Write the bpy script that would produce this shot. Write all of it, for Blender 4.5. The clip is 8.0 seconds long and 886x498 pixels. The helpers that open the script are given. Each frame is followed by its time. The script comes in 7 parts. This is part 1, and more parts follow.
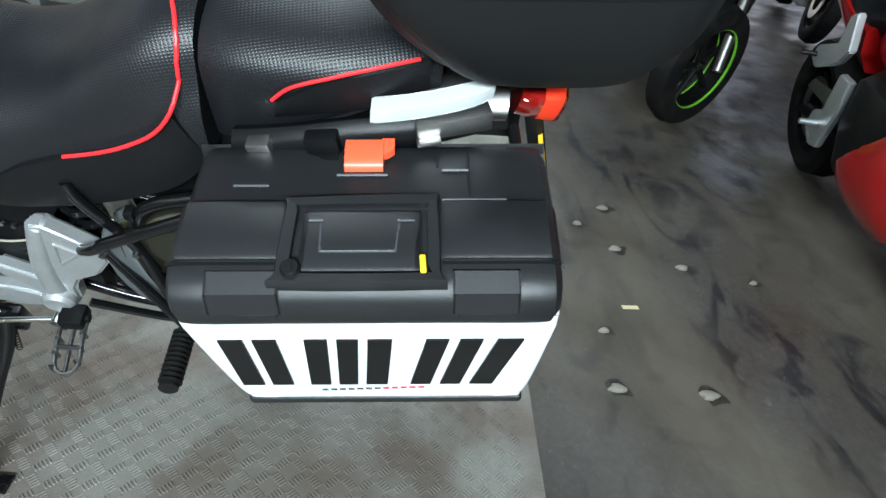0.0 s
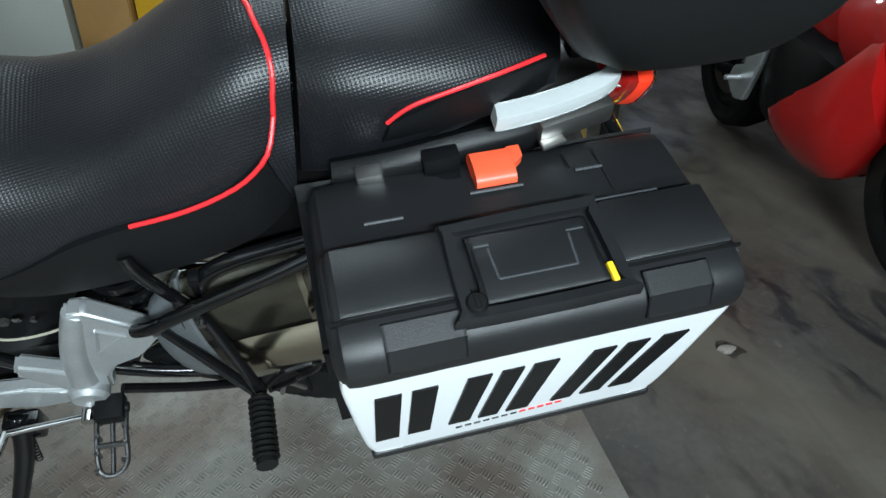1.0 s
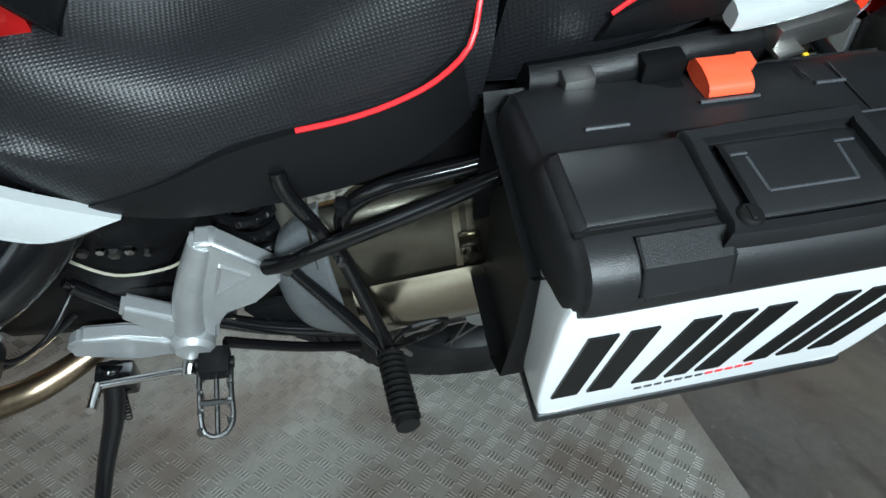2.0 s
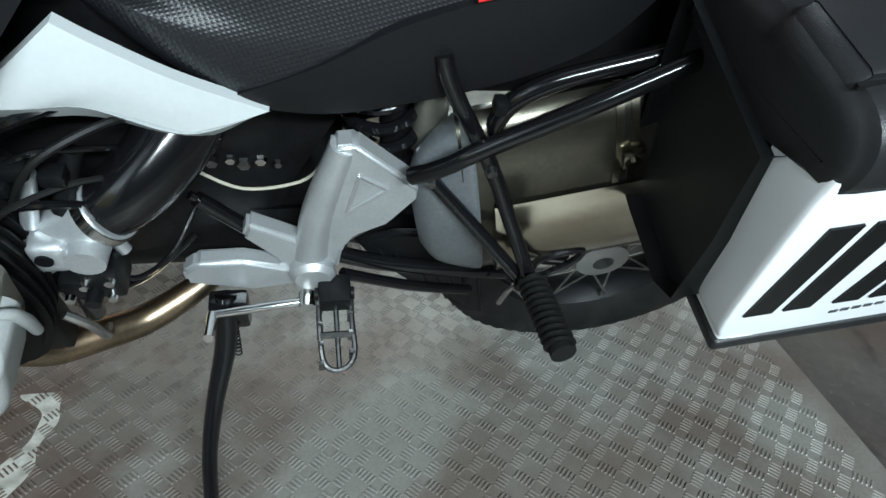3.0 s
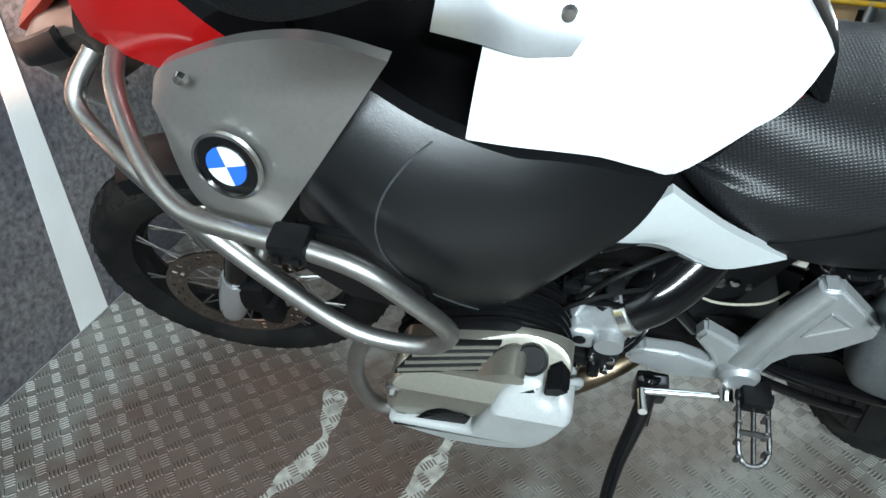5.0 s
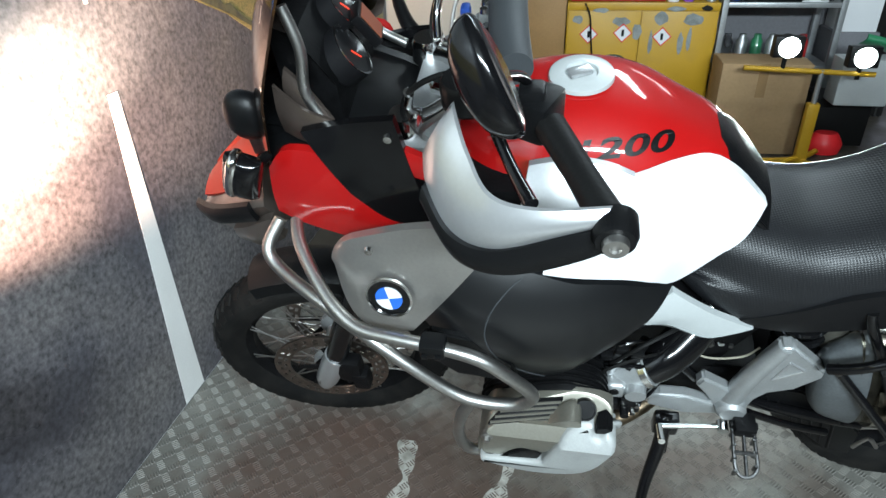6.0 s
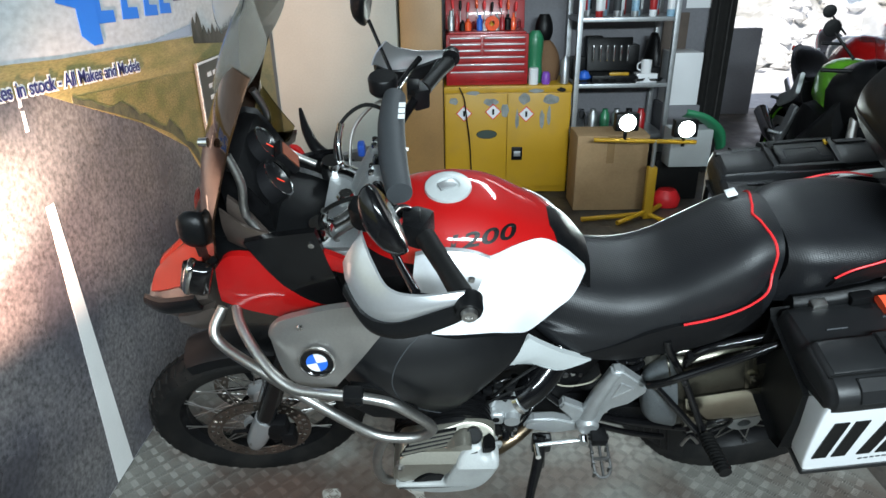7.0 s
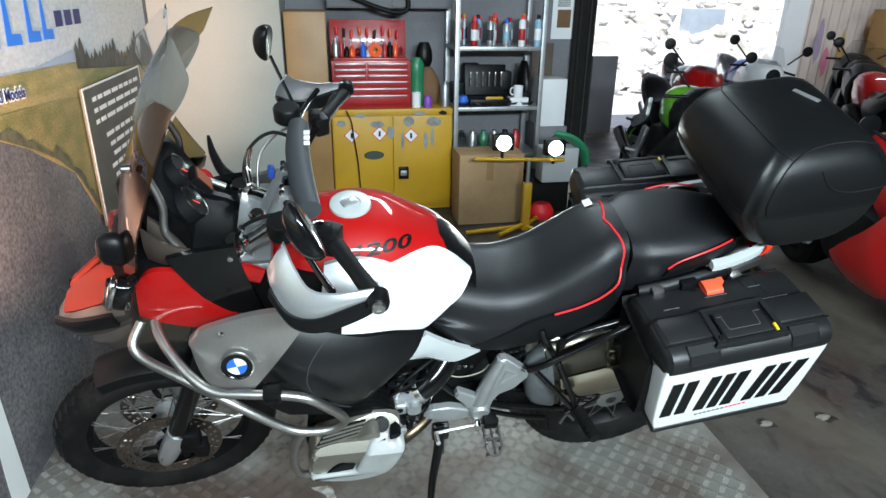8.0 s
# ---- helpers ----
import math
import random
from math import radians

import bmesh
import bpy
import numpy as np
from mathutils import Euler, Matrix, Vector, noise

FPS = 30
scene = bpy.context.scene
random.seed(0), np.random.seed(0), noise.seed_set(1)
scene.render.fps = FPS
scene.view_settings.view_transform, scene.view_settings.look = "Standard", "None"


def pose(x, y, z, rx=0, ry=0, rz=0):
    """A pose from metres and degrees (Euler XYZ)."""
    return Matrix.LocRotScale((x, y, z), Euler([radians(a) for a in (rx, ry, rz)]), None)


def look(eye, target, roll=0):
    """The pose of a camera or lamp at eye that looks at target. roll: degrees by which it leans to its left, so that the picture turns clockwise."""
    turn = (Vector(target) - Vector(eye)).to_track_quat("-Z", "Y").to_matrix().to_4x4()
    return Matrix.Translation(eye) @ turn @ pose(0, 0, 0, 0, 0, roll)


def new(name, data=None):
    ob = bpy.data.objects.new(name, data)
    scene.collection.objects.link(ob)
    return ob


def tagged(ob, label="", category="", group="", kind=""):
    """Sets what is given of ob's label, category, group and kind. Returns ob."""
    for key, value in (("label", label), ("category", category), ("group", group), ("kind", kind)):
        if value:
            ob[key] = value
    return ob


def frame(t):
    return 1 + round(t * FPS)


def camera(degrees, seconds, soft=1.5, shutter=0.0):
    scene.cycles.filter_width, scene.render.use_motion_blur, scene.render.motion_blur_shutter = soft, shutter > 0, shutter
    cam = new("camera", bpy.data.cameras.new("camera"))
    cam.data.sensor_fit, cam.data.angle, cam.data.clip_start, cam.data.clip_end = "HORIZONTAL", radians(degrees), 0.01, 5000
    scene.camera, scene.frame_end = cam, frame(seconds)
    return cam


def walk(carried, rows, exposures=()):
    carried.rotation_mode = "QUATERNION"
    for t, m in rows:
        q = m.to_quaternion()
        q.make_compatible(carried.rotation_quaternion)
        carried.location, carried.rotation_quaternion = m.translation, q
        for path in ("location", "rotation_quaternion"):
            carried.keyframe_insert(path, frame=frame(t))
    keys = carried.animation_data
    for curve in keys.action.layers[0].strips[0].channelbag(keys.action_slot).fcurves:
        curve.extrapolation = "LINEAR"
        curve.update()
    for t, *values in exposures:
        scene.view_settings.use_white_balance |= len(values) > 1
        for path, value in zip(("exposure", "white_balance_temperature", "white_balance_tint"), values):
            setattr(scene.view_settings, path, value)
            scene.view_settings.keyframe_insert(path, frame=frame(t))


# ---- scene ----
cam = camera(70.2, 8.0)
PATH = [  # seconds, eye, target, roll
    (0, (1.601, -1.272, 1.285), (1.765, 0.339, 0.112), 8.8),
    (0.5, (1.460, -1.259, 1.255), (1.773, 0.327, 0.077), 6.6),
    (1, (1.319, -1.174, 1.235), (1.791, 0.401, 0.096), 4.7),
    (1.5, (1.219, -1.113, 1.167), (1.675, 0.491, 0.064), 5.4),
    (1.7, (1.182, -1.103, 1.133), (1.647, 0.496, 0.024), 6.2),
    (2.8, (1.030, -1.067, 0.971), (1.417, 0.523, -0.179), 5.2),
    (3, (0.998, -1.061, 0.950), (1.363, 0.536, -0.198), 5.2),
    (3.5, (0.904, -1.057, 0.918), (1.117, 0.572, -0.222), 4.5),
    (4, (0.812, -1.072, 0.935), (0.747, 0.582, -0.188), 3.5),
    (4.5, (0.727, -1.108, 1.001), (0.469, 0.548, -0.090), 2.9),
    (4.7, (0.699, -1.131, 1.040), (0.388, 0.518, -0.048), 2.8),
    (5.8, (0.570, -1.384, 1.334), (0.243, 0.295, 0.297), -1.0),
    (6, (0.565, -1.460, 1.384), (0.240, 0.258, 0.414), -1.4),
    (6.5, (0.581, -1.622, 1.493), (0.300, 0.150, 0.609), -2.6),
    (7, (0.595, -1.749, 1.573), (0.583, 0.078, 0.760), -1.0),
    (7.5, (0.581, -1.852, 1.610), (0.776, -0.020, 0.831), 0.4),
    (8, (0.553, -1.940, 1.629), (0.895, -0.121, 0.871), 0.9),
]
# the film's own exposure drifts a little along the way
EXPOSURE = [(0, 0.42), (0.5, -0.05), (1, -0.05), (1.5, 0.15), (3, 0.15), (3.5, 0.22), (4, 0.25), (4.5, 0.17), (6, 0.02), (6.5, -0.13), (7, -0.1), (7.5, 0.0), (8, 0.1)]
walk(cam, [(t, look(eye, target, roll)) for t, eye, target, roll in PATH], EXPOSURE)

# ---- light ----
world = bpy.data.worlds.new("workshop_world")
scene.world = world
world.use_nodes = True
wn = world.node_tree.nodes
sky = wn.new("ShaderNodeTexSky")
sky.sky_type, sky.sun_disc = "NISHITA", False
sky.sun_elevation, sky.sun_rotation = radians(50), radians(20)
wn["Background"].inputs["Strength"].default_value = 0.15
world.node_tree.links.new(sky.outputs[0], wn["Background"].inputs["Color"])


def lamp(name, kind, m, power, colour, size=0.1, size_y=None, spot=None):
    data = bpy.data.lights.new(name, kind)
    data.energy, data.color = power, colour
    if kind == "AREA":
        data.shape, data.size, data.size_y = "RECTANGLE", size, size_y or size
    elif kind == "SUN":
        data.angle = size
    else:
        data.shadow_soft_size = size
    if kind == "SPOT":
        data.spot_size, data.spot_blend = radians(spot), 1.0
    ob = new(name, data)
    ob.matrix_world = m
    return ob


SUN = lamp("sun", "SUN", look((4, 9, 9), (6.5, 12, 0)), 5.0, (1.0, 0.97, 0.93), radians(0.5))
# unseen ceiling strips: two before the motorcycle, one above it
lamp("unseen_strip_lamp", "AREA", look((1.75, -3.6, 2.45), (1.5, -0.5, 0.6)), 205, (0.79, 0.943, 1.015), 1.4, 0.16)
lamp("unseen_strip_lamp", "AREA", look((0.9, -3.9, 2.45), (0.9, -0.3, 0.8)), 130, (0.79, 0.943, 1.015), 1.4, 0.16)
lamp("unseen_strip_lamp", "AREA", look((1.3, 0.9, 2.72), (1.2, 0.4, 0)), 28, (0.79, 0.943, 1.015), 1.3, 0.16)
# two fills added to brighten the back wall and the far motorcycles
lamp("unseen_strip_lamp", "AREA", look((2.2, 1.9, 2.72), (1.9, 2.6, 0.6)), 7, (0.83, 0.955, 1.03), 1.3, 0.16)
lamp("unseen_strip_lamp", "AREA", look((6.2, 3.4, 2.72), (6.4, 5.0, 0.9)), 40, (0.9, 0.955, 1.0), 1.3, 0.16)
# warm work lamp standing beside the banner
lamp("work_lamp_beam", "SPOT", look((-0.2, -1.0, 0.76), (-0.53, -0.30, 1.01)), 900, (1.0, 0.78, 0.58), 0.02, None, 24)
lamp("work_lamp_glow", "SPOT", look((-0.36, -1.0, 0.80), (-0.53, -0.08, 0.98)), 760, (1.0, 0.60, 0.43), 0.04, None, 48)
# twin flood lamps on the yellow stand
for fx, fz in ((1.754, 0.661), (2.134, 0.614)):
    lamp("flood_lamp_beam", "SPOT", look((fx, 2.17, fz), (fx - 0.3, -0.5, 1.0)), 40, (0.86, 1.0, 0.97), 0.04, None, 110)

# ---- materials ----
def mat(name, colour, rough=0.5, metal=0.0, vary=0.12, scale=6.0, fine=180.0, bump=0.1, coat=0.0, other=None, mix=(0.45, 0.65), spec=0.5):
    """A surface with broad stains (scale), fine grain (fine) and relief; other: the colour of the stains."""
    m = bpy.data.materials.new(name)
    m.use_nodes = True
    n, l = m.node_tree.nodes, m.node_tree.links
    b = n["Principled BSDF"]
    tc = n.new("ShaderNodeTexCoord")
    big, small = n.new("ShaderNodeTexNoise"), n.new("ShaderNodeTexNoise")
    big.inputs["Scale"].default_value, big.inputs["Detail"].default_value = scale, 6
    small.inputs["Scale"].default_value, small.inputs["Detail"].default_value = fine, 3
    l.new(tc.outputs["Object"], big.inputs["Vector"]), l.new(tc.outputs["Object"], small.inputs["Vector"])
    ramp = n.new("ShaderNodeValToRGB")
    ramp.color_ramp.elements[0].position, ramp.color_ramp.elements[1].position = mix
    dark = other or [c * (1 - vary) for c in colour]
    ramp.color_ramp.elements[0].color, ramp.color_ramp.elements[1].color = (*colour, 1), (*dark, 1)
    l.new(big.outputs["Fac"], ramp.inputs["Fac"])
    grain = n.new("ShaderNodeMixRGB")
    grain.blend_type = "MULTIPLY"
    grain.inputs["Fac"].default_value = min(1.0, vary * 2)
    l.new(ramp.outputs["Color"], grain.inputs["Color1"]), l.new(small.outputs["Fac"], grain.inputs["Color2"])
    gain = n.new("ShaderNodeMixRGB")
    gain.blend_type = "MULTIPLY"
    gain.inputs["Fac"].default_value = 1
    k = 1 + min(1.0, vary * 2) * 0.6
    gain.inputs["Color2"].default_value = (k, k, k, 1)
    l.new(grain.outputs["Color"], gain.inputs["Color1"]), l.new(gain.outputs["Color"], b.inputs["Base Color"])
    rr = n.new("ShaderNodeMapRange")
    rr.inputs["To Min"].default_value, rr.inputs["To Max"].default_value = max(0.02, rough * 0.8), min(1, rough * 1.25)
    l.new(big.outputs["Fac"], rr.inputs["Value"]), l.new(rr.outputs["Result"], b.inputs["Roughness"])
    b.inputs["Metallic"].default_value, b.inputs["Coat Weight"].default_value = metal, coat
    b.inputs["Coat Roughness"].default_value, b.inputs["Specular IOR Level"].default_value = 0.06, spec
    if bump:
        bp = n.new("ShaderNodeBump")
        bp.inputs["Strength"].default_value, bp.inputs["Distance"].default_value = bump, 0.002
        l.new(small.outputs["Fac"], bp.inputs["Height"]), l.new(bp.outputs["Normal"], b.inputs["Normal"])
    return m


def glow(name, colour, power):
    m = bpy.data.materials.new(name)
    m.use_nodes = True
    b = m.node_tree.nodes["Principled BSDF"]
    b.inputs["Base Color"].default_value, b.inputs["Emission Color"].default_value = (*colour, 1), (*colour, 1)
    b.inputs["Emission Strength"].default_value = power
    return m


def glass(name, colour, rough=0.03):
    m = bpy.data.materials.new(name)
    m.use_nodes = True
    b = m.node_tree.nodes["Principled BSDF"]
    b.inputs["Base Color"].default_value, b.inputs["Roughness"].default_value = (*colour, 1), rough
    b.inputs["Transmission Weight"].default_value, b.inputs["IOR"].default_value = 1.0, 1.3
    return m


def weave(name, colour, pitch, depth, rough=0.45):
    """Grippy seat vinyl: rows of small raised beads running across and along the cushion."""
    m = mat(name, colour, rough, vary=0.15, scale=9, bump=0, spec=0.4)
    n, l = m.node_tree.nodes, m.node_tree.links
    tc = n.new("ShaderNodeTexCoord")
    waves = []
    for way, step in (((1, 0.12, 0.3), pitch), ((-0.25, 0.72, 0.68), pitch * 0.8)):
        dot, s, up = n.new("ShaderNodeVectorMath"), n.new("ShaderNodeMath"), n.new("ShaderNodeMath")
        dot.operation, s.operation, up.operation = "DOT_PRODUCT", "SINE", "MULTIPLY_ADD"
        dot.inputs[1].default_value = [2 * math.pi / step * v for v in way]
        up.inputs[1].default_value, up.inputs[2].default_value = 0.5, 0.5
        l.new(tc.outputs["Object"], dot.inputs[0]), l.new(dot.outputs["Value"], s.inputs[0]), l.new(s.outputs[0], up.inputs[0])
        waves.append(up)
    p = n.new("ShaderNodeMath")
    p.operation = "MULTIPLY"
    l.new(waves[0].outputs[0], p.inputs[0]), l.new(waves[1].outputs[0], p.inputs[1])
    bp = n.new("ShaderNodeBump")
    bp.inputs["Strength"].default_value, bp.inputs["Distance"].default_value = 0.45, depth
    l.new(p.outputs[0], bp.inputs["Height"]), l.new(bp.outputs["Normal"], n["Principled BSDF"].inputs["Normal"])
    return m


RED = mat("red_paint", (0.36, 0.004, 0.004), 0.5, vary=0.05, bump=0.01, coat=1.0, spec=0.15)
WHITE = mat("white_paint", (0.74, 0.755, 0.77), 0.3, vary=0.03, bump=0.01, coat=0.6)
# copy of the silver paint, dimmed and warmed for the room it reflects
SHROUD = mat("silver_paint_room_reflection", (0.40, 0.385, 0.365), 0.36, 0.82, vary=0.08, bump=0.02, coat=0.4)
SILVER = mat("silver_paint", (0.52, 0.53, 0.54), 0.34, 0.75, vary=0.06, bump=0.02, coat=0.4)
GUARD = mat("pale_grey_guard_plastic", (0.31, 0.32, 0.315), 0.46, 0.1, vary=0.12, scale=14, fine=300, bump=0.08)
# silver paint darkened to bronze for the warm lamp it reflects
BEAK = mat("silver_paint_lamp_reflection", (0.14, 0.113, 0.098), 0.34, 0.6, vary=0.06, bump=0.02, coat=0.3)
SATIN = mat("satin_silver_casting", (0.44, 0.455, 0.46), 0.38, 0.65, vary=0.12, scale=14, fine=300, bump=0.08)
ALU = mat("cast_aluminium", (0.55, 0.57, 0.58), 0.42, 0.85, vary=0.12, fine=260, bump=0.12)
STEEL = mat("brushed_tube_steel", (0.42, 0.41, 0.395), 0.38, 1.0, vary=0.14, scale=14, bump=0.05)
CHROME = mat("polished_metal", (0.75, 0.75, 0.74), 0.12, 1.0, vary=0.08, scale=20, bump=0.0)
NICKEL = mat("warm_stainless_steel", (0.24, 0.22, 0.17), 0.2, 1.0, vary=0.22, scale=9, bump=0.02)
BRASS = mat("heat_tinted_pipe", (0.26, 0.205, 0.14), 0.32, 1.0, vary=0.25, scale=14, bump=0.03, other=(0.4, 0.28, 0.18))
BLACK = mat("black_plastic", (0.0045, 0.0047, 0.0052), 0.34, vary=0.2, scale=8, fine=700, bump=0.25, spec=0.2)
DARK = mat("dark_engine_parts", (0.005, 0.005, 0.0055), 0.45, vary=0.3, scale=30, bump=0.2, spec=0.12)
GLOSSB = mat("gloss_black_tube", (0.004, 0.004, 0.0045), 0.13, vary=0.2, scale=20, bump=0.02, spec=0.45)
SEAT = weave("grippy_seat_vinyl", (0.007, 0.0075, 0.009), 0.0050, 0.0008, 0.42)
SMOOTHSEAT = mat("smooth_seat_vinyl", (0.005, 0.005, 0.0057), 0.44, vary=0.2, fine=500, bump=0.3, spec=0.24)
LEATHER = mat("grained_black_panel", (0.005, 0.0054, 0.0062), 0.34, vary=0.2, fine=800, bump=0.1, spec=0.52)
PIPING = mat("red_piping", (0.72, 0.02, 0.025), 0.4, vary=0.06, bump=0.05)
TYRE = mat("tyre_rubber", (0.006, 0.006, 0.006), 0.7, vary=0.35, scale=12, fine=240, bump=0.4, other=(0.013, 0.012, 0.011), spec=0.15)
DISC = mat("brake_disc_steel", (0.34, 0.31, 0.28), 0.3, 1.0, vary=0.25, scale=20, fine=300, bump=0.1)
LENSR = mat("red_lens", (0.85, 0.05, 0.015), 0.15, vary=0.08, bump=0.0, coat=1.0)
TAILLIT = glow("lit_tail_lens", (0.8, 0.035, 0.01), 0.2)
ORANGE = mat("orange_lens", (0.8, 0.09, 0.02), 0.2, vary=0.05, bump=0.0, coat=0.8)
TAG = mat("orange_red_lever", (0.78, 0.09, 0.035), 0.4, vary=0.06, bump=0.05)
YELLOW = mat("yellow_paint", (0.47, 0.265, 0.010), 0.42, vary=0.16, scale=5, bump=0.08, other=(0.40, 0.23, 0.025), mix=(0.55, 0.8))
BLUE = mat("blue_paint", (0.02, 0.12, 0.55), 0.35, vary=0.05, bump=0.02)
RUBBER = mat("matt_rubber", (0.005, 0.005, 0.005), 0.55, vary=0.2, bump=0.2, spec=0.2)
GREYPAD = mat("dark_grey_foam_pad", (0.032, 0.036, 0.04), 0.6, vary=0.15, fine=500, bump=0.3)
# smoked glass; copper lamp reflections are put into its tint and metallic share
SMOKE = glass("smoked_screen_copper_sheen", (0.13, 0.072, 0.045), 0.06)
SMOKE.node_tree.nodes["Principled BSDF"].inputs["Metallic"].default_value, SMOKE.node_tree.nodes["Principled BSDF"].inputs["Transmission Weight"].default_value = 0.75, 0.7
TINT = glass("olive_tinted_plastic", (0.30, 0.26, 0.13), 0.05)
HAZE = glass("grey_smoked_plastic", (0.34, 0.32, 0.28), 0.18)
HAZE.node_tree.nodes["Principled BSDF"].inputs["Transmission Weight"].default_value = 0.72
BRONZE = mat("bronze_grey_plastic", (0.075, 0.058, 0.05), 0.28, 0.5, vary=0.15, bump=0.02)
CLEAR = glass("clear_plastic", (0.86, 0.88, 0.9), 0.05)
PEGMETAL = mat("worn_dark_steel", (0.22, 0.22, 0.22), 0.3, 1.0, vary=0.3, scale=60, bump=0.2)
LUG = mat("polished_plate_lugs", (0.245, 0.238, 0.217), 0.48, 0.38, vary=0.25, scale=3.2, fine=200, bump=0.1, other=(0.165, 0.142, 0.124), mix=(0.45, 0.62))
# red paint shifted to orange for the warm lamplight on it
ORANGERED = mat("red_paint_lamp_warmed", (0.42, 0.018, 0.005), 0.45, vary=0.05, bump=0.01, spec=0.25)

# ---- shaping tools ----
from mathutils.bvhtree import BVHTree

def part(name, bm, material, parent=None, label="", smooth=True, category="", kind="", group=""):
    me = bpy.data.meshes.new(name)
    bm.to_mesh(me)
    bm.free()
    me.materials.append(material)
    if smooth:
        me.shade_smooth()
        me.set_sharp_from_angle(angle=radians(38))
    ob = new(name, me)
    ob.parent = parent
    return tagged(ob, label, category, group, kind)


def spline(pts, n=4, closed=False):
    """Points along a smooth curve through pts."""
    P = np.array(pts, float)
    m = len(P)
    if m < 3:
        return P if not closed else P
    out = []
    for i in range(m if closed else m - 1):
        a, b, c, d = (P[(i + k) % m] if closed else P[min(max(i + k, 0), m - 1)] for k in (-1, 0, 1, 2))
        for s in range(n):
            t = s / n
            out.append(0.5 * (2 * b + (c - a) * t + (2 * a - 5 * b + 4 * c - d) * t * t + (3 * b - a - 3 * c + d) * t ** 3))
    if not closed:
        out.append(P[-1])
    return np.array(out)


def grid_mesh(G, wrap=False, caps=False):
    """A bmesh from a grid of points G[i][j]; wrap closes j, caps close both ends."""
    bm = bmesh.new()
    V = [[bm.verts.new(p) for p in row] for row in G]
    w = len(V[0])
    for i in range(len(V) - 1):
        for j in range(w if wrap else w - 1):
            k = (j + 1) % w
            bm.faces.new((V[i][j], V[i + 1][j], V[i + 1][k], V[i][k]))
    if caps:
        bm.faces.new(V[0]), bm.faces.new(V[-1][::-1])
    bmesh.ops.recalc_face_normals(bm, faces=bm.faces)
    return bm


def loft(rings, along=4, around=3):
    """A closed body through closed rings of equally many points; double a point to keep its corner."""
    R = [spline(r, around, True) for r in rings]
    G = np.array([spline([r[j] for r in R], along) for j in range(len(R[0]))]).transpose(1, 0, 2)
    return grid_mesh(G, True, True)


def mirror_ring(x, half):
    """A ring across y from half of it, (y, z) from the top middle to the bottom middle with y below zero."""
    return [(x, y, z) for y, z in half] + [(x, -y, z) for y, z in half[::-1] if y < -1e-6]


def tube(pts, r, n=5, sides=12, smooth=True):
    P = spline(pts, n) if smooth else np.array(pts, float)
    rad = np.interp(np.linspace(0, 1, len(P)), np.linspace(0, 1, len(r)), r) if hasattr(r, "__len__") else [r] * len(P)
    T = np.gradient(P, axis=0)
    T /= np.linalg.norm(T, axis=1)[:, None]
    u = np.cross(T[0], (0.3, 0.2, 0.9))
    G = []
    for p, t, rr in zip(P, T, rad):
        u = u - t * (u @ t)
        u /= np.linalg.norm(u)
        v = np.cross(t, u)
        G.append([p + rr * (math.cos(a) * u + math.sin(a) * v) for a in np.linspace(0, 2 * math.pi, sides, endpoint=False)])
    return grid_mesh(G, True, True)


def box(lo, hi, bevel=0.004, seg=2):
    bm = bmesh.new()
    bmesh.ops.create_cube(bm, size=1)
    for v in bm.verts:
        v.co = [(a + b) / 2 + c * (b - a) for a, b, c in zip(lo, hi, v.co)]
    if bevel:
        bmesh.ops.bevel(bm, geom=bm.edges[:], offset=bevel, segments=seg, affect="EDGES", profile=0.6)
    return bm


def plate(outline, y0, y1, bevel=0.003, seg=2):
    """An outline of (x, z) cut from a sheet that reaches from y0 to y1."""
    bm = bmesh.new()
    f = bm.faces.new([bm.verts.new((x, y0, z)) for x, z in outline])
    ex = bmesh.ops.extrude_face_region(bm, geom=[f])
    for v in ex["geom"]:
        if isinstance(v, bmesh.types.BMVert):
            v.co.y = y1
    bmesh.ops.recalc_face_normals(bm, faces=bm.faces)
    if bevel:
        bmesh.ops.bevel(bm, geom=bm.edges[:], offset=bevel, segments=seg, affect="EDGES")
    return bm


def panel(top, low, th=0.008, bulge=0.0, n=24, m=8, depth=(0, 1, 0), skew=1.0):
    """A bent sheet between two edges, bulged against depth; a skew under 1 moves the bulge up."""
    def even(e):
        s = spline(e, 8)
        d = np.r_[0, np.cumsum(np.linalg.norm(np.diff(s, axis=0), axis=1))]
        return np.stack([np.interp(np.linspace(0, d[-1], n), d, s[:, k]) for k in range(3)], 1)
    A, B, D = even(top), even(low), np.array(depth, float)
    front, back = [], []
    for k in range(m):
        t = k / (m - 1)
        row = A * (1 - t) + B * t - D * bulge * math.sin(math.pi * t ** skew)
        front.append(row), back.append(row + D * th)
    ring = []
    for i in range(n):
        ring.append([front[k][i] for k in range(m)] + [back[k][i] for k in range(m - 1, -1, -1)])
    return grid_mesh(ring, True, True)


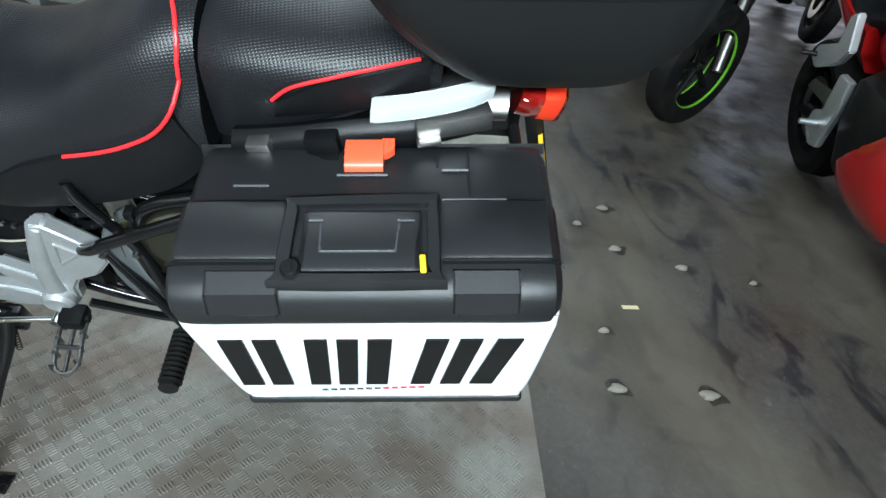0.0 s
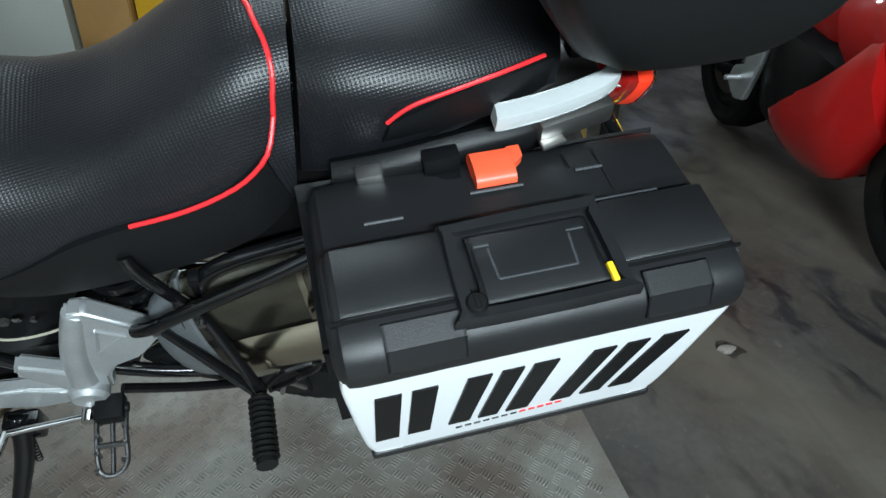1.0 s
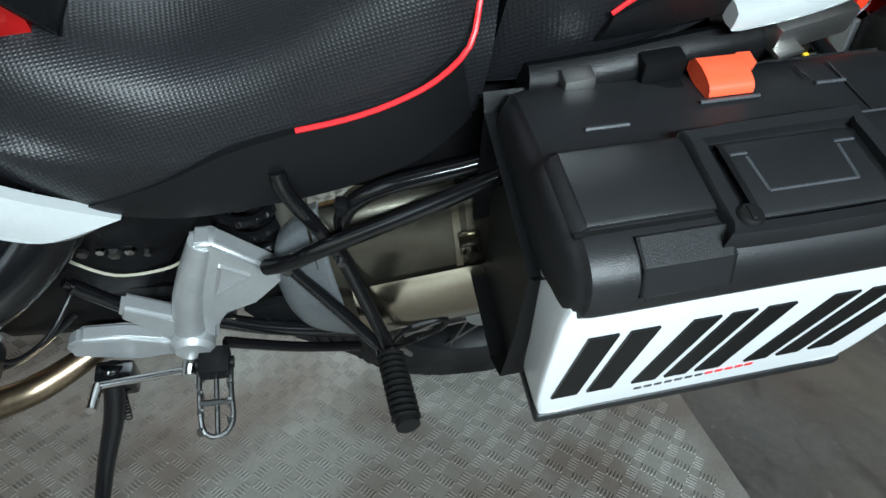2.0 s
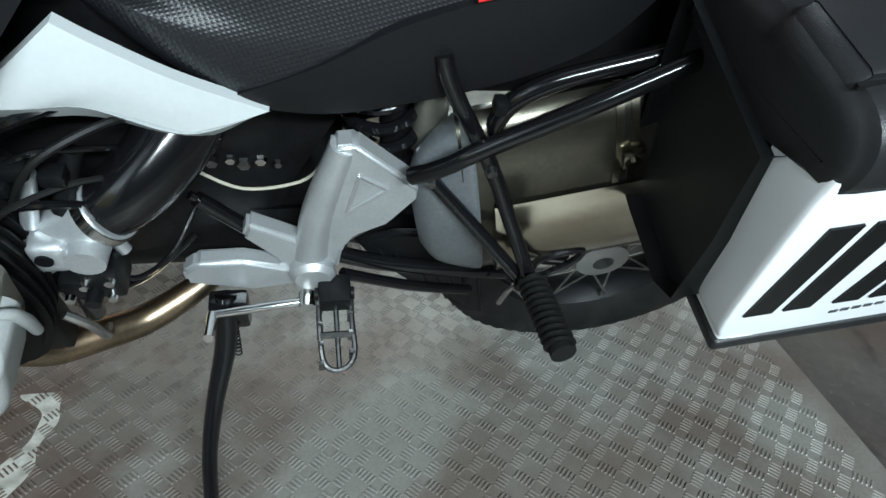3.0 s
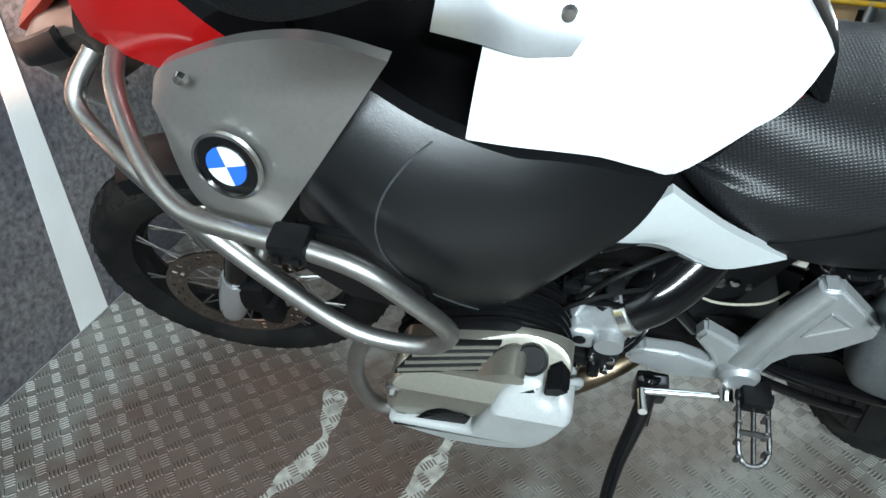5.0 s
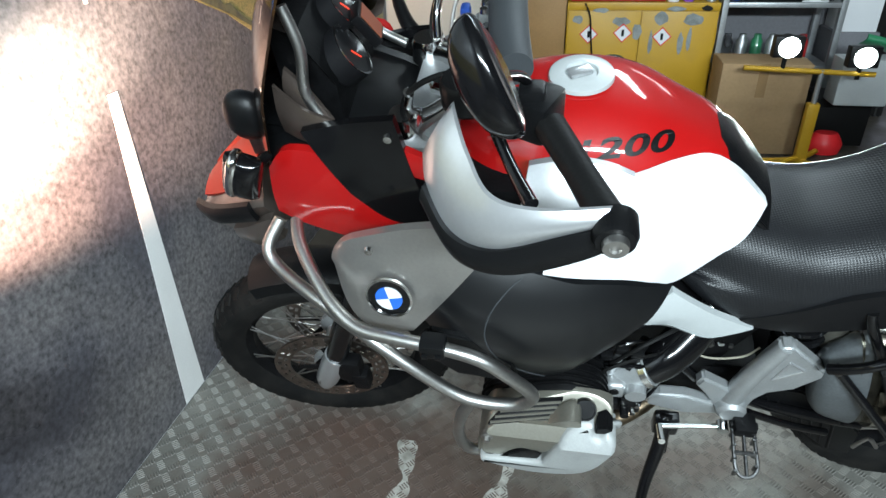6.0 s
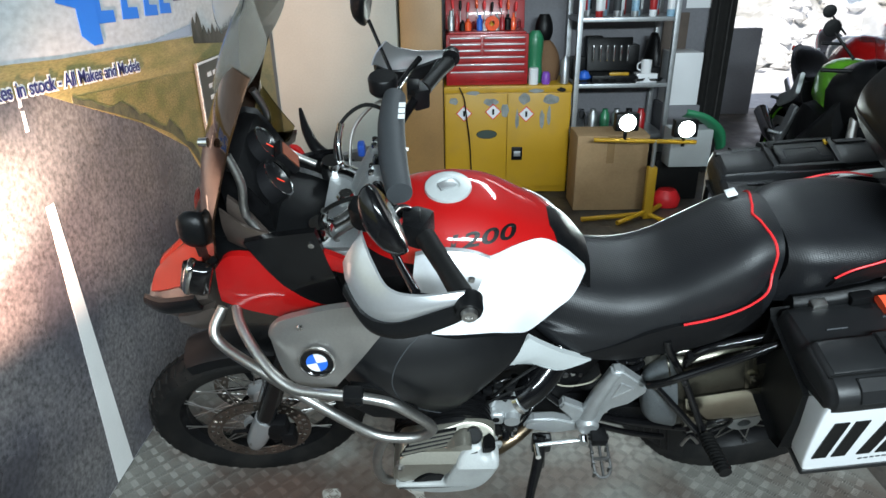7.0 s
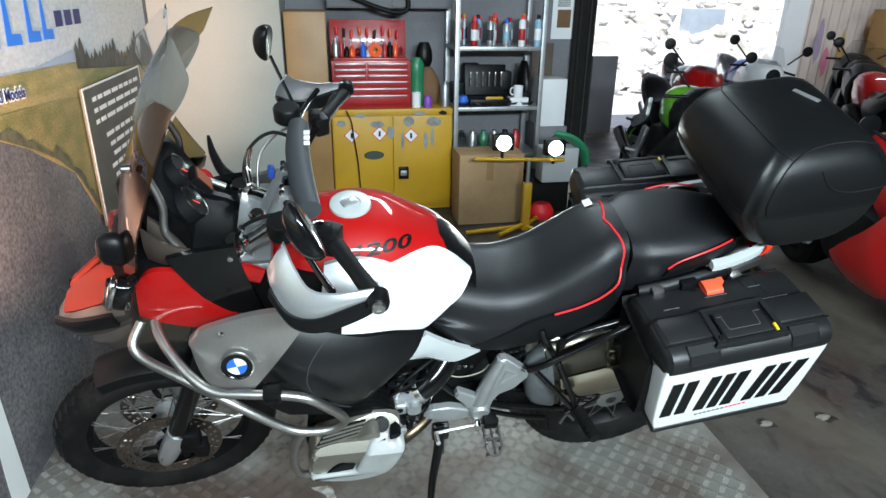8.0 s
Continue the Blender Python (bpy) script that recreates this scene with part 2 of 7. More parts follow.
def cast(outline, y0, y1, r):
    """A moulded slab with a smooth (x, z) outline from y0 out to y1 and a rounded rim of radius r."""
    P = spline([(x, z) for x, z in outline], 4, True)
    T = np.roll(P, -2, 0) - np.roll(P, 2, 0)
    N = np.stack([-T[:, 1], T[:, 0]], 1) / np.linalg.norm(T, axis=1)[:, None]
    area = np.sum(P[:, 0] * np.roll(P[:, 1], -1) - P[:, 1] * np.roll(P[:, 0], -1))
    N *= 1 if area > 0 else -1
    s = 1 if y1 > y0 else -1
    rings = [(y0, 0)] + [(y1 - s * r * (1 - math.sin(a)), r * (1 - math.cos(a))) for a in np.linspace(0, math.pi / 2, 6)]
    return grid_mesh([[(p[0] + n[0] * d, y, p[1] + n[1] * d) for p, n in zip(P, N)] for y, d in rings], True, True)


def lathe(profile, n=48, axis="y", at=(0, 0, 0), closed=True):
    """A turned body from (radius, along) pairs."""
    G = []
    for a in np.linspace(0, 2 * math.pi, n, endpoint=False):
        c, s = math.cos(a), math.sin(a)
        ring = []
        for r, h in profile:
            p = {"y": (r * c, h, r * s), "z": (r * c, r * s, h), "x": (h, r * c, r * s)}[axis]
            ring.append([p[k] + at[k] for k in range(3)])
        G.append(ring)
    G.append(G[0])
    bm = grid_mesh(G, closed, False)
    bmesh.ops.remove_doubles(bm, verts=bm.verts, dist=1e-5)
    return bm


def join(*bms):
    out = bmesh.new()
    for b in bms:
        me = bpy.data.meshes.new("joined")
        b.to_mesh(me)
        b.free()
        out.from_mesh(me)
        bpy.data.meshes.remove(me)
    return out


def turned(bm, m):
    bmesh.ops.transform(bm, matrix=m, verts=bm.verts)
    return bm


def rod(a, b, r, sides=10, r2=None):
    return tube([a, b], [r, r2 or r], 2, sides, False)


def thing(name, m, label, category, group=""):
    ob = new(name)
    ob.matrix_world = m
    ob.empty_display_size = 0.1
    return tagged(ob, label, category, group)

# ---- the workshop ----
def oily(name):
    """Concrete: brown-grey ground, long dark oil smears, pale scuffs, patchy sheen."""
    m = mat(name, (0.056, 0.046, 0.036), 0.42, vary=0.25, scale=1.3, fine=60, bump=0.5, other=(0.055, 0.05, 0.046), mix=(0.38, 0.62))
    n, l = m.node_tree.nodes, m.node_tree.links
    b = n["Principled BSDF"]
    tc = next(k for k in n if k.type == "TEX_COORD")
    col = b.inputs["Base Color"].links[0].from_socket
    for scale, warp, lo, hi, tint, amount in ((3.5, 2.5, .52, .64, (0.013, 0.012, 0.014), .92), (11, 1.2, .56, .72, (0.022, 0.02, 0.022), .8), (26, 3.0, .62, .74, (0.12, 0.108, 0.092), .5), (1.1, .6, .47, .66, (0.10, 0.086, 0.068), .85)):
        t, r, x = n.new("ShaderNodeTexNoise"), n.new("ShaderNodeMapRange"), n.new("ShaderNodeMixRGB")
        t.inputs["Scale"].default_value, t.inputs["Detail"].default_value, t.inputs["Distortion"].default_value = scale, 8, warp
        r.inputs["From Min"].default_value, r.inputs["From Max"].default_value, r.inputs["To Max"].default_value = lo, hi, amount
        mp = n.new("ShaderNodeMapping")
        mp.inputs["Rotation"].default_value, mp.inputs["Scale"].default_value = (0, 0, 0.6), (1, 0.5, 1)
        l.new(tc.outputs["Object"], mp.inputs["Vector"]), l.new(mp.outputs["Vector"], t.inputs["Vector"])
        l.new(t.outputs["Fac"], r.inputs["Value"]), l.new(r.outputs["Result"], x.inputs["Fac"]), l.new(col, x.inputs["Color1"])
        x.inputs["Color2"].default_value = (*tint, 1)
        col = x.outputs["Color"]
    l.new(col, b.inputs["Base Color"])
    g, rr = n.new("ShaderNodeTexNoise"), n.new("ShaderNodeMapRange")
    g.inputs["Scale"].default_value, g.inputs["Detail"].default_value = 4.0, 7
    rr.inputs["From Min"].default_value, rr.inputs["From Max"].default_value = .35, .65
    rr.inputs["To Min"].default_value, rr.inputs["To Max"].default_value = .30, .65
    l.new(tc.outputs["Object"], g.inputs["Vector"]), l.new(g.outputs["Fac"], rr.inputs["Value"]), l.new(rr.outputs["Result"], b.inputs["Roughness"])
    return m


FLOOR = oily("oily_concrete")
CREAM = mat("cream_painted_wall", (0.30, 0.32, 0.29), 0.6, vary=0.08, scale=2, fine=90, bump=0.15)
GREYWALL = mat("grey_painted_wall", (0.16, 0.16, 0.175), 0.65, vary=0.16, scale=2, fine=70, bump=0.2)
# ceiling and unseen walls kept dark to cut the light they bounce
CEIL = mat("dark_unseen_ceiling", (0.05, 0.05, 0.05), 0.8, vary=0.1, scale=2, bump=0.1)
DIMWALL = mat("dark_unseen_wall", (0.055, 0.055, 0.06), 0.7, vary=0.2, scale=2, fine=70, bump=0.2)
TAN = mat("tan_laminate", (0.30, 0.165, 0.055), 0.45, vary=0.16, scale=3, fine=120, bump=0.05)
DIRT = mat("pale_yard_ground", (0.8, 0.78, 0.76), 0.85, vary=0.2, scale=0.8, fine=12, bump=0.4)


def structure(name, lo, hi, m, label, category, bevel=0.0):
    return part(name, box(lo, hi, bevel), m, None, label, False, category, "structure")


structure("floor", (-0.7, -4.75, -0.3), (9.15, 5.8, -0.006), FLOOR, "dark oil-stained concrete workshop floor with worn patches", "floor")
structure("ground", (-90, 5.8, -0.3), (110, 160, -0.02), DIRT, "pale sunlit yard ground outside the doorway", "ground")
structure("wall_west", (-0.7, -4.6, -0.006), (-0.53, 2.6, 2.8), GREYWALL, "painted wall behind the printed banner", "wall")
structure("wall_north", (-0.7, 3.35, -0.006), (2.79, 3.5, 2.8), GREYWALL, "grey painted back wall of the workshop", "wall")
structure("wall_return", (-0.7, 2.6, -0.006), (0.29, 3.35, 2.8), CREAM, "plain cream painted wall beside the banner", "wall")
structure("wall_passage", (2.66, 3.5, -0.006), (2.79, 5.6, 2.8), GREYWALL, "side wall leading to the open doorway", "wall")
structure("wall_doorway_side", (2.66, 5.6, -0.006), (3.72, 5.8, 2.8), GREYWALL, "grey wall beside the open doorway", "wall")
structure("wall_doorway_head", (3.72, 5.6, 2.45), (6.55, 5.8, 2.8), GREYWALL, "grey wall above the open doorway", "wall")
structure("wall_doorway_right", (6.55, 5.6, -0.006), (9.15, 5.8, 2.8), GREYWALL, "wall behind the corrugated cladding", "wall")
# south wall, east wall and ceiling are unseen, added to close the room
structure("wall_south", (-0.7, -4.75, -0.006), (9.15, -4.6, 2.8), DIMWALL, "plain dark wall out of view", "wall")
structure("wall_east", (9.0, -4.6, -0.006), (9.15, 5.6, 2.8), DIMWALL, "plain dark wall out of view", "wall")
structure("ceiling", (-0.7, -4.75, 2.8), (9.15, 5.8, 2.95), CEIL, "plain dark workshop ceiling out of view", "ceiling")
structure("door_post", (6.25, 5.5, -0.006), (6.55, 5.6, 2.8), WHITE, "white painted post of the wide doorway", "door frame", 0.004)

# chequer plate: a steel sheet with raised five-bar lugs
PLATE = mat("worn_chequer_plate", (0.225, 0.219, 0.197), 0.5, 0.35, vary=0.2, scale=3.2, fine=150, bump=0.12, other=(0.14, 0.115, 0.098), mix=(0.45, 0.62))
def stained(m, at, radius, tint, amount):
    """A brown patch with a ragged edge in a material laid out in world metres."""
    n, l = m.node_tree.nodes, m.node_tree.links
    b, tc = n["Principled BSDF"], next(k for k in n if k.type == "TEX_COORD")
    dist, add, t, r, x = n.new("ShaderNodeVectorMath"), n.new("ShaderNodeMath"), n.new("ShaderNodeTexNoise"), n.new("ShaderNodeMapRange"), n.new("ShaderNodeMixRGB")
    dist.operation, dist.inputs[1].default_value = "DISTANCE", (*at, 0)
    t.inputs["Scale"].default_value, t.inputs["Detail"].default_value = 7.0, 8
    add.operation = "MULTIPLY"
    l.new(tc.outputs["Object"], dist.inputs[0]), l.new(tc.outputs["Object"], t.inputs["Vector"])
    l.new(dist.outputs["Value"], add.inputs[0]), l.new(t.outputs["Fac"], add.inputs[1])
    r.inputs["From Min"].default_value, r.inputs["From Max"].default_value = radius * .62, radius * .35
    r.inputs["To Max"].default_value = amount
    l.new(add.outputs[0], r.inputs["Value"]), l.new(r.outputs["Result"], x.inputs["Fac"])
    l.new(b.inputs["Base Color"].links[0].from_socket, x.inputs["Color1"])
    x.inputs["Color2"].default_value = (*tint, 1)
    l.new(x.outputs["Color"], b.inputs["Base Color"])


# brown patches, darker than the plate round them
for m in (PLATE, LUG):
    stained(m, (.12, -.42), .42, (0.11, 0.065, 0.05), .75)
    stained(m, (.55, -.05), .30, (0.10, 0.075, 0.06), .6)
    stained(m, (1.45, -.55), .25, (0.13, 0.10, 0.08), .5)
sheet = structure("chequer_plate", (-0.525, -1.7, -0.006), (2.01, 0.92, 0.0), PLATE, "worn silver chequer plate sheet laid on the floor", "floor plate")
vs, fs = [], []
pitch = 0.039
for i in range(int(2.52 / pitch)):
    for j in range(int(2.6 / pitch)):
        cx, cy = -0.51 + pitch * i, -1.685 + pitch * j
        d = 1 if (i + j) % 2 else -1
        for k in (-2, -1, 0, 1, 2):
            hx, hy, o = 0.0112 - 0.0007 * abs(k), 0.0019, 0.0075 * k
            ux, uy = math.cos(d * 0.785), math.sin(d * 0.785)
            mx, my = cx - uy * o, cy + ux * o
            if mx > 1.995 or my > 0.90:
                continue
            b = len(vs)
            for s, t, z in ((-1, -1, 0), (1, -1, 0), (1, 1, 0), (-1, 1, 0), (-.72, -.4, .0024), (.72, -.4, .0024), (.72, .4, .0024), (-.72, .4, .0024)):
                vs.append((mx + ux * hx * s - uy * hy * t, my + uy * hx * s + ux * hy * t, z))
            fs += [(b + 4, b + 5, b + 6, b + 7), (b, b + 1, b + 5, b + 4), (b + 1, b + 2, b + 6, b + 5), (b + 2, b + 3, b + 7, b + 6), (b + 3, b, b + 4, b + 7)]
me = bpy.data.meshes.new("tread_lugs")
me.from_pydata(vs, [], fs)
me.materials.append(LUG)
lugs = new("tread_lugs", me)
lugs.parent = sheet
tagged(lugs, "raised bar lugs of the chequer plate", "", "", "stuff")

# pale streaks across the plate
STREAK = mat("mottled_pale_streak", (0.42, 0.41, 0.37), 0.6, vary=0.35, scale=30, fine=120, bump=0.3, other=(0.24, 0.23, 0.2))
for k, way in enumerate(([(.20, -.16), (.215, -.24), (.225, -.32), (.20, -.40), (.16, -.48)], [(.46, -.15), (.50, -.21), (.48, -.30), (.45, -.40), (.40, -.50), (.37, -.58)])):
    c, bm = spline(way, 8), bmesh.new()
    side = []
    for i, (x, y) in enumerate(c):
        w = .020 + .009 * math.sin(i * .35 + k) + .004 * math.sin(i * .8)
        side.append((bm.verts.new((x - w, y, .0009)), bm.verts.new((x + w, y, .0009))))
    for (a, b), (d, e) in zip(side, side[1:]):
        bm.faces.new((a, b, e, d))
    part("pale_streak", bm, STREAK, None, "pale mottled streak on the chequer plate", False, "paint stain", "structure")

# ---- the motorcycle: x runs back from the front axle, y to its right, z up; it leans on its side stand ----
bike = thing("motorcycle", pose(0, 0, 0, 21.2), "red, white and silver adventure motorcycle leaning on its side stand", "motorcycle")
bp = lambda name, bm, m, label="", parent=None: part(name, bm, m, parent or bike, label)


def wheel(name, cx, R, w, rim_r, turn, label):
    """Spoked wheel: rim with tyre, hub and spokes, built round the origin and set on its axle."""
    h = w / 2
    rim = bp(name, lathe([(rim_r, -h * .62), (rim_r + .012, -h * .62), (rim_r - .004, -h * .3), (rim_r - .006, h * .3), (rim_r + .012, h * .62), (rim_r, h * .62), (rim_r - .018, h * .25), (rim_r - .018, -h * .25)], 64), DARK, label)
    rim.matrix_local = pose(cx, 0, R, 0, 0, turn)
    prof = [(rim_r - .002, -h * .6), (rim_r + .02, -h * .86), ((R + rim_r) / 2 + .01, -h), (R - .028, -h * .96), (R - .01, -h * .66), (R, -h * .2), (R, h * .2), (R - .01, h * .66), (R - .028, h * .96), ((R + rim_r) / 2 + .01, h), (rim_r + .02, h * .86), (rim_r - .002, h * .6)]
    bp("tyre", lathe(prof, 96), TYRE, "", rim)
    blocks = []
    for s in (-1, 1):
        b = box((-.0105, .006, -.004), (.0105, h * .62, .004), 0)
        for v in b.verts:
            v.co.z -= (abs(v.co.y) / h) ** 2 * .024
        blocks.append((s, 0, R + .0005, turned(b, pose(0, 0, 0, 0, 0, 24) @ Matrix.Identity(4))))
        c = box((-.009, h * .66, -.004), (.009, h * .95, .004), 0)
        for v in c.verts:
            v.co.z -= .012 + (abs(v.co.y) / h - .6) * .045
        blocks.append((s, 3.5, R - .0005, c))
    for s, off, r, b in blocks:
        bmesh.ops.transform(b, matrix=Matrix.Diagonal((1, s, 1, 1)), verts=b.verts)
        bmesh.ops.recalc_face_normals(b, faces=b.faces)
        me = bpy.data.meshes.new("tread_block")
        b.to_mesh(me)
        b.free()
        me.materials.append(TYRE)
        for i in range(52):
            t = new("tread_block", me)
            t.parent = rim
            t.matrix_local = pose(0, 0, 0, 0, 360 * i / 52 + off, 0) @ pose(0, 0, r)
    bp("hub", lathe([(0.02, -.075), (.05, -.07), (.052, -.055), (.03, -.04), (.03, .04), (.052, .055), (.05, .07), (.02, .075)], 32), ALU, "", rim)
    k = 20
    for i in range(k):
        for s in (-1, 1):
            a, b = 2 * math.pi * (i + .25 * s) / k, 2 * math.pi * (i + .25 * s + (1.6 if i % 2 else -1.6)) / k
            bp("spoke", rod((.05 * math.cos(a), s * .055, .05 * math.sin(a)), ((rim_r - .008) * math.cos(b), s * h * .5, (rim_r - .008) * math.sin(b)), .0022, 5), STEEL, "", rim)
    return rim


def perforated(s):
    """Brake disc ring with slotted bands of holes left open between its ribs."""
    bands = [lathe([(r0, s * .078), (r1, s * .078), (r1, s * .083), (r0, s * .083)], 72) for r0, r1 in ((.112, .120), (.128, .134), (.145, .154))]
    ribs = [turned(box((r0 - .001, s * .0805 - .0024, -w), (r1 + .001, s * .0805 + .0024, w), 0), pose(0, 0, 0, 0, 360 / n * (k + o), 0)) for r0, r1, n, w, o in ((.120, .128, 24, .0085, 0), (.134, .145, 30, .0085, .5)) for k in range(n)]
    return join(*bands, *ribs)


front = wheel("front_wheel", 0, .329, .112, .242, 7.5, "front wheel with black rim, steel spokes and worn tyre")
rear = wheel("rear_wheel", 1.507, .322, .15, .216, 0, "rear wheel with black spoked rim")
for s in (-1, 1):
    ring = perforated(s)
    carrier = join(*[turned(box((.03, s * .079 - .002, -.009), (.1, s * .079 + .002, .009), .002), pose(0, 0, 0, 0, 60 * k + 20, 12)) for k in range(6)], lathe([(.026, s * .079 - .0024), (.045, s * .079 - .0024), (.045, s * .079 + .0024), (.026, s * .079 + .0024)], 24))
    d = bp("brake_disc", ring, DISC, "perforated steel brake disc", front)
    bp("disc_carrier", carrier, DARK, "", front)

# telescopic fork, leg by leg, and its brake calliper
for s in (-1, 1):
    y = .105 * s
    leg = bp("fork_leg", tube([(-.012, y - .008 * s, .275), (.002, y - .004 * s, .315), (.03, y, .38), (.06, y, .45)], [.022, .031, .034, .033], 4, 16), SILVER, "silver lower fork leg")
    bp("fork_tube", rod((.055, y, .44), (.30, y, 1.10), .0285, 14), GLOSSB, "black fork tube")
    cal = join(box((.055, y - .03, .36), (.12, y + .012, .45), .012), box((.09, y - .034, .33), (.135, y + .008, .40), .012))
    bp("brake_calliper", cal, DARK, "")
bp("axle", rod((0, -.13, .329), (0, .13, .329), .012), STEEL)
fend = []
for a in np.linspace(radians(44), radians(112), 14):
    c, s = math.cos(a), math.sin(a)
    r0 = .352
    ring = [(-.064, -.03), (-.058, .0), (-.035, .014), (0, .018), (.035, .014), (.058, .0), (.064, -.03), (.058, -.03), (.05, -.004), (.03, .008), (0, .011), (-.03, .008), (-.05, -.004), (-.058, -.03)]
    fend.append([((r0 + h) * c, w, .329 + (r0 + h) * s) for w, h in ring])
bp("front_mudguard", turned(grid_mesh(fend, True, True), pose(0, 0, 0, 0, 0, 7.5)), BLACK, "black plastic front mudguard")

PANELW = mat("pale_grey_white_plastic", (0.45, 0.475, 0.475), 0.36, 0.15, vary=0.05, bump=0.03, coat=0.2)
# fuel tank: painted top shell, white flank panels, dark side covers
TOPS = [(.38, .06, 1.07, 1.15), (.45, .12, 1.095, 1.19), (.53, .145, 1.11, 1.212), (.61, .15, 1.118, 1.218), (.69, .146, 1.112, 1.206), (.77, .132, 1.085, 1.166), (.835, .114, 1.06, 1.128), (.905, .082, .985, 1.052)]
tank = [mirror_ring(x, [(0, zt), (-w * .45, zt - .006), (-w * .8, zt - (zt - zb) * .42), (-w, zb + .012), (-w, zb + .012), (-w + .012, zb - .05), (-w * .5, zb - .07), (0, zb - .07)]) for x, w, zb, zt in TOPS]
tank_body = loft(tank, 4, 3)
tank_skin = BVHTree.FromBMesh(tank_body)
bp("fuel_tank", tank_body, RED, "glossy red painted fuel tank top")
bp("knee_pad", loft([mirror_ring(x, [(0, z), (-w * .6, z - .01), (-w, z - .045), (-w, z - .045), (-w + .02, z - .07), (0, z - .07)]) for x, w, z in ((.825, .085, 1.137), (.86, .098, 1.112), (.895, .097, 1.074), (.93, .085, 1.030))], 4, 3), BLACK, "black rubber pad at the tank's rear edge")
for s in (-1, 1):
    f = lambda e: [(x, y * -s, z) for x, y, z in e]
    e1 = [(.575, -.168, 1.145), (.63, -.166, 1.148), (.684, -.158, 1.145), (.745, -.132, 1.154), (.80, -.110, 1.150), (.85, -.104, 1.118), (.908, -.094, 1.050)]
    e2 = [(.561, -.255, 1.033), (.603, -.258, 1.033), (.648, -.25, 1.025), (.692, -.235, 1.009), (.74, -.21, .975), (.782, -.18, .945), (.846, -.158, 1.0)]
    if s > 0:
        e1 = [(x, y, z - .035) for x, y, z in e1]
    bp("flank_panel", panel(f(e1), f(e2), .02, .016, depth=(0, -s, 0)), WHITE, "white painted tank flank panel")
    e3 = [(.44, -.240, 1.09), (.52, -.256, 1.05), (.603, -.258, 1.020), (.648, -.250, 1.012), (.692, -.236, .996), (.74, -.210, .962), (.778, -.180, .936)]
    e4 = [(.35, -.25, .88), (.43, -.283, .80), (.52, -.27, .735), (.59, -.255, .715), (.63, -.235, .76), (.665, -.215, .83)]
    cover = panel(f(e3), f(e4), .02, .048, m=16, depth=(0, -s, 0), skew=.86)
    if s < 0:
        cover_skin = BVHTree.FromBMesh(cover)
    bp("side_cover", cover, LEATHER, "grained black plastic side cover")
    e5 = [(.213, -.238, 1.03), (.245, -.25, 1.075), (.292, -.26, 1.105), (.36, -.266, 1.132), (.43, -.268, 1.142), (.50, -.272, 1.13)]
    e6 = [(.213, -.24, 1.015), (.228, -.27, .960), (.248, -.288, .924), (.277, -.297, .908), (.312, -.30, .905), (.350, -.303, .914)]
    bp("tank_shroud", panel(f(e5), f(e6), .014, .006, depth=(0, -s, 0)), SHROUD, "silver painted tank shroud with round badge")
bp("filler_cap", lathe([(0, .004), (.024, .004), (.026, .009), (.045, .009), (.0505, .006), (.0515, 0), (0, 0)], 40, "z"), PANELW, "white round fuel filler cap with lock").matrix_local = pose(.60, 0, 1.219, 0, -1, 0)
bp("cap_lock", box((-.019, -.011, .004), (.019, .011, .012), .003), SILVER, "silver lock tongue of the cap").matrix_local = pose(.597, 0, 1.220, 0, -1, 25)
core = [mirror_ring(x, [(0, zt), (-w, zt - .02), (-w, zt - .02), (-w, zb), (-w, zb), (0, zb)]) for x, w, zb, zt in ((.30, .09, .80, 1.12), (.45, .17, .66, 1.14), (.62, .15, .52, 1.13), (.78, .12, .50, 1.0), (.92, .11, .52, .95), (1.02, .07, .70, .95), (1.3, .08, .84, .97), (1.6, .09, .94, 1.04))]
bp("engine_core", loft(core, 2, 1), DARK, "dark engine block and frame behind the covers")

# seats
seat = [mirror_ring(x, [(0, zt), (-w * .5, zt - .004), (-w * .85, zt - .03), (-w, zt - .085), (-wl, (zt + zb) / 2 - .02), (-wl, zb + .012), (-wl + .02, zb), (-wl + .02, zb), (0, zb)]) for x, w, wl, zb, zt in ((.785, .10, .12, .89, .985), (.86, .13, .15, .835, .992), (.95, .146, .156, .79, .98), (1.03, .15, .156, .79, .975), (1.11, .148, .155, .806, 1.002), (1.19, .144, .152, .832, 1.062), (1.27, .136, .147, .873, 1.122), (1.335, .118, .134, .925, 1.135))]
seat_body = loft(seat, 5, 3)
seat_skin = BVHTree.FromBMesh(seat_body)
bp("rider_seat", seat_body, SEAT, "black grippy vinyl rider seat with red piping")
pill = [mirror_ring(x, [(0, zt), (-w * .6, zt - .004), (-w * .92, zt - .025), (-w, zt - .06), (-w + .01, zb + .01), (-w + .02, zb), (-w + .02, zb), (0, zb)]) for x, w, zb, zt in ((1.342, .118, .95, 1.125), (1.385, .138, .975, 1.14), (1.46, .144, 1.01, 1.147), (1.54, .14, 1.045, 1.15), (1.645, .108, 1.08, 1.148))]
pill_body = loft(pill, 5, 3)
bp("pillion_seat", pill_body, SEAT, "black grippy vinyl pillion seat with red piping")
KHAKI = mat("grey_magnesium_cover", (0.31, 0.295, 0.25), 0.3, 0.75, vary=0.12, scale=10, bump=0.06)


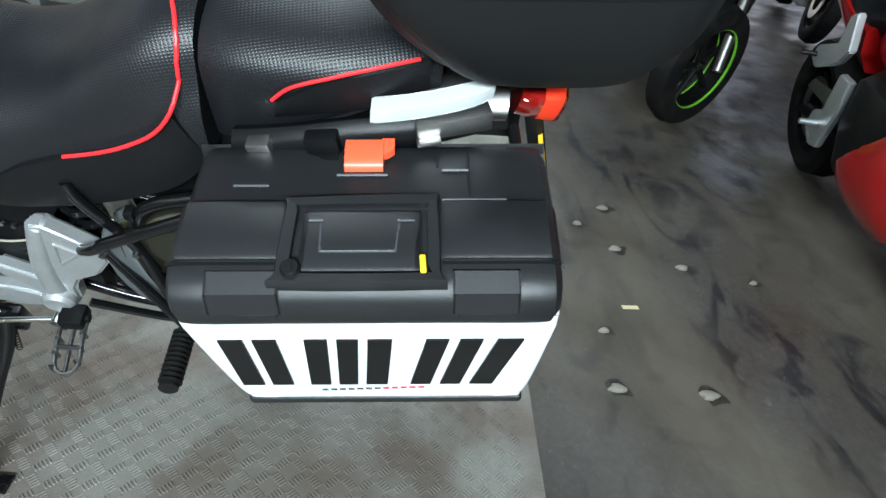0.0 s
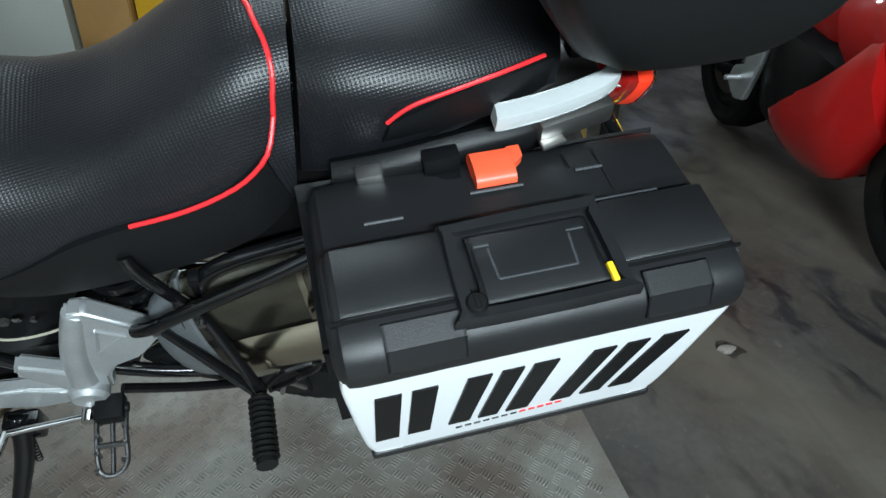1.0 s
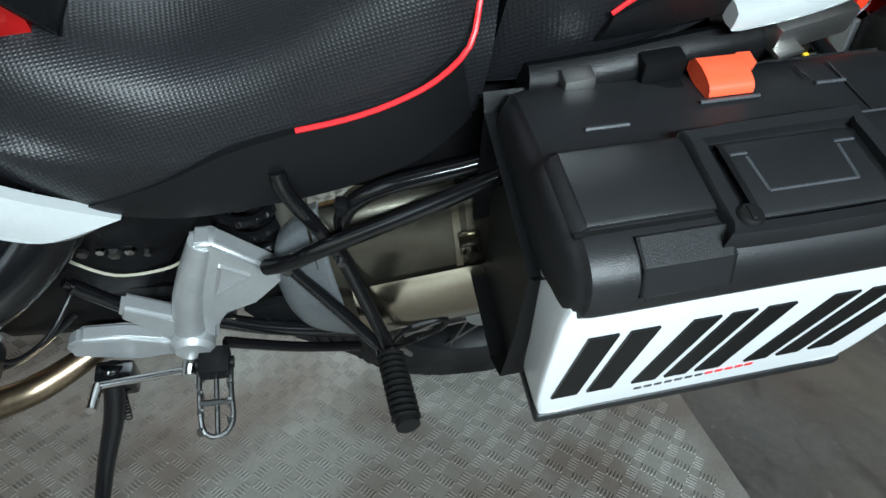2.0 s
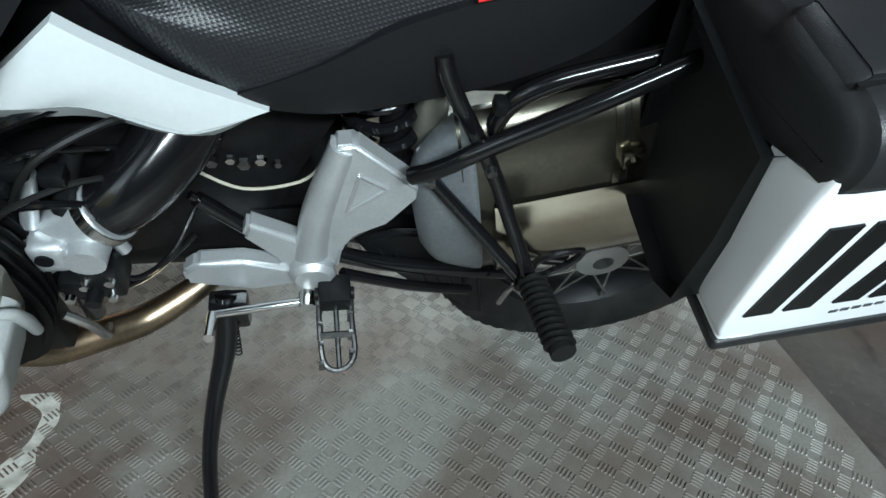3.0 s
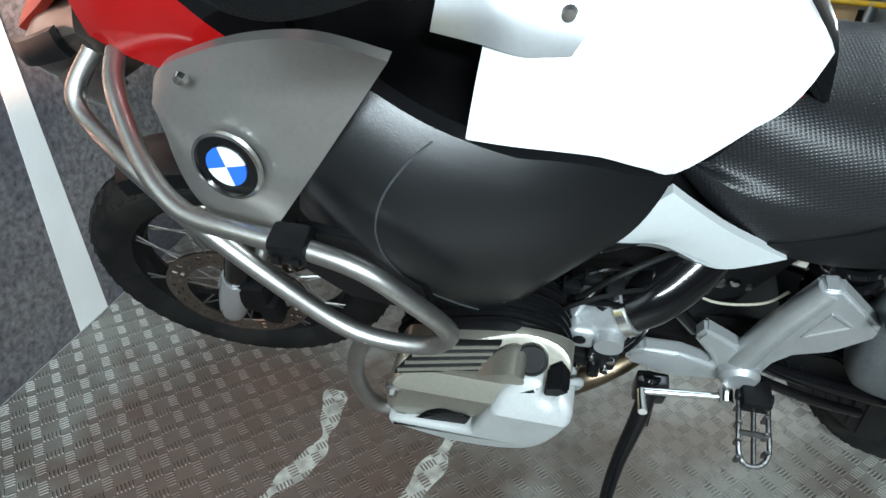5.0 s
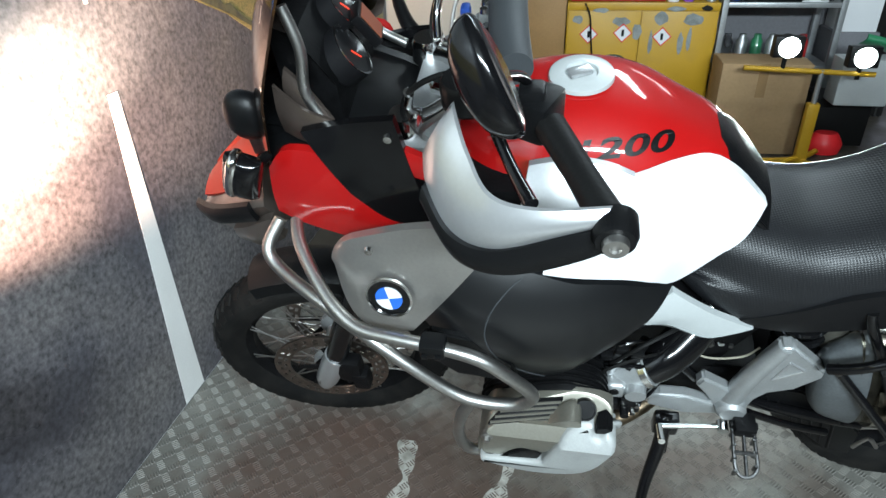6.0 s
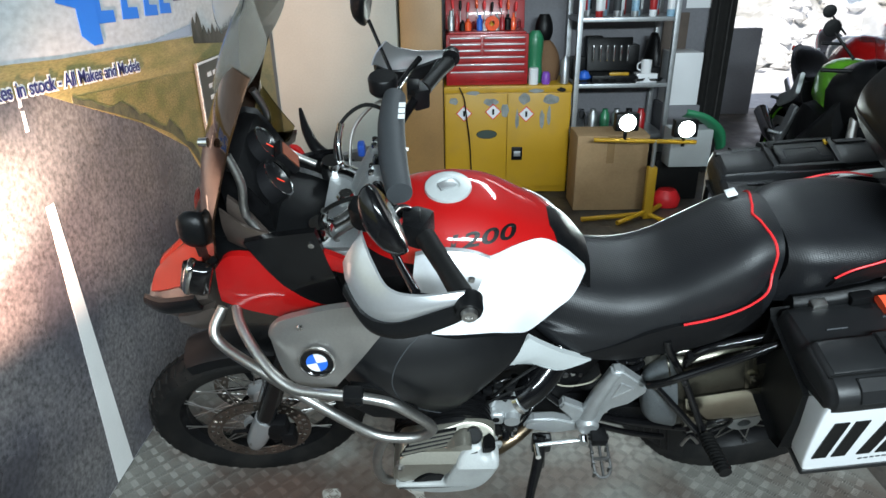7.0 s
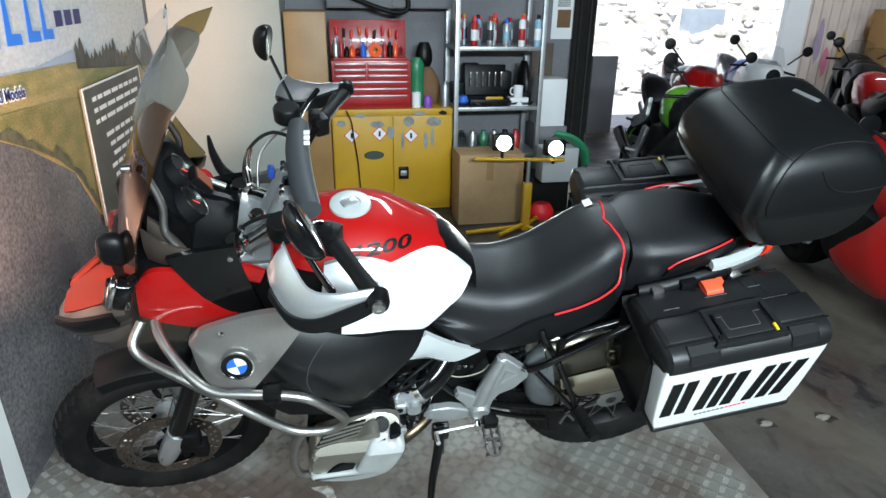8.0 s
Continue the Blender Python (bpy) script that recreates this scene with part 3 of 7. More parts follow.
def both(name, make, m, label="", at=(0, 0, 0), far=None):
    """A part on the left side, moved by at, and its mirror image on the right, there moved by far."""
    for s in (-1, 1):
        bm = turned(make(), pose(*((far or at) if s > 0 else at)))
        if s > 0:
            bmesh.ops.transform(bm, matrix=Matrix.Diagonal((1, -1, 1, 1)), verts=bm.verts)
            bmesh.ops.reverse_faces(bm, faces=bm.faces)
        bp(name, bm, m, label)


# red piping on the seats
def laid(skin, pts, lift):
    """A curve drawn onto a cushion's skin."""
    out = []
    for p in spline(pts, 6):
        at, normal = skin.find_nearest(Vector(p))[:2]
        out.append(at + normal * lift)
    return out


SEAM_TOP = laid(seat_skin, [(1.282, .0, 1.165), (1.302, -.06, 1.158), (1.319, -.115, 1.122), (1.321, -.150, 1.066)], .0014)
both("seat_piping", lambda: tube([tuple(p) for p in SEAM_TOP] + [(1.304, -.151, 1.032), (1.276, -.158, .996), (1.235, -.1615, .969), (1.19, -.163, .949), (1.14, -.1635, .934)], .0030, 3, 8), PIPING, "red seat piping")
bp("seat_tag", turned(box((-.012, -.016, -.002), (.012, .016, .002), .0015), pose(1.272, .085, 1.121, -12, -22, 0)), WHITE, "small white label at the seat seam")
both("pillion_piping", lambda: tube([(1.436, -.149, 1.072), (1.462, -.150, 1.098), (1.515, -.147, 1.12), (1.565, -.138, 1.134), (1.615, -.118, 1.138)], .0026, 6, 8), PIPING, "red seat piping")
both("seat_skirt", lambda: panel([(.912, -.158, .812), (.996, -.161, .852), (1.07, -.161, .898), (1.14, -.159, .926), (1.235, -.157, .960), (1.30, -.146, 1.02)], [(.925, -.150, .79), (1.0, -.156, .786), (1.08, -.157, .80), (1.19, -.154, .830), (1.28, -.148, .874), (1.332, -.134, .925)], .01, .003), SMOOTHSEAT, "smooth black vinyl seat edge")
both("pillion_skirt", lambda: panel([(1.44, -.149, 1.068), (1.50, -.15, 1.108), (1.565, -.139, 1.126), (1.63, -.115, 1.132)], [(1.435, -.142, 1.035), (1.52, -.143, 1.06), (1.58, -.136, 1.075), (1.63, -.115, 1.09)], .012, .003), SMOOTHSEAT, "smooth black vinyl seat edge")

# frame cover below the seat nose
both("frame_cover", lambda: panel([(.784, -.176, .908), (.812, -.178, .888), (.87, -.174, .845), (.947, -.163, .797)], [(.696, -.208, .842), (.745, -.2, .836), (.79, -.19, .828), (.868, -.183, .786)], .014, .003), PANELW, "silver white frame cover below the seat")
both("frame_cover_lip", lambda: panel([(.696, -.208, .841), (.745, -.2, .835), (.79, -.19, .827), (.868, -.183, .785), (.944, -.163, .796)], [(.69, -.196, .822), (.745, -.186, .812), (.792, -.176, .802), (.872, -.168, .764), (.94, -.157, .79)], .012, .0), PANELW, "lower edge of the frame cover")
# pad seam along the side cover
def on_cover(x, z):
    """The point of the side cover's outside at x and z."""
    return cover_skin.ray_cast(Vector((x, -.6, z)), Vector((0, 1, 0)))[0] or Vector((x, -.27, z))


SEAM_WAY = [on_cover(x, z) - Vector((0, .0006, 0)) for x, z in spline([(.531, 1.036), (.508, 1.02), (.483, .985), (.474, .935), (.490, .875), (.528, .81), (.575, .752)], 5)]
both("cover_seam", lambda: tube(SEAM_WAY, .0013, 1, 6), GREYPAD)

# round badge: black ring, chrome rim, blue and white quarters
for s in (-1,):
    badge = bp("round_badge", lathe([(0, .004), (.036, .004), (.0365, -.004), (0, -.004)], 40), GLOSSB, "round badge with blue and white quarters")
    badge.matrix_local = pose(.322, -.300, 1.006, -14, 0, -3)
    bp("badge_rim", lathe([(.0355, .0), (.0385, .0), (.039, -.006), (.0355, -.0065)], 40), CHROME, "", badge)
    for k in range(4):
        a0 = math.pi / 2 * k + .25
        bmq = bmesh.new()
        arc = [(0, 0)] + [(.0225 * math.cos(a0 + t), .0225 * math.sin(a0 + t)) for t in np.linspace(0, math.pi / 2, 9)]
        for yy in (-.0062,):
            fc = bmq.faces.new([bmq.verts.new((x, yy, z)) for x, z in arc])
        ex = bmesh.ops.extrude_face_region(bmq, geom=[fc])
        for v in ex["geom"]:
            if isinstance(v, bmesh.types.BMVert):
                v.co.y += .0025
        bmesh.ops.recalc_face_normals(bmq, faces=bmq.faces)
        bp("badge_quarter", bmq, BLUE if k % 2 else WHITE, "", badge)

# crash bars
both("crash_bar", lambda: tube([(.13, -.17, 1.03), (.145, -.21, 1.02), (.175, -.255, 1.0), (.22, -.305, .975), (.27, -.335, .957), (.34, -.348, .957), (.42, -.356, .952), (.475, -.362, .938), (.52, -.364, .895), (.552, -.362, .85), (.555, -.36, .82), (.525, -.36, .792), (.46, -.36, .792), (.41, -.356, .815), (.34, -.345, .875), (.27, -.325, .925), (.19, -.29, .962), (.11, -.24, .972), (.08, -.21, .995), (.10, -.17, 1.03)], .0117, 6, 14), STEEL, "brushed steel tubular crash bar")
both("crash_bar_hoop", lambda: tube([(.455, -.36, .795), (.432, -.362, .74), (.42, -.362, .66), (.432, -.36, .585), (.468, -.35, .562), (.52, -.31, .56)], .0115, 6, 14), STEEL, "brushed steel lower crash bar hoop")
both("bar_clamp", lambda: join(box((.375, -.370, .938), (.418, -.335, .972), .008), box((.380, -.375, .946), (.390, -.369, .956), .002), box((.402, -.375, .946), (.412, -.369, .956), .002)), BLACK, "black crash bar clamp")
both("lower_guard", lambda: plate([(.34, .88), (.42, .80), (.53, .785), (.52, .85), (.45, .92), (.38, .935)], -.315, -.30, .004), BLACK, "black oil cooler guard")

# boxer cylinder: finned barrel, head, covers, spark cap
for s in (-1, 1):
    flip = (lambda b: b) if s < 0 else (lambda b: (bmesh.ops.transform(b, matrix=Matrix.Diagonal((1, -1, 1, 1)), verts=b.verts), bmesh.ops.reverse_faces(b, faces=b.faces), b)[2])
    O = [(.462, .58), (.455, .66), (.50, .715), (.575, .752), (.63, .762), (.685, .735), (.705, .66), (.695, .58), (.655, .52), (.57, .50), (.49, .505)]
    sh = lambda k, y, dz=0: [(.58 + (x - .58) * k, y, .64 + (z - .64) * k + dz) for x, z in O]
    def raked(b, z0, k):
        """Leans the outer face of a casting inwards above z0, its back staying where it is."""
        for z in np.arange(z0, z0 + .06, .012):
            bmesh.ops.bisect_plane(b, geom=b.verts[:] + b.edges[:] + b.faces[:], plane_co=(0, 0, z), plane_no=(0, 0, 1))
        back, face = max(v.co.y for v in b.verts), min(v.co.y for v in b.verts)
        for v in b.verts:
            v.co.y += max(0, v.co.z - z0) * k * (back - v.co.y) / (back - face)
        return b
    bp("cylinder_barrel", flip(loft([sh(.82, -.10), sh(.84, -.18), sh(.86, -.245)], 2, 3)), DARK, "black engine barrel")
    for k in range(11):
        bp("cooling_fin", flip(loft([sh(.92 + .009 * k, -.135 - .0152 * k), sh(.92 + .009 * k, -.1378 - .0152 * k)], 1, 3)), DARK)
    bp("cylinder_head", flip(loft([sh(.93, -.24), sh(.95, -.25), sh(.95, -.285), sh(.92, -.30)], 2, 3)), DARK, "dark finned cylinder head")
    bp("head_cover", flip(raked(cast([(.455, .60), (.460, .645), (.478, .702), (.499, .718), (.563, .737), (.62, .751), (.645, .753), (.669, .751), (.690, .744), (.703, .730), (.701, .70), (.692, .64), (.655, .585), (.57, .56), (.50, .562), (.46, .58)], -.292, -.366, .006), .69, 1.0)), KHAKI, "grey magnesium head cover")
    bp("cover_face", flip(raked(cast([(.486, .702), (.50, .709), (.587, .7265), (.632, .7245), (.638, .72), (.61, .68), (.584, .634), (.545, .644), (.522, .628), (.504, .604), (.468, .602), (.466, .65), (.474, .69)], -.355, -.376, .004), .69, 1.0)), KHAKI, "flat grey face of the head cover")
    bp("cover_crest", flip(raked(cast([(.590, .728), (.600, .738), (.617, .748), (.632, .7515), (.642, .748), (.646, .738), (.640, .726)], -.36, -.3735, .004), .69, 1.0)), KHAKI, "raised crest of the head cover")
    LOW, HIGH = ((.478, -.3625, .7035), (.588, -.3505, .7275)), ((.512, -.330, .7355), (.612, -.318, .7475))
    bp("fin_recess", flip(panel(list(HIGH), list(LOW), .006, .0, 6, 4)), DARK, "dark recess between the cover's fins")
    for k in range(4):
        p, q = [np.array(a) + (k + .5) / 4 * (np.array(c) - np.array(a)) for a, c in zip(LOW, HIGH)]
        bp("cover_fin", flip(tube([p, q], .0027, 1, 8, False)), KHAKI, "cast fin of the head cover")
    G0 = [(.628, .716), (.640, .7255), (.656, .728), (.669, .7245), (.6695, .713), (.682, .709), (.694, .7165), (.709, .705), (.7085, .685), (.688, .621), (.660, .582), (.611, .562), (.544, .560), (.474, .582), (.464, .598), (.510, .603), (.573, .606), (.584, .620), (.600, .670), (.614, .700)]
    bp("head_guard", flip(raked(cast(G0, -.315, -.389, .011), .69, 1.0)), GUARD, "pale grey plastic cylinder head guard")
    # slot drawn as a dark plate on the face, its shade in the colour
    bp("cover_slot", flip(plate([(.470, .603), (.505, .600), (.522, .627), (.545, .6425), (.571, .6425), (.581, .634), (.574, .608), (.497, .598)], -.3785, -.36, .002)), DARK, "black slot in the head cover")
    bp("guard_notch", flip(raked(plate([(.672, .712), (.690, .716), (.703, .733), (.690, .742), (.674, .735)], -.374, -.362, .002), .69, 1.0)), DARK)
    bp("spark_cap", flip(turned(lathe([(0, -.003), (.0165, -.003), (.017, -.006), (.0195, -.006), (.021, -.001), (.021, .016), (0, .016)], 28), pose(.652, -.329, .7385, -45, 0, 0))), BLACK, "round black ignition cap")
    bp("cover_bolt", flip(lathe([(0, -.008), (.006, -.008), (.0075, .0), (.012, .002), (.012, .012), (0, .012)], 16, "y", (.477, -.378, .680))), STEEL)
    bp("plug_lead", flip(tube([(.700, -.345, .728), (.714, -.335, .712), (.713, -.325, .68), (.702, -.31, .632)], [.004, .006, .007, .006], 6, 10)), GUARD, "pale plug lead")
    flip2 = lambda b: flip(turned(b, pose(0, 0, -.027)))
    # inlet: throttle body with its clamps and injector
    bp("throttle_body", flip2(join(tube([(.645, -.213, .638), (.69, -.213, .672), (.74, -.211, .704), (.778, -.208, .73)], [.036, .033, .032, .036], 4, 26), box((.695, -.252, .672), (.735, -.21, .718), .012, 3), lathe([(0, -.014), (.02, -.014), (.022, .012), (0, .012)], 20, "y", (.752, -.245, .70)))), SATIN, "cast aluminium throttle body")
    # dark disc put on for the shade inside a pocket
    bp("throttle_recess", flip2(lathe([(0, -.002), (.009, -.002), (.009, .004), (0, .004)], 16, "y", (.712, -.2525, .70))), DARK)
    for a, b in (((.652, -.213, .643), (.661, -.213, .650)), ((.766, -.209, .722), (.776, -.208, .729))):
        bp("hose_clamp", flip2(rod(a, b, .039, 26)), CHROME)
    bp("sensor_block", flip2(join(box((.728, -.252, .615), (.772, -.205, .668), .008, 2), rod((.74, -.25, .63), (.74, -.268, .63), .009, 12), box((.70, -.245, .605), (.735, -.21, .64), .007, 2))), BLACK, "black sensor block under the throttle")
    for x, z in ((.735, .648), (.762, .655), (.712, .622), (.757, .622)):
        bp("sensor_screw", flip2(lathe([(0, -.004), (.0055, -.004), (.006, .003), (0, .003)], 10, "y", (x, -.254, z))), CHROME)
    bp("pale_pipe", flip2(rod((.715, -.23, .60), (.712, -.23, .545), .012, 14)), PEGMETAL)
    bp("inlet_hose", flip2(tube([(.772, -.208, .726), (.802, -.194, .745), (.838, -.162, .770), (.872, -.118, .805), (.89, -.08, .84)], [.034, .038, .041, .042, .04], 5, 22)), GLOSSB, "black rubber inlet hose")
    bp("inlet_boot", flip2(tube([(.622, -.215, .62), (.652, -.213, .643)], [.038, .036], 2, 18, False)), RUBBER)
    for k, (p, q, r) in enumerate((((.70, -.22, .72), (.72, -.21, .79), .009), ((.735, -.215, .735), (.76, -.19, .80), .011), ((.76, -.21, .70), (.775, -.215, .66), .008), ((.70, -.235, .63), (.72, -.232, .60), .011), ((.73, -.23, .62), (.76, -.225, .64), .009))):
        bp("fuel_fitting", flip2(rod(p, q, r, 10)), DARK if k % 2 else ALU)
    bp("cable", flip2(tube([(.70, -.225, .76), (.74, -.225, .82), (.80, -.19, .835), (.84, -.15, .81)], .004, 6, 7)), RUBBER)
    bp("cable", flip2(tube([(.665, -.23, .70), (.69, -.24, .76), (.75, -.22, .78), (.79, -.2, .77)], .0035, 6, 7)), RUBBER)
    bp("cable", flip2(tube([(.69, -.25, .58), (.71, -.25, .55), (.715, -.24, .50), (.70, -.2, .46)], .006, 6, 8)), STEEL)
    for k, way in enumerate(([(.665, -.20, .745), (.69, -.215, .79), (.73, -.21, .815), (.77, -.19, .80), (.80, -.17, .78)], [(.68, -.20, .72), (.70, -.225, .755), (.735, -.23, .765), (.765, -.22, .75)], [(.66, -.19, .77), (.70, -.20, .83), (.75, -.19, .85), (.80, -.16, .85)], [(.745, -.22, .62), (.775, -.215, .60), (.81, -.18, .60), (.84, -.13, .63)], [(.69, -.22, .60), (.72, -.215, .57), (.77, -.19, .56), (.83, -.14, .58)])):
        bp("wire", flip2(tube(way, .0035 + .0012 * (k % 3), 6, 8)), GLOSSB)
    for x, z in ((.69, .775), (.715, .80), (.745, .79), (.68, .735)):
        bp("connector", flip2(box((x - .012, -.225, z - .008), (x + .012, -.205, z + .009), .004)), BLACK)
    # exhaust header
    bp("exhaust_header", flip(tube([(.60, -.26, .50), (.64, -.245, .452), (.69, -.215, .428), (.74, -.185, .410), (.80, -.15, .42), (.86, -.10, .43)], [.022, .022, .0235, .0225, .020, .018], 6, 18)), BRASS, "heat tinted exhaust header pipe")
    bp("knock_sensor", flip(join(box((.655, -.262, .485), (.684, -.225, .575), .006), box((.64, -.258, .475), (.67, -.222, .51), .005))), BLACK, "black sensor housing below the inlet")

# gearbox side, foot rest bracket, gear lever, foot pegs
bp("gearbox", loft([[(x, y, z) for y, z in ((-.10, .56), (-.10, .56), (-.11, .46), (-.07, .40), (.07, .40), (.11, .46), (.10, .56), (.10, .56))] for x in (.70, .80, .95, 1.03)], 2, 2), DARK, "dark cast gearbox housing")
both("foot_rest_bracket", lambda: join(plate([(1.010, .745), (1.036, .748), (1.115, .671), (1.116, .652), (1.08, .597), (1.037, .572), (1.020, .539), (1.014, .49), (.955, .49), (.979, .583), (.992, .678)], -.168, -.135, .006, 3), plate([(1.0, .462), (.955, .455), (.893, .444), (.805, .470), (.804, .498), (.825, .518), (.886, .520), (.942, .50), (.930, .524), (.892, .576), (.902, .607), (.962, .567), (1.0, .53)], -.167, -.138, .006, 3), tube([(.976, -.158, .51), (.990, -.158, .62), (1.022, -.156, .738)], [.025, .021, .016], 4, 14)), SATIN, "cast aluminium foot rest bracket")
both("bracket_recess", lambda: join(rod((1.040, -.169, .700), (1.074, -.169, .675), .0026, 6), rod((1.074, -.169, .675), (1.026, -.169, .632), .0026, 6), rod((1.026, -.169, .632), (1.040, -.169, .700), .0026, 6)), SILVER)
both("bracket_boss", lambda: lathe([(0, -.19), (.024, -.19), (.031, -.182), (.032, -.14), (0, -.14)], 32, "y", (.979, 0, .503)), SATIN)
both("bracket_rod", lambda: join(rod((.897, -.14, .563), (.845, -.14, .628), .0105, 10), rod((.845, -.14, .628), (.838, -.14, .636), .006, 10)), GLOSSB)
both("gear_lever", lambda: join(rod((.838, -.205, .448), (.969, -.198, .462), .0062, 10), rod((.838, -.205, .448), (.838, -.25, .465), .0075, 10), lathe([(0, -.012), (.012, -.012), (.012, .012), (0, .012)], 14, "y", (.969, -.198, .462))), CHROME, "polished gear lever")
for s in (-1, 1):
    pg = bp("foot_peg", join(tube([(.985, s * .20, .478), (.985, s * .24, .468), (.988, s * .285, .452), (1.0, s * .3, .447), (1.02, s * .298, .448), (1.032, s * .28, .455), (1.03, s * .24, .468), (1.03, s * .20, .478)], .0042, 4, 8), rod((1.008, s * .20, .475), (1.01, s * .298, .448), .004, 8), *[box((.982 + .026 * (k % 2) * 1.6, s * (.215 + .013 * k) - .003, .455 - .003 * k), (.99 + .026 * (k % 2) * 1.6, s * (.215 + .013 * k) + .003, .482 - .004 * k), .001) for k in range(7)], rod((.985, s * .255, .463), (1.031, s * .255, .463), .005, 8)), PEGMETAL, "toothed steel foot peg")
    bp("peg_hinge", join(box((.985, s * .2 - .022, .468), (1.03, s * .2 + .022, .50), .006), rod((.98, s * .2, .482), (1.035, s * .2, .482), .009, 12)), DARK, "", pg)
    pp = bp("pillion_peg", rod((1.255, s * .262, .596), (1.262, s * .37, .622), .0155, 14), RUBBER, "black ribbed rubber pillion peg")
    for k in range(11):
        bp("rib", lathe([(.0135, -.0028), (.0195, -.0022), (.0195, .0022), (.0135, .0028)], 16, "y", (1.2555 + .0006 * k, s * (.266 + .0096 * k), .5968 + .0023 * k)), RUBBER, "", pp)
    bp("peg_tip", rod((1.2618, s * .368, .6215), (1.2625, s * .375, .623), .016, 14), RUBBER, "", pp)
# side stand with foot plate and spring
bp("side_stand", join(tube([(.855, -.175, .45), (.848, -.22, .385), (.825, -.285, .315), (.813, -.345, .265), (.812, -.402, .222), (.812, -.452, .186)], [.016, .016, .013, .0115, .011, .011], 5, 12), box((.83, -.20, .39), (.885, -.165, .45), .008), turned(box((-.03, -.022, -.004), (.045, .022, .004), .003), pose(.812, -.456, .182, -21, 0, 0))), GLOSSB, "black side stand resting on the plate")
bp("stand_spring", tube([(.862 + .005 * math.cos(t * 1.6), -.196 - .0007 * t + .005 * math.sin(t * 1.6), .42 - .0016 * t) for t in np.linspace(0, 40, 260)], .0014, 1, 6), DARK, "small dark return spring")
# centre stand folded up, and its links
both("centre_stand", lambda: join(tube([(.99, -.11, .46), (1.08, -.115, .425), (1.20, -.115, .395), (1.30, -.11, .37)], .0135, 5, 12), tube([(1.02, -.16, .47), (1.13, -.14, .39), (1.24, -.12, .33)], .009, 5, 10)), GLOSSB, "black folded centre stand tube")

# rear frame, racks and shock absorber
both("rear_frame_tube", lambda: tube([(1.098, -.184, .716), (1.118, -.194, .736), (1.14, -.200, .757), (1.165, -.202, .778), (1.284, -.2, .851), (1.374, -.192, .902)], .0105, 5, 12), GLOSSB, "black rear frame tube")
both("rack_tube", lambda: tube([(1.118, -.16, .87), (1.130, -.168, .835), (1.187, -.178, .732), (1.224, -.212, .655), (1.256, -.248, .588)], .0095, 5, 12), GLOSSB, "black pannier rack tube")
both("rack_stay", lambda: join(rod((1.118, -.166, .700), (1.25, -.243, .573), .009, 12), lathe([(0, -.014), (.013, -.014), (.013, .014), (0, .014)], 16, "y", (1.252, -.243, .574))), GLOSSB, "black pillion peg stay")
both("rack_bolt", lambda: lathe([(0, -.008), (.006, -.008), (.007, 0), (0, 0)], 12, "y", (1.189, -.187, .728)), PEGMETAL)
both("rack_bolt", lambda: lathe([(0, -.008), (.006, -.008), (.007, 0), (0, 0)], 12, "y", (1.122, -.176, .697)), PEGMETAL)
both("rack_hoop", lambda: tube([(1.262, -.235, .578), (1.29, -.208, .562), (1.345, -.2, .572), (1.348, -.2, .545), (1.312, -.2, .508), (1.268, -.225, .535)], .0055, 5, 8), GLOSSB)
both("rail_arch", lambda: tube([(1.190, -.152, .735), (1.194, -.152, .775), (1.21, -.152, .806), (1.245, -.152, .83), (1.29, -.152, .847), (1.35, -.152, .868), (1.42, -.15, .90)], .0115, 5, 12), GLOSSB, "glossy black arched tube")
both("rail_clip", lambda: box((1.182, -.168, .792), (1.197, -.148, .81), .004), BLACK)
bp("shock_body", rod((1.10, -.075, .55), (1.082, -.075, .86), .022, 16), DARK)
bp("shock_spring", tube([(1.098 - .0011 * t + .042 * math.cos(t * 1.25), -.075 + .042 * math.sin(t * 1.25), .56 + .0068 * t) for t in np.linspace(0, 40, 300)], .0085, 1, 8), GLOSSB, "black coil spring of the rear shock")
bp("reservoir_can", rod((1.135, -.09, .60), (1.128, -.09, .78), .022, 18), KHAKI, "grey shock reservoir")
bp("swing_arm", loft([[(x, -w, z - h), (x, -w, z - h), (x, -w, z + h), (x, w, z + h), (x, w, z + h), (x, w, z - h)] for x, w, h, z in ((1.0, .05, .05, .47), (1.15, .06, .045, .42), (1.32, .05, .04, .36), (1.45, .045, .045, .33))], 3, 2), DARK, "dark cast swing arm")
bp("rear_hugger", loft([[(1.507 - r * math.cos(a), y, .322 + r * math.sin(a)) for y, r in ((-.085, .345), (-.07, .36), (0, .372), (.07, .36), (.085, .345), (.07, .338), (0, .348), (-.07, .338))] for a in np.linspace(radians(-8), radians(64), 8)], 2, 2), BLACK, "black plastic rear mudguard")
gd = bp("inner_mudguard", plate([(1.046, .465), (1.10, .485), (1.145, .482), (1.222, .42), (1.326, .312), (1.345, .19), (1.29, .20), (1.20, .29), (1.128, .35), (1.07, .42)], -.106, -.09, .004), BLACK, "ribbed black mudguard before the rear wheel")
for k in range(7):
    bp("rib", rod((1.075 + .03 * k, -.107, .455 - .018 * k), (1.105 + .03 * k, -.107, .40 - .03 * k), .003, 6), BLACK, "", gd)
bp("stand_tang", tube([(1.282, -.16, .351), (1.293, -.162, .405), (1.327, -.16, .362)], .005, 3, 8), STEEL, "bright centre stand tang")
bp("final_drive", lathe([(0, -.02), (.07, -.015), (.085, .0), (.085, .03), (.06, .06), (0, .065)], 30, "y", (1.507, .09, .322)), DARK)

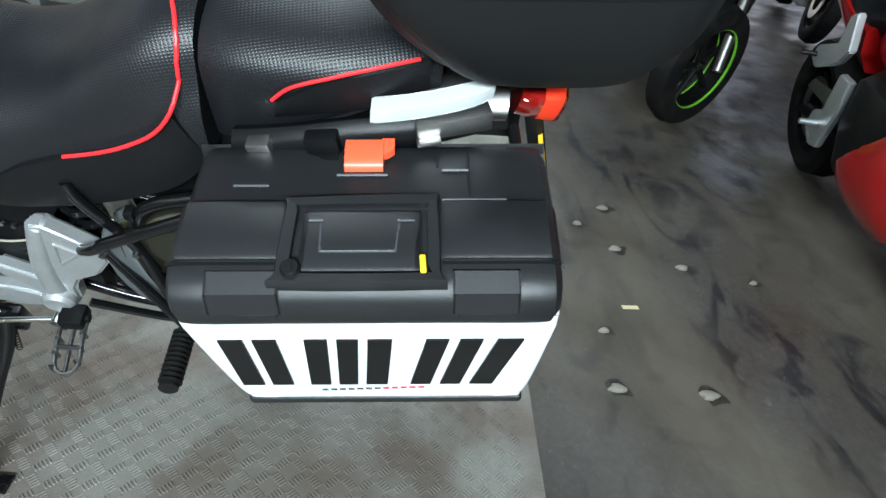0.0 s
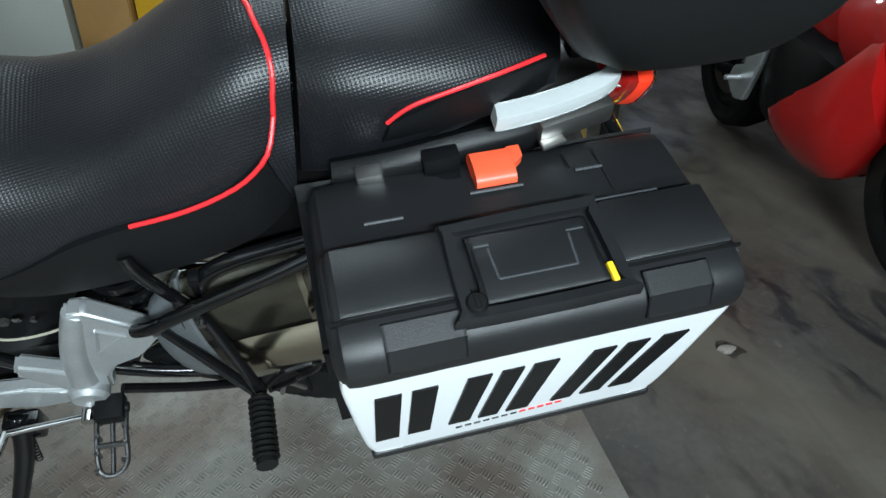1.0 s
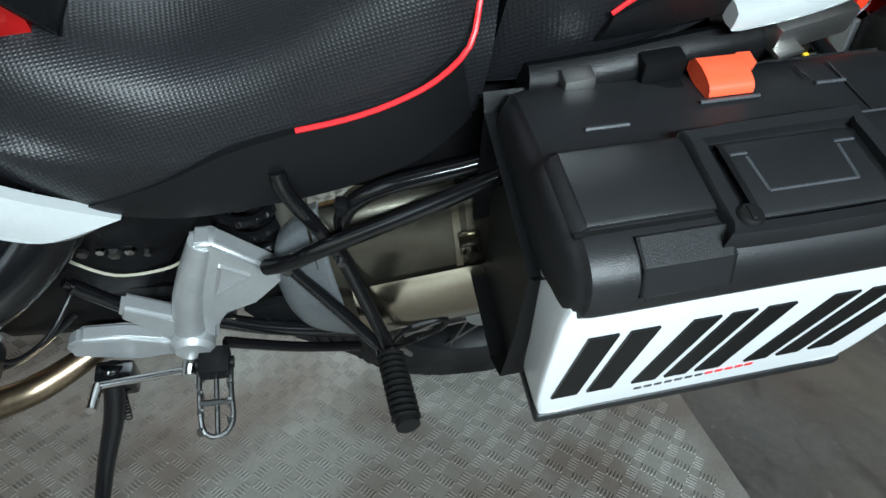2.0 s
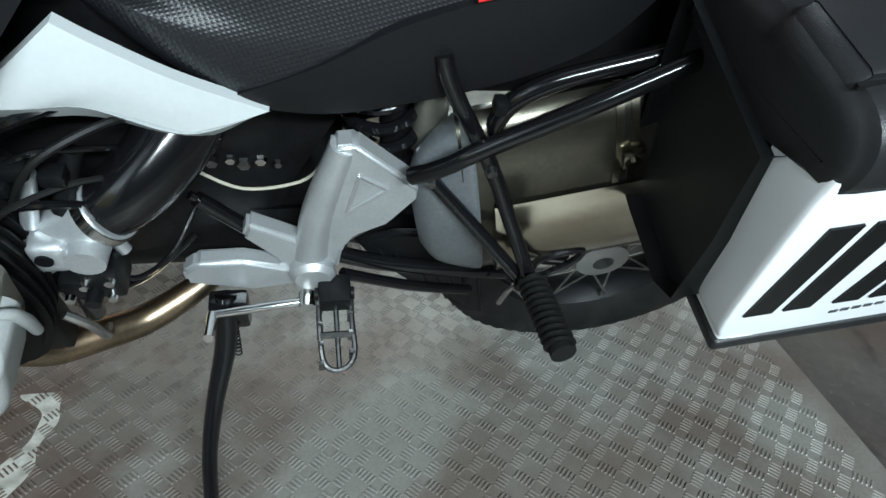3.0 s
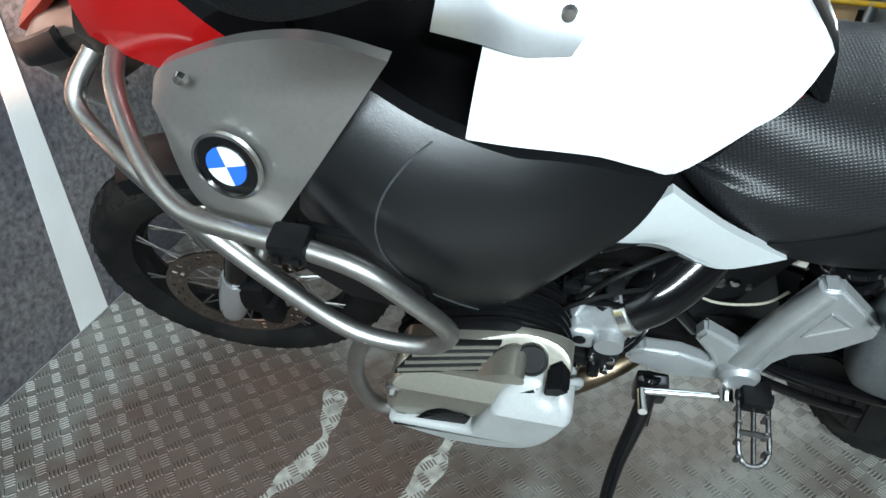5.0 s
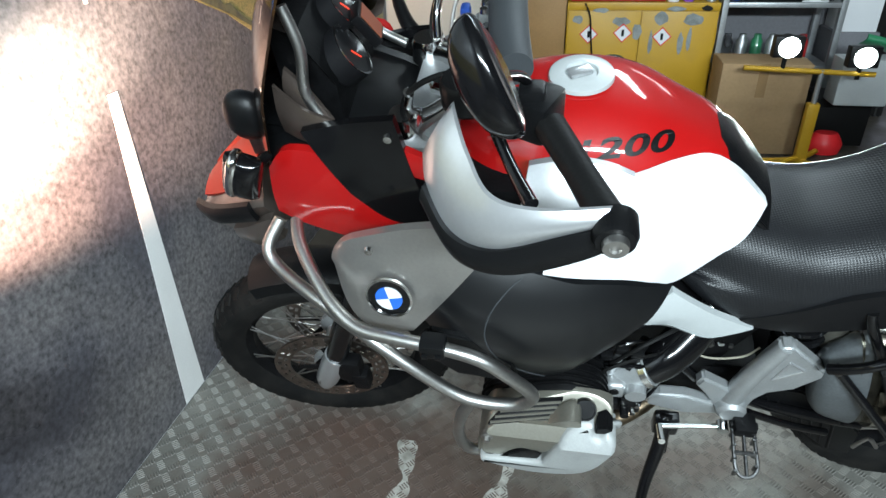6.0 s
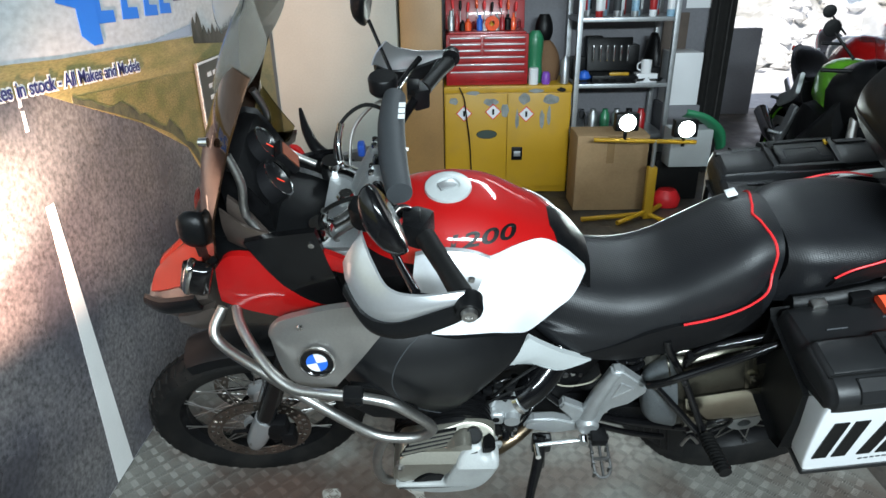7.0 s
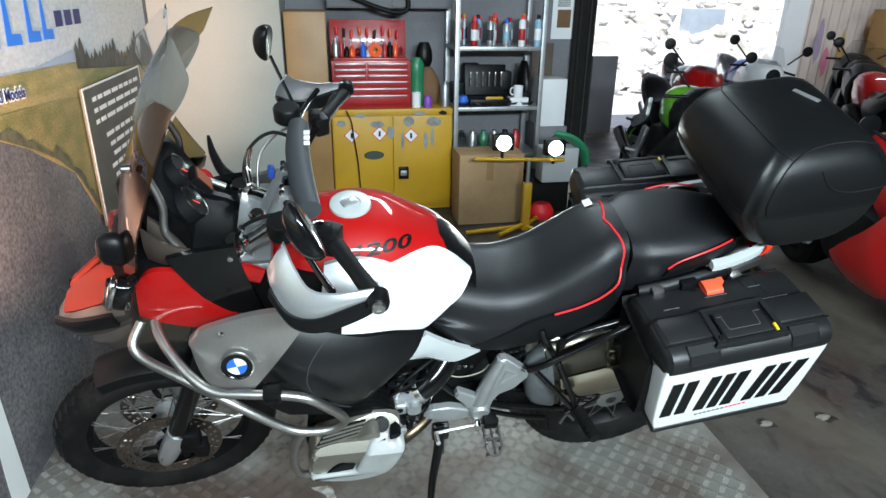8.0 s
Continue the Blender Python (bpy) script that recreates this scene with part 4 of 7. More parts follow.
# silencer with heat shield
SHIELD = mat("bright_heat_shield", (0.50, 0.46, 0.37), 0.19, 1.0, vary=0.12, scale=12, bump=0.02)
OLIVE = mat("dull_olive_steel", (0.075, 0.07, 0.055), 0.22, 0.9, vary=0.25, scale=10, bump=0.03)
def can(x, zc, w, h, n=20):
    """An oval ring of the silencer."""
    return [(x - .22 * h * math.sin(a), -.137 + .8 * w * math.cos(a), zc - .03 + h * math.sin(a)) for a in np.linspace(0, 2 * math.pi, n, endpoint=False)]


mf = bp("silencer", loft([can(1.125, 0.617, .03, 0.0616), can(1.14, 0.624, .052, 0.1098), can(1.18, 0.638, .066, 0.1478), can(1.20, 0.644, .068, 0.1568), can(1.40, 0.700, .069, 0.1590), can(1.60, 0.758, .068, 0.1568), can(1.66, 0.775, .052, 0.1232), can(1.675, 0.780, .03, 0.0672)], 3, 1), OLIVE, "dull olive stainless steel silencer")
bp("silencer_cap", loft([can(1.118, 0.616, .032, 0.0650), can(1.136, 0.623, .055, 0.1142), can(1.178, 0.637, .068, 0.1506), can(1.196, 0.643, .070, 0.1596), can(1.198, 0.644, .064, 0.1456)], 3, 1), mat("blue_grey_cast_cap", (0.16, 0.175, 0.185), 0.4, 0.6, vary=0.2, scale=12, bump=0.1), "blue-grey front cap of the silencer", mf)
for x, zc in ((1.355, .6875), (1.372, .6925)):
    bp("silencer_band", loft([can(x, zc, .0715, .1615), can(x + .009, zc + .0025, .0715, .1615)], 1, 1), NICKEL, "", mf)
bp("band_lug", turned(join(box((-.012, -.014, -.012), (.016, .006, .012), .004), lathe([(0, -.02), (.009, -.02), (.0105, -.012), (0, -.012)], 14, "y")), pose(1.352, -.186, .752, 0, -15, 0)), NICKEL, "bolted lug of the silencer band", mf)
bp("silencer_shield", loft([[(x - .22 * h * math.sin(b), -.137 - .8 * w * math.cos(b), zc - .03 + h * math.sin(b)) for b, w, h in ((-1.35, .070, .163), (-.75, .086, .165), (-.25, .093, .166), (.22, .078, .166), (.22, .070, .159), (-.25, .071, .159), (-.75, .070, .159), (-1.35, .067, .158))] for x, zc in ((1.215, .648), (1.42, .706), (1.58, .752))], 3, 2), SHIELD, "bright heat shield on the silencer", mf)
bp("exhaust_link", tube([(.90, -.06, .43), (1.0, -.05, .42), (1.07, -.07, .50), (1.10, -.088, .57)], .024, 5, 16), NICKEL)
bp("tool_tray", box((1.02, -.10, .76), (1.40, .10, .90), .02), DARK)
bp("brake_hose", tube([(.84, -.12, .665), (.90, -.135, .64), (.97, -.13, .645), (1.0, -.12, .67)], .0022, 6, 7), mat("pale_braided_hose", (0.3, 0.28, 0.22), 0.5, vary=0.2, bump=0.2))
for k, (x, z, r) in enumerate(((.868, .672, .009), (.89, .676, .007), (.905, .668, .010), (.925, .674, .008), (.945, .668, .006))):
    bp("frame_nut", lathe([(0, -.006), (r * .8, -.006), (r, 0), (0, .0)], 6, "y", (x, -.118, z)), CHROME if k % 2 else PEGMETAL)

both("pannier_mount", lambda: turned(join(box((-.05, -.014, -.02), (.05, .012, .012), .006), box((-.052, -.026, -.016), (-.02, -.012, -.01), .002)), pose(1.665, -.142, 1.068, 0, -10, 12)), STEEL, "silver pannier mounting bracket")
# tail: rails, lamp, number plate
both("grab_rail", lambda: loft([[(x, y - .011, z - .007), (x, y - .011, z - .007), (x, y - .009, z + .009), (x, y + .010, z + .013), (x, y + .010, z + .013), (x, y + .010, z - .007)] for x, y, z in ((1.560, -.152, 1.076), (1.575, -.154, 1.080), (1.63, -.151, 1.095), (1.685, -.14, 1.110), (1.71, -.125, 1.116))], 3, 2), PANELW, "silver painted grab rail", far=(-.035, .012, .028))
bp("tail_housing", loft([[(x, w * math.cos(a), zc + .034 * math.sin(a)) for a in np.linspace(0, 2 * math.pi, 12, endpoint=False)] for x, w, zc in ((1.60, .07, 1.0), (1.66, .078, 1.005), (1.748, .075, 1.014))], 3, 2), STEEL, "silver housing before the rear lamp")
both("rail_base", lambda: loft([[(x, y + d, z) for y, z in ((-.125, zc), (-.105, zc + .016), (-.085, zc), (-.09, zc - .03), (-.12, zc - .03))] for x, zc, d in ((1.375, .985, -.035), (1.45, 1.012, -.045), (1.54, 1.035, -.04), (1.62, 1.045, -.03), (1.70, 1.05, 0))], 3, 2), BLACK, "black rear frame cover")
both("pannier_mount", lambda: turned(join(box((-.016, -.012, -.02), (.016, .01, .012), .004), box((-.018, -.026, -.020), (.018, -.01, -.014), .002)), pose(1.418, -.168, 1.006, 0, -14, 0)), STEEL, "metal pannier mounting lug")
both("pannier_mount", lambda: turned(join(box((-.022, -.012, -.018), (.022, .01, .012), .004), box((-.02, -.024, -.018), (.02, -.01, -.012), .002)), pose(1.50, -.168, 1.03, 0, -12, 0)), BLACK, "dark pannier mounting lug")
def lamp_ring(x, zc, h):
    """A ring across the rear lamp."""
    return [(x, y, z) for y, z in ((-h * .5, zc - .045), (-h * 1.05, zc + .005), (-h * .9, zc + .034), (h * .9, zc + .034), (h * 1.05, zc + .005), (h * .5, zc - .045))]


tl = bp("tail_lamp", loft([lamp_ring(1.765, 1.02, .050), lamp_ring(1.782, 1.02, .057), lamp_ring(1.797, 1.018, .057)], 2, 3), mat("dark_red_lens", (0.25, 0.008, 0.006), 0.12, vary=0.1, coat=1.0), "dark red rear lamp body with a lit lens")
bp("lamp_lens", loft([lamp_ring(1.7975, 1.018, .057), lamp_ring(1.815, 1.015, .054), lamp_ring(1.829, 1.010, .044)], 2, 3), TAILLIT, "lit orange-red lens", tl)
bp("lamp_edge", loft([lamp_ring(1.8295, 1.010, .046), lamp_ring(1.834, 1.009, .044), lamp_ring(1.836, 1.008, .034)], 2, 3), CLEAR, "clear lens edge", tl)
bp("lamp_strip", rod((1.768, -.058, 1.036), (1.800, -.0615, 1.034), .0018, 6), STEEL, "", tl)
bp("plate_holder", plate([(1.77, 1.02), (1.80, 1.02), (1.88, .74), (1.86, .73)], -.03, .03, .003), BLACK)
npl = bp("number_plate", turned(box((-.004, -.12, -.09), (.004, .12, .09), .003), pose(1.845, 0, .855, 0, -18, 0)), mat("yellow_reflective_plate", (0.8, 0.5, 0.03), 0.35, vary=0.05, bump=0.05), "yellow rear number plate with dark bars")
for k in range(5):
    bp("plate_bar", turned(box((.0045, -.095 + .04 * k, -.04), (.0058, -.07 + .04 * k, .04), 0), pose(1.845, 0, .855, 0, -18, 0)), GLOSSB, "", npl)
both("rear_signal", lambda: join(rod((1.76, -.08, 1.0), (1.77, -.17, .995), .009, 10)), BLACK)

# front: beak, fairing, lamps, screen, dash
bp("beak", loft([mirror_ring(x, [(0, zt), (-w * .6, zt - .01), (-w, zm), (-w * .95, zm - .03), (-w * .6, zb), (0, zb)]) for x, w, zt, zm, zb in ((-.155, .025, .915, .905, .88), (-.125, .07, .955, .93, .865), (-.08, .10, 1.0, .97, .862), (-.02, .125, 1.055, 1.005, .88), (.06, .14, 1.10, 1.04, .93))], 4, 3), BEAK, "silver painted front beak, warm reflections put into its bronze tone")
both("beak_top", lambda: panel([(-.11, -.012, .99), (-.06, -.015, 1.04), (.0, -.02, 1.09), (.05, -.02, 1.125)], [(-.11, -.069, .973), (-.06, -.095, 1.006), (.004, -.12, 1.048), (.055, -.14, 1.083)], .014, .006, depth=(0, .5, -.8)), ORANGERED, "red painted beak top, lamp warmth put into its orange tone")
both("beak_stripe", lambda: panel([(-.135, -.072, .955), (-.07, -.116, .985), (.03, -.150, 1.035)], [(-.142, -.070, .925), (-.07, -.121, .95), (.04, -.152, .998)], .012, .004), BLACK, "black beak stripe")
both("beak_edge", lambda: panel([(-.05, -.11, .925), (.0, -.135, .96), (.07, -.155, 1.01)], [(-.06, -.085, .862), (.0, -.11, .875), (.07, -.135, .935)], .02, .006), BEAK, "silver painted beak edge, warm reflections put into its bronze tone")
both("fairing_flank", lambda: panel([(.115, -.168, 1.15), (.16, -.18, 1.20), (.235, -.195, 1.20), (.262, -.20, 1.14), (.31, -.205, 1.105), (.372, -.21, 1.09)], [(.10, -.165, 1.045), (.145, -.175, 1.03), (.19, -.183, 1.022), (.24, -.19, 1.015), (.285, -.195, 1.02), (.36, -.205, 1.05)], .015, .006), RED, "red painted fairing flank")
bp("flank_patch", panel([(.345, -.20, 1.232), (.375, -.205, 1.222), (.402, -.208, 1.208)], [(.345, -.205, 1.19), (.37, -.208, 1.182), (.388, -.21, 1.178)], .012, .002), RED, "small red fairing panel")
both("knee_fairing", lambda: panel([(.20, -.19, 1.245), (.27, -.197, 1.268), (.345, -.197, 1.278)], [(.262, -.208, 1.14), (.317, -.212, 1.092), (.39, -.216, 1.08)], .014, .004), GLOSSB, "glossy black inner fairing panel", far=(0, .03, -.07))
both("fairing_stud", lambda: lathe([(0, -.005), (.006, -.004), (.007, .002), (0, .002)], 12, "y", (.335, -.202, 1.25)), CHROME, far=(0, .03, -.07))
both("inner_fairing", lambda: panel([(.08, -.09, 1.17), (.13, -.115, 1.185), (.20, -.14, 1.19), (.30, -.15, 1.18)], [(.10, -.14, 1.12), (.17, -.165, 1.12), (.24, -.175, 1.11), (.34, -.185, 1.10)], .02, .003), BLACK, "black inner fairing")
bp("headlamp_body", loft([mirror_ring(x, [(0, zt), (-w, zt - .02), (-w, zt - .02), (-w, zb), (-w * .8, zb - .02), (0, zb - .02)]) for x, w, zt, zb in ((.045, .085, 1.19, 1.10), (.12, .115, 1.215, 1.06), (.24, .12, 1.20, 1.02), (.36, .10, 1.16, 1.0))], 3, 2), BLACK, "black headlamp housing and dash support")
both("headlamp_lens", lambda: lathe([(0, -.01), (.036, -.008), (.04, .01), (0, .01)], 30, "x", (.035, -.045, 1.15)), CLEAR, "clear headlamp lens")
both("fog_pod", lambda: loft([[(x, -.105 + w * math.cos(a), 1.205 + h * math.sin(a)) for a in np.linspace(0, 2 * math.pi, 14, endpoint=False)] for x, w, h in ((.038, .010, .016), (.046, .022, .036), (.066, .028, .046), (.092, .024, .040), (.104, .010, .018))], 3, 2), BLACK, "black lamp pod beside the screen")
both("front_signal", lambda: turned(loft([[(x, y, z) for y, z in ((-w, 0), (-w * .6, .036), (w * .6, .036), (w, 0), (w * .6, -.036), (-w * .6, -.036))] for x, w in ((-.03, .010), (-.018, .022), (.014, .022), (.026, .010))], 3, 3), pose(.098, -.215, 1.175, 0, 20, 0)), GLOSSB, "black oval front indicator")
both("signal_rim", lambda: turned(loft([[(x, y * k, z * k) for y, z in ((-.022, 0), (-.014, .037), (.014, .037), (.022, 0), (.014, -.037), (-.014, -.037))] for x, k in ((-.024, .9), (-.02, 1.06), (-.012, 1.08), (-.008, 1.0))], 2, 3), pose(.098, -.215, 1.175, 0, 20, 0)), CHROME)
both("signal_stalk", lambda: rod((.11, -.15, 1.16), (.10, -.20, 1.172), .009, 10), BLACK)
both("fairing_bolt", lambda: lathe([(0, -.005), (.006, -.004), (.007, .002), (0, .002)], 12, "y", (.30, -.285, 1.10)), CHROME)

# tinted, copper-sheened screen: a bowed sheet with side wings, held by tubular stays
SCREEN = [(.018, 1.085, .10, .08), (.04, 1.15, .145, .108), (.066, 1.22, .172, .132), (.088, 1.29, .180, .150), (.11, 1.36, .176, .178), (.15, 1.445, .155, .212), (.185, 1.515, .122, .245), (.205, 1.55, .10, .262)]
def bowed(rows, th, n=17, mid=0.0):
    """A sheet bowed across y; each row gives the middle's x and z, the half width and the edge's x."""
    G = []
    for x, z, w, e in rows:
        us = np.linspace(-1, 1, n)
        out = [(x + (e - x) * u * u, mid + w * u, z) for u in us]
        back = [(x + (e - x) * u * u + th, mid + w * u, z) for u in us[::-1]]
        G.append(spline(out + back, 1, True))
    G = np.array(G)
    G = np.array([spline(G[:, k], 4) for k in range(G.shape[1])]).transpose(1, 0, 2)
    return grid_mesh(G, True, True)


bp("windscreen", bowed(SCREEN, .004), SMOKE, "smoke tinted curved windscreen with a copper sheen put into its colour")
SPOILER = [(.160, 1.485, .075, .21), (.188, 1.545, .092, .266), (.222, 1.602, .090, .299), (.243, 1.632, .074, .294), (.262, 1.66, .03, .275)]
bp("screen_spoiler", bowed(SPOILER, .004, 17, 0), HAZE, "grey smoked screen spoiler with blue graphic")
def decal(rows, mid, lift):
    """A thin print following a bowed sheet; each row gives the sheet's row and the stretch of its width that is printed."""
    return grid_mesh([[(x + (e - x) * u * u + lift, mid + w * u, z) for u in np.linspace(a, b, 9)] for x, z, w, e, a, b in rows])


bp("spoiler_graphic", decal([(.172, 1.510, .081, .233, -.86, -.66), (.188, 1.545, .092, .266, -.80, -.42), (.205, 1.574, .092, .284, -.66, -.22), (.222, 1.602, .090, .299, -.52, -.10), (.235, 1.620, .081, .296, -.36, -.12)], 0, .0052), BLUE, "blue graphic")
bp("spoiler_tip", panel([(.204, -.02, 1.630), (.212, -.02, 1.66), (.239, -.02, 1.688), (.279, -.03, 1.728)], [(.220, -.05, 1.605), (.256, -.05, 1.634), (.272, -.05, 1.672), (.281, -.04, 1.722)], .003, .003, depth=(.5, .8, 0)), CLEAR, "clear plastic spoiler tip")
bp("side_deflector", panel([(.259, .08, 1.637), (.292, .085, 1.657), (.34, .09, 1.672)], [(.238, .08, 1.553), (.273, .085, 1.582), (.315, .09, 1.624)], .004, .004), TINT, "yellowish tinted side wind deflector")
bp("side_deflector", panel([(.170, .12, 1.330), (.19, .12, 1.37), (.211, .12, 1.403)], [(.204, .125, 1.265), (.235, .13, 1.255), (.258, .13, 1.294)], .004, .004), TINT, "yellowish tinted lower wind deflector")
both("screen_flap", lambda: panel([(.15, -.135, 1.285), (.20, -.16, 1.262), (.25, -.176, 1.256)], [(.15, -.142, 1.205), (.195, -.165, 1.205), (.24, -.178, 1.225)], .006, .008), BRONZE, "bronze plastic flap at the screen's foot")
both("screen_fold", lambda: panel([(.165, -.115, 1.30), (.20, -.13, 1.275), (.235, -.145, 1.23)], [(.16, -.125, 1.27), (.185, -.14, 1.24), (.215, -.15, 1.205)], .008, .004), BRONZE)
bp("fairing_horn", tube([(.251, .235, 1.275), (.256, .235, 1.21), (.28, .232, 1.15), (.345, .22, 1.118), (.40, .20, 1.11)], [.004, .012, .016, .018, .018], 6, 12), BLACK, "curved black air deflector horn")
both("screen_stay", lambda: tube([(.19, -.115, 1.40), (.205, -.125, 1.34), (.20, -.135, 1.27), (.235, -.14, 1.215), (.29, -.13, 1.19)], .0085, 6, 10), STEEL, "bent steel screen stay")
both("screen_bolt", lambda: lathe([(0, -.014), (.008, -.012), (.009, .004), (0, .004)], 14, "x", (.16, -.115, 1.43)), CHROME)
bp("dash", loft([mirror_ring(x, [(0, zt), (-w, zt - .01), (-w, zt - .01), (-w * .9, zb), (0, zb)]) for x, w, zt, zb in ((.15, .10, 1.36, 1.18), (.19, .105, 1.355, 1.17), (.235, .10, 1.275, 1.16))], 2, 2), DARK, "black instrument housing")
DIALFACE = mat("dial_face_black", (0.006, 0.006, 0.007), 0.55, vary=0.2, fine=900, bump=0.05, spec=0.2)
NEEDLE = glow("lit_red_needle", (0.8, 0.05, 0.02), 0.7)
for gx, gy, gz, gr in ((.246, -.04, 1.283, .04), (.222, .02, 1.328, .035)):
    g = bp("dial", lathe([(0, 0), (gr, 0), (gr + .004, .006), (gr + .004, -.03), (0, -.03)], 36, "x"), DIALFACE, "round black instrument dial")
    g.matrix_local = pose(gx, gy, gz, 0, -32, 12)
    bp("dial_rim", lathe([(gr, 0), (gr + .0035, .0), (gr + .0035, .007), (gr, .006)], 36, "x"), CHROME, "", g)
    bp("needle", turned(box((.001, -.0010, 0), (.0024, .0010, gr * .6), 0), pose(0, 0, 0, 205, 0, 0)), NEEDLE, "", g)
    for k in range(11):
        bp("tick", turned(box((.0008, -.0008, gr * .84), (.0016, .0008, gr * .95), 0), pose(0, 0, 0, -130 + 26 * k, 0, 0)), GREYPAD, "", g)
d = bp("trip_display", box((-.012, -.026, -.03), (.006, .026, .03), .004), DARK, "small rectangular orange display")
d.matrix_local = pose(.262, .022, 1.295, 0, -32, 12)
bp("display_face", box((.0055, -.02, -.024), (.0075, .02, .024), 0), glow("dim_orange_display", (0.20, 0.05, 0.022), 0.06), "", d)

# steering head, handlebar, controls
bp("fork_bridge", loft([[(x, y, z) for y, z in ((-.14, 1.17), (-.12, 1.19), (.12, 1.19), (.14, 1.17), (.12, 1.15), (-.12, 1.15))] for x in (.33, .37, .41)], 2, 3), ALU, "silver cast top fork bridge")
both("fork_cap", lambda: lathe([(0, .02), (.024, .02), (.028, .012), (.03, -.02), (0, -.02)], 24, "z", (.335, -.105, 1.20)), CHROME)
both("bar_riser", lambda: tube([(.40, -.045, 1.18), (.42, -.045, 1.23), (.45, -.045, 1.285)], [.024, .02, .022], 4, 14), ALU, "silver handlebar riser")
bp("handlebar", tube([(.622, -.435, 1.357), (.577, -.34, 1.362), (.537, -.25, 1.357), (.49, -.14, 1.29), (.455, -.06, 1.285), (.455, .06, 1.285), (.49, .14, 1.29), (.53, .23, 1.305), (.555, .30, 1.303), (.585, .395, 1.30)], .011, 5, 14), GLOSSB, "black tapered handlebar")
bp("bar_pad", join(tube([(.508, -.155, 1.335), (.492, -.06, 1.338), (.482, .06, 1.345), (.485, .155, 1.35)], [.025, .0285, .0285, .025], 5, 22)), GREYPAD, "dark grey foam crossbar pad with white marks")
for k in range(3):
    bp("pad_mark", box((.498, .045 + .022 * k, 1.3675), (.512, .06 + .022 * k, 1.3695), 0), WHITE)
both("grip", lambda: tube([(.628, -.43, 1.336), (.60, -.37, 1.339), (.568, -.30, 1.339)], [.0185, .0165, .018], 5, 20), RUBBER, "black rubber grip", at=(-.008, 0, .022), far=(-.022, .035, -.035))
both("switch_block", lambda: join(turned(box((-.02, -.028, -.026), (.02, .028, .026), .009), pose(.555, -.275, 1.338, 0, 0, -25)), box((.53, -.29, 1.345), (.56, -.26, 1.375), .006)), BLACK, "black handlebar switch block", at=(-.008, 0, .022), far=(-.022, .035, -.035))
both("lever", lambda: tube([(.52, -.24, 1.338), (.50, -.28, 1.34), (.525, -.36, 1.345), (.555, -.43, 1.348)], [.009, .008, .0065, .008], 5, 10), GLOSSB, "black brake or clutch lever", at=(-.008, 0, .022), far=(-.022, .035, -.035))
both("reservoir", lambda: lathe([(0, .022), (.03, .022), (.034, .016), (.033, -.014), (.026, -.022), (0, -.022)], 26, "z", (.455, -.22, 1.345)), BLACK, "round black fluid reservoir")
both("hand_guard", lambda: panel([(.628, -.445, 1.364), (.56, -.449, 1.360), (.515, -.444, 1.370), (.491, -.414, 1.394), (.478, -.39, 1.418), (.472, -.37, 1.420)], [(.628, -.449, 1.344), (.58, -.454, 1.328), (.52, -.456, 1.306), (.475, -.442, 1.312), (.447, -.41, 1.345), (.439, -.378, 1.362)], .005, .008, 30, 8, (.45, .85, 0)), SILVER, "silver plastic hand guard", at=(-.008, 0, .022), far=(-.022, .035, -.035))
both("guard_trim", lambda: join(panel([(.640, -.452, 1.352), (.60, -.457, 1.338), (.52, -.460, 1.309), (.472, -.447, 1.316), (.443, -.414, 1.349)], [(.640, -.456, 1.324), (.61, -.461, 1.306), (.56, -.464, 1.284), (.515, -.462, 1.274), (.474, -.45, 1.286), (.440, -.416, 1.328)], .022, .004, 30, 6, (.35, .9, 0)), lathe([(0, -.018), (.019, -.018), (.022, -.01), (.022, .012), (0, .012)], 26, "y", (.635, -.45, 1.342))), BLACK, "black lower hand guard trim", at=(-.008, 0, .022), far=(-.022, .035, -.035))
both("bar_end_bolt", lambda: lathe([(0, -.003), (.005, -.003), (.006, -.006), (.012, -.006), (.013, -.002), (.013, .006), (0, .006)], 24, "y", (.635, -.470, 1.342)), STEEL, "bar end bolt", at=(-.008, 0, .022), far=(-.022, .035, -.035))
bp("mirror_arm", tube([(.545, -.255, 1.35), (.53, -.27, 1.40), (.515, -.32, 1.44), (.51, -.37, 1.465)], .006, 6, 10), GLOSSB, "thin black mirror arm")
for s in (-1, 1):
    at = (.505, -.395, 1.49) if s < 0 else (.405, .40, 1.455)
    m = bp("mirror", turned(loft([[(x, w * math.cos(a), h * math.sin(a) * (1 - .25 * math.cos(a))) for a in np.linspace(0, 2 * math.pi, 12, endpoint=False)] for x, w, h in ((-.028, .010, .014), (-.020, .028, .039), (-.005, .037, .054), (.009, .038, .056), (.014, .031, .045))], 3, 2), pose(*at, 25 * s, -24 if s < 0 else 10, -12 * s)), GLOSSB if s < 0 else BLACK, "black teardrop rear view mirror")
bp("mirror_arm", tube([(.482, .29, 1.30), (.474, .30, 1.314), (.445, .345, 1.366), (.416, .39, 1.418)], .0045, 6, 10), GLOSSB, "thin black mirror arm")
bp("ignition_key", box((.411, .012, 1.295), (.427, .034, 1.325), .006), mat("dark_blue_plastic", (0.01, 0.04, 0.2), 0.4), "blue plastic key head")
both("bar_clamp_top", lambda: box((.437, -.066, 1.283), (.475, -.026, 1.307), .006), ALU, "silver handlebar clamp")
both("clamp_bolt", lambda: lathe([(0, .008), (.006, .008), (.007, 0), (0, 0)], 12, "z", (.445, -.057, 1.305)), CHROME)
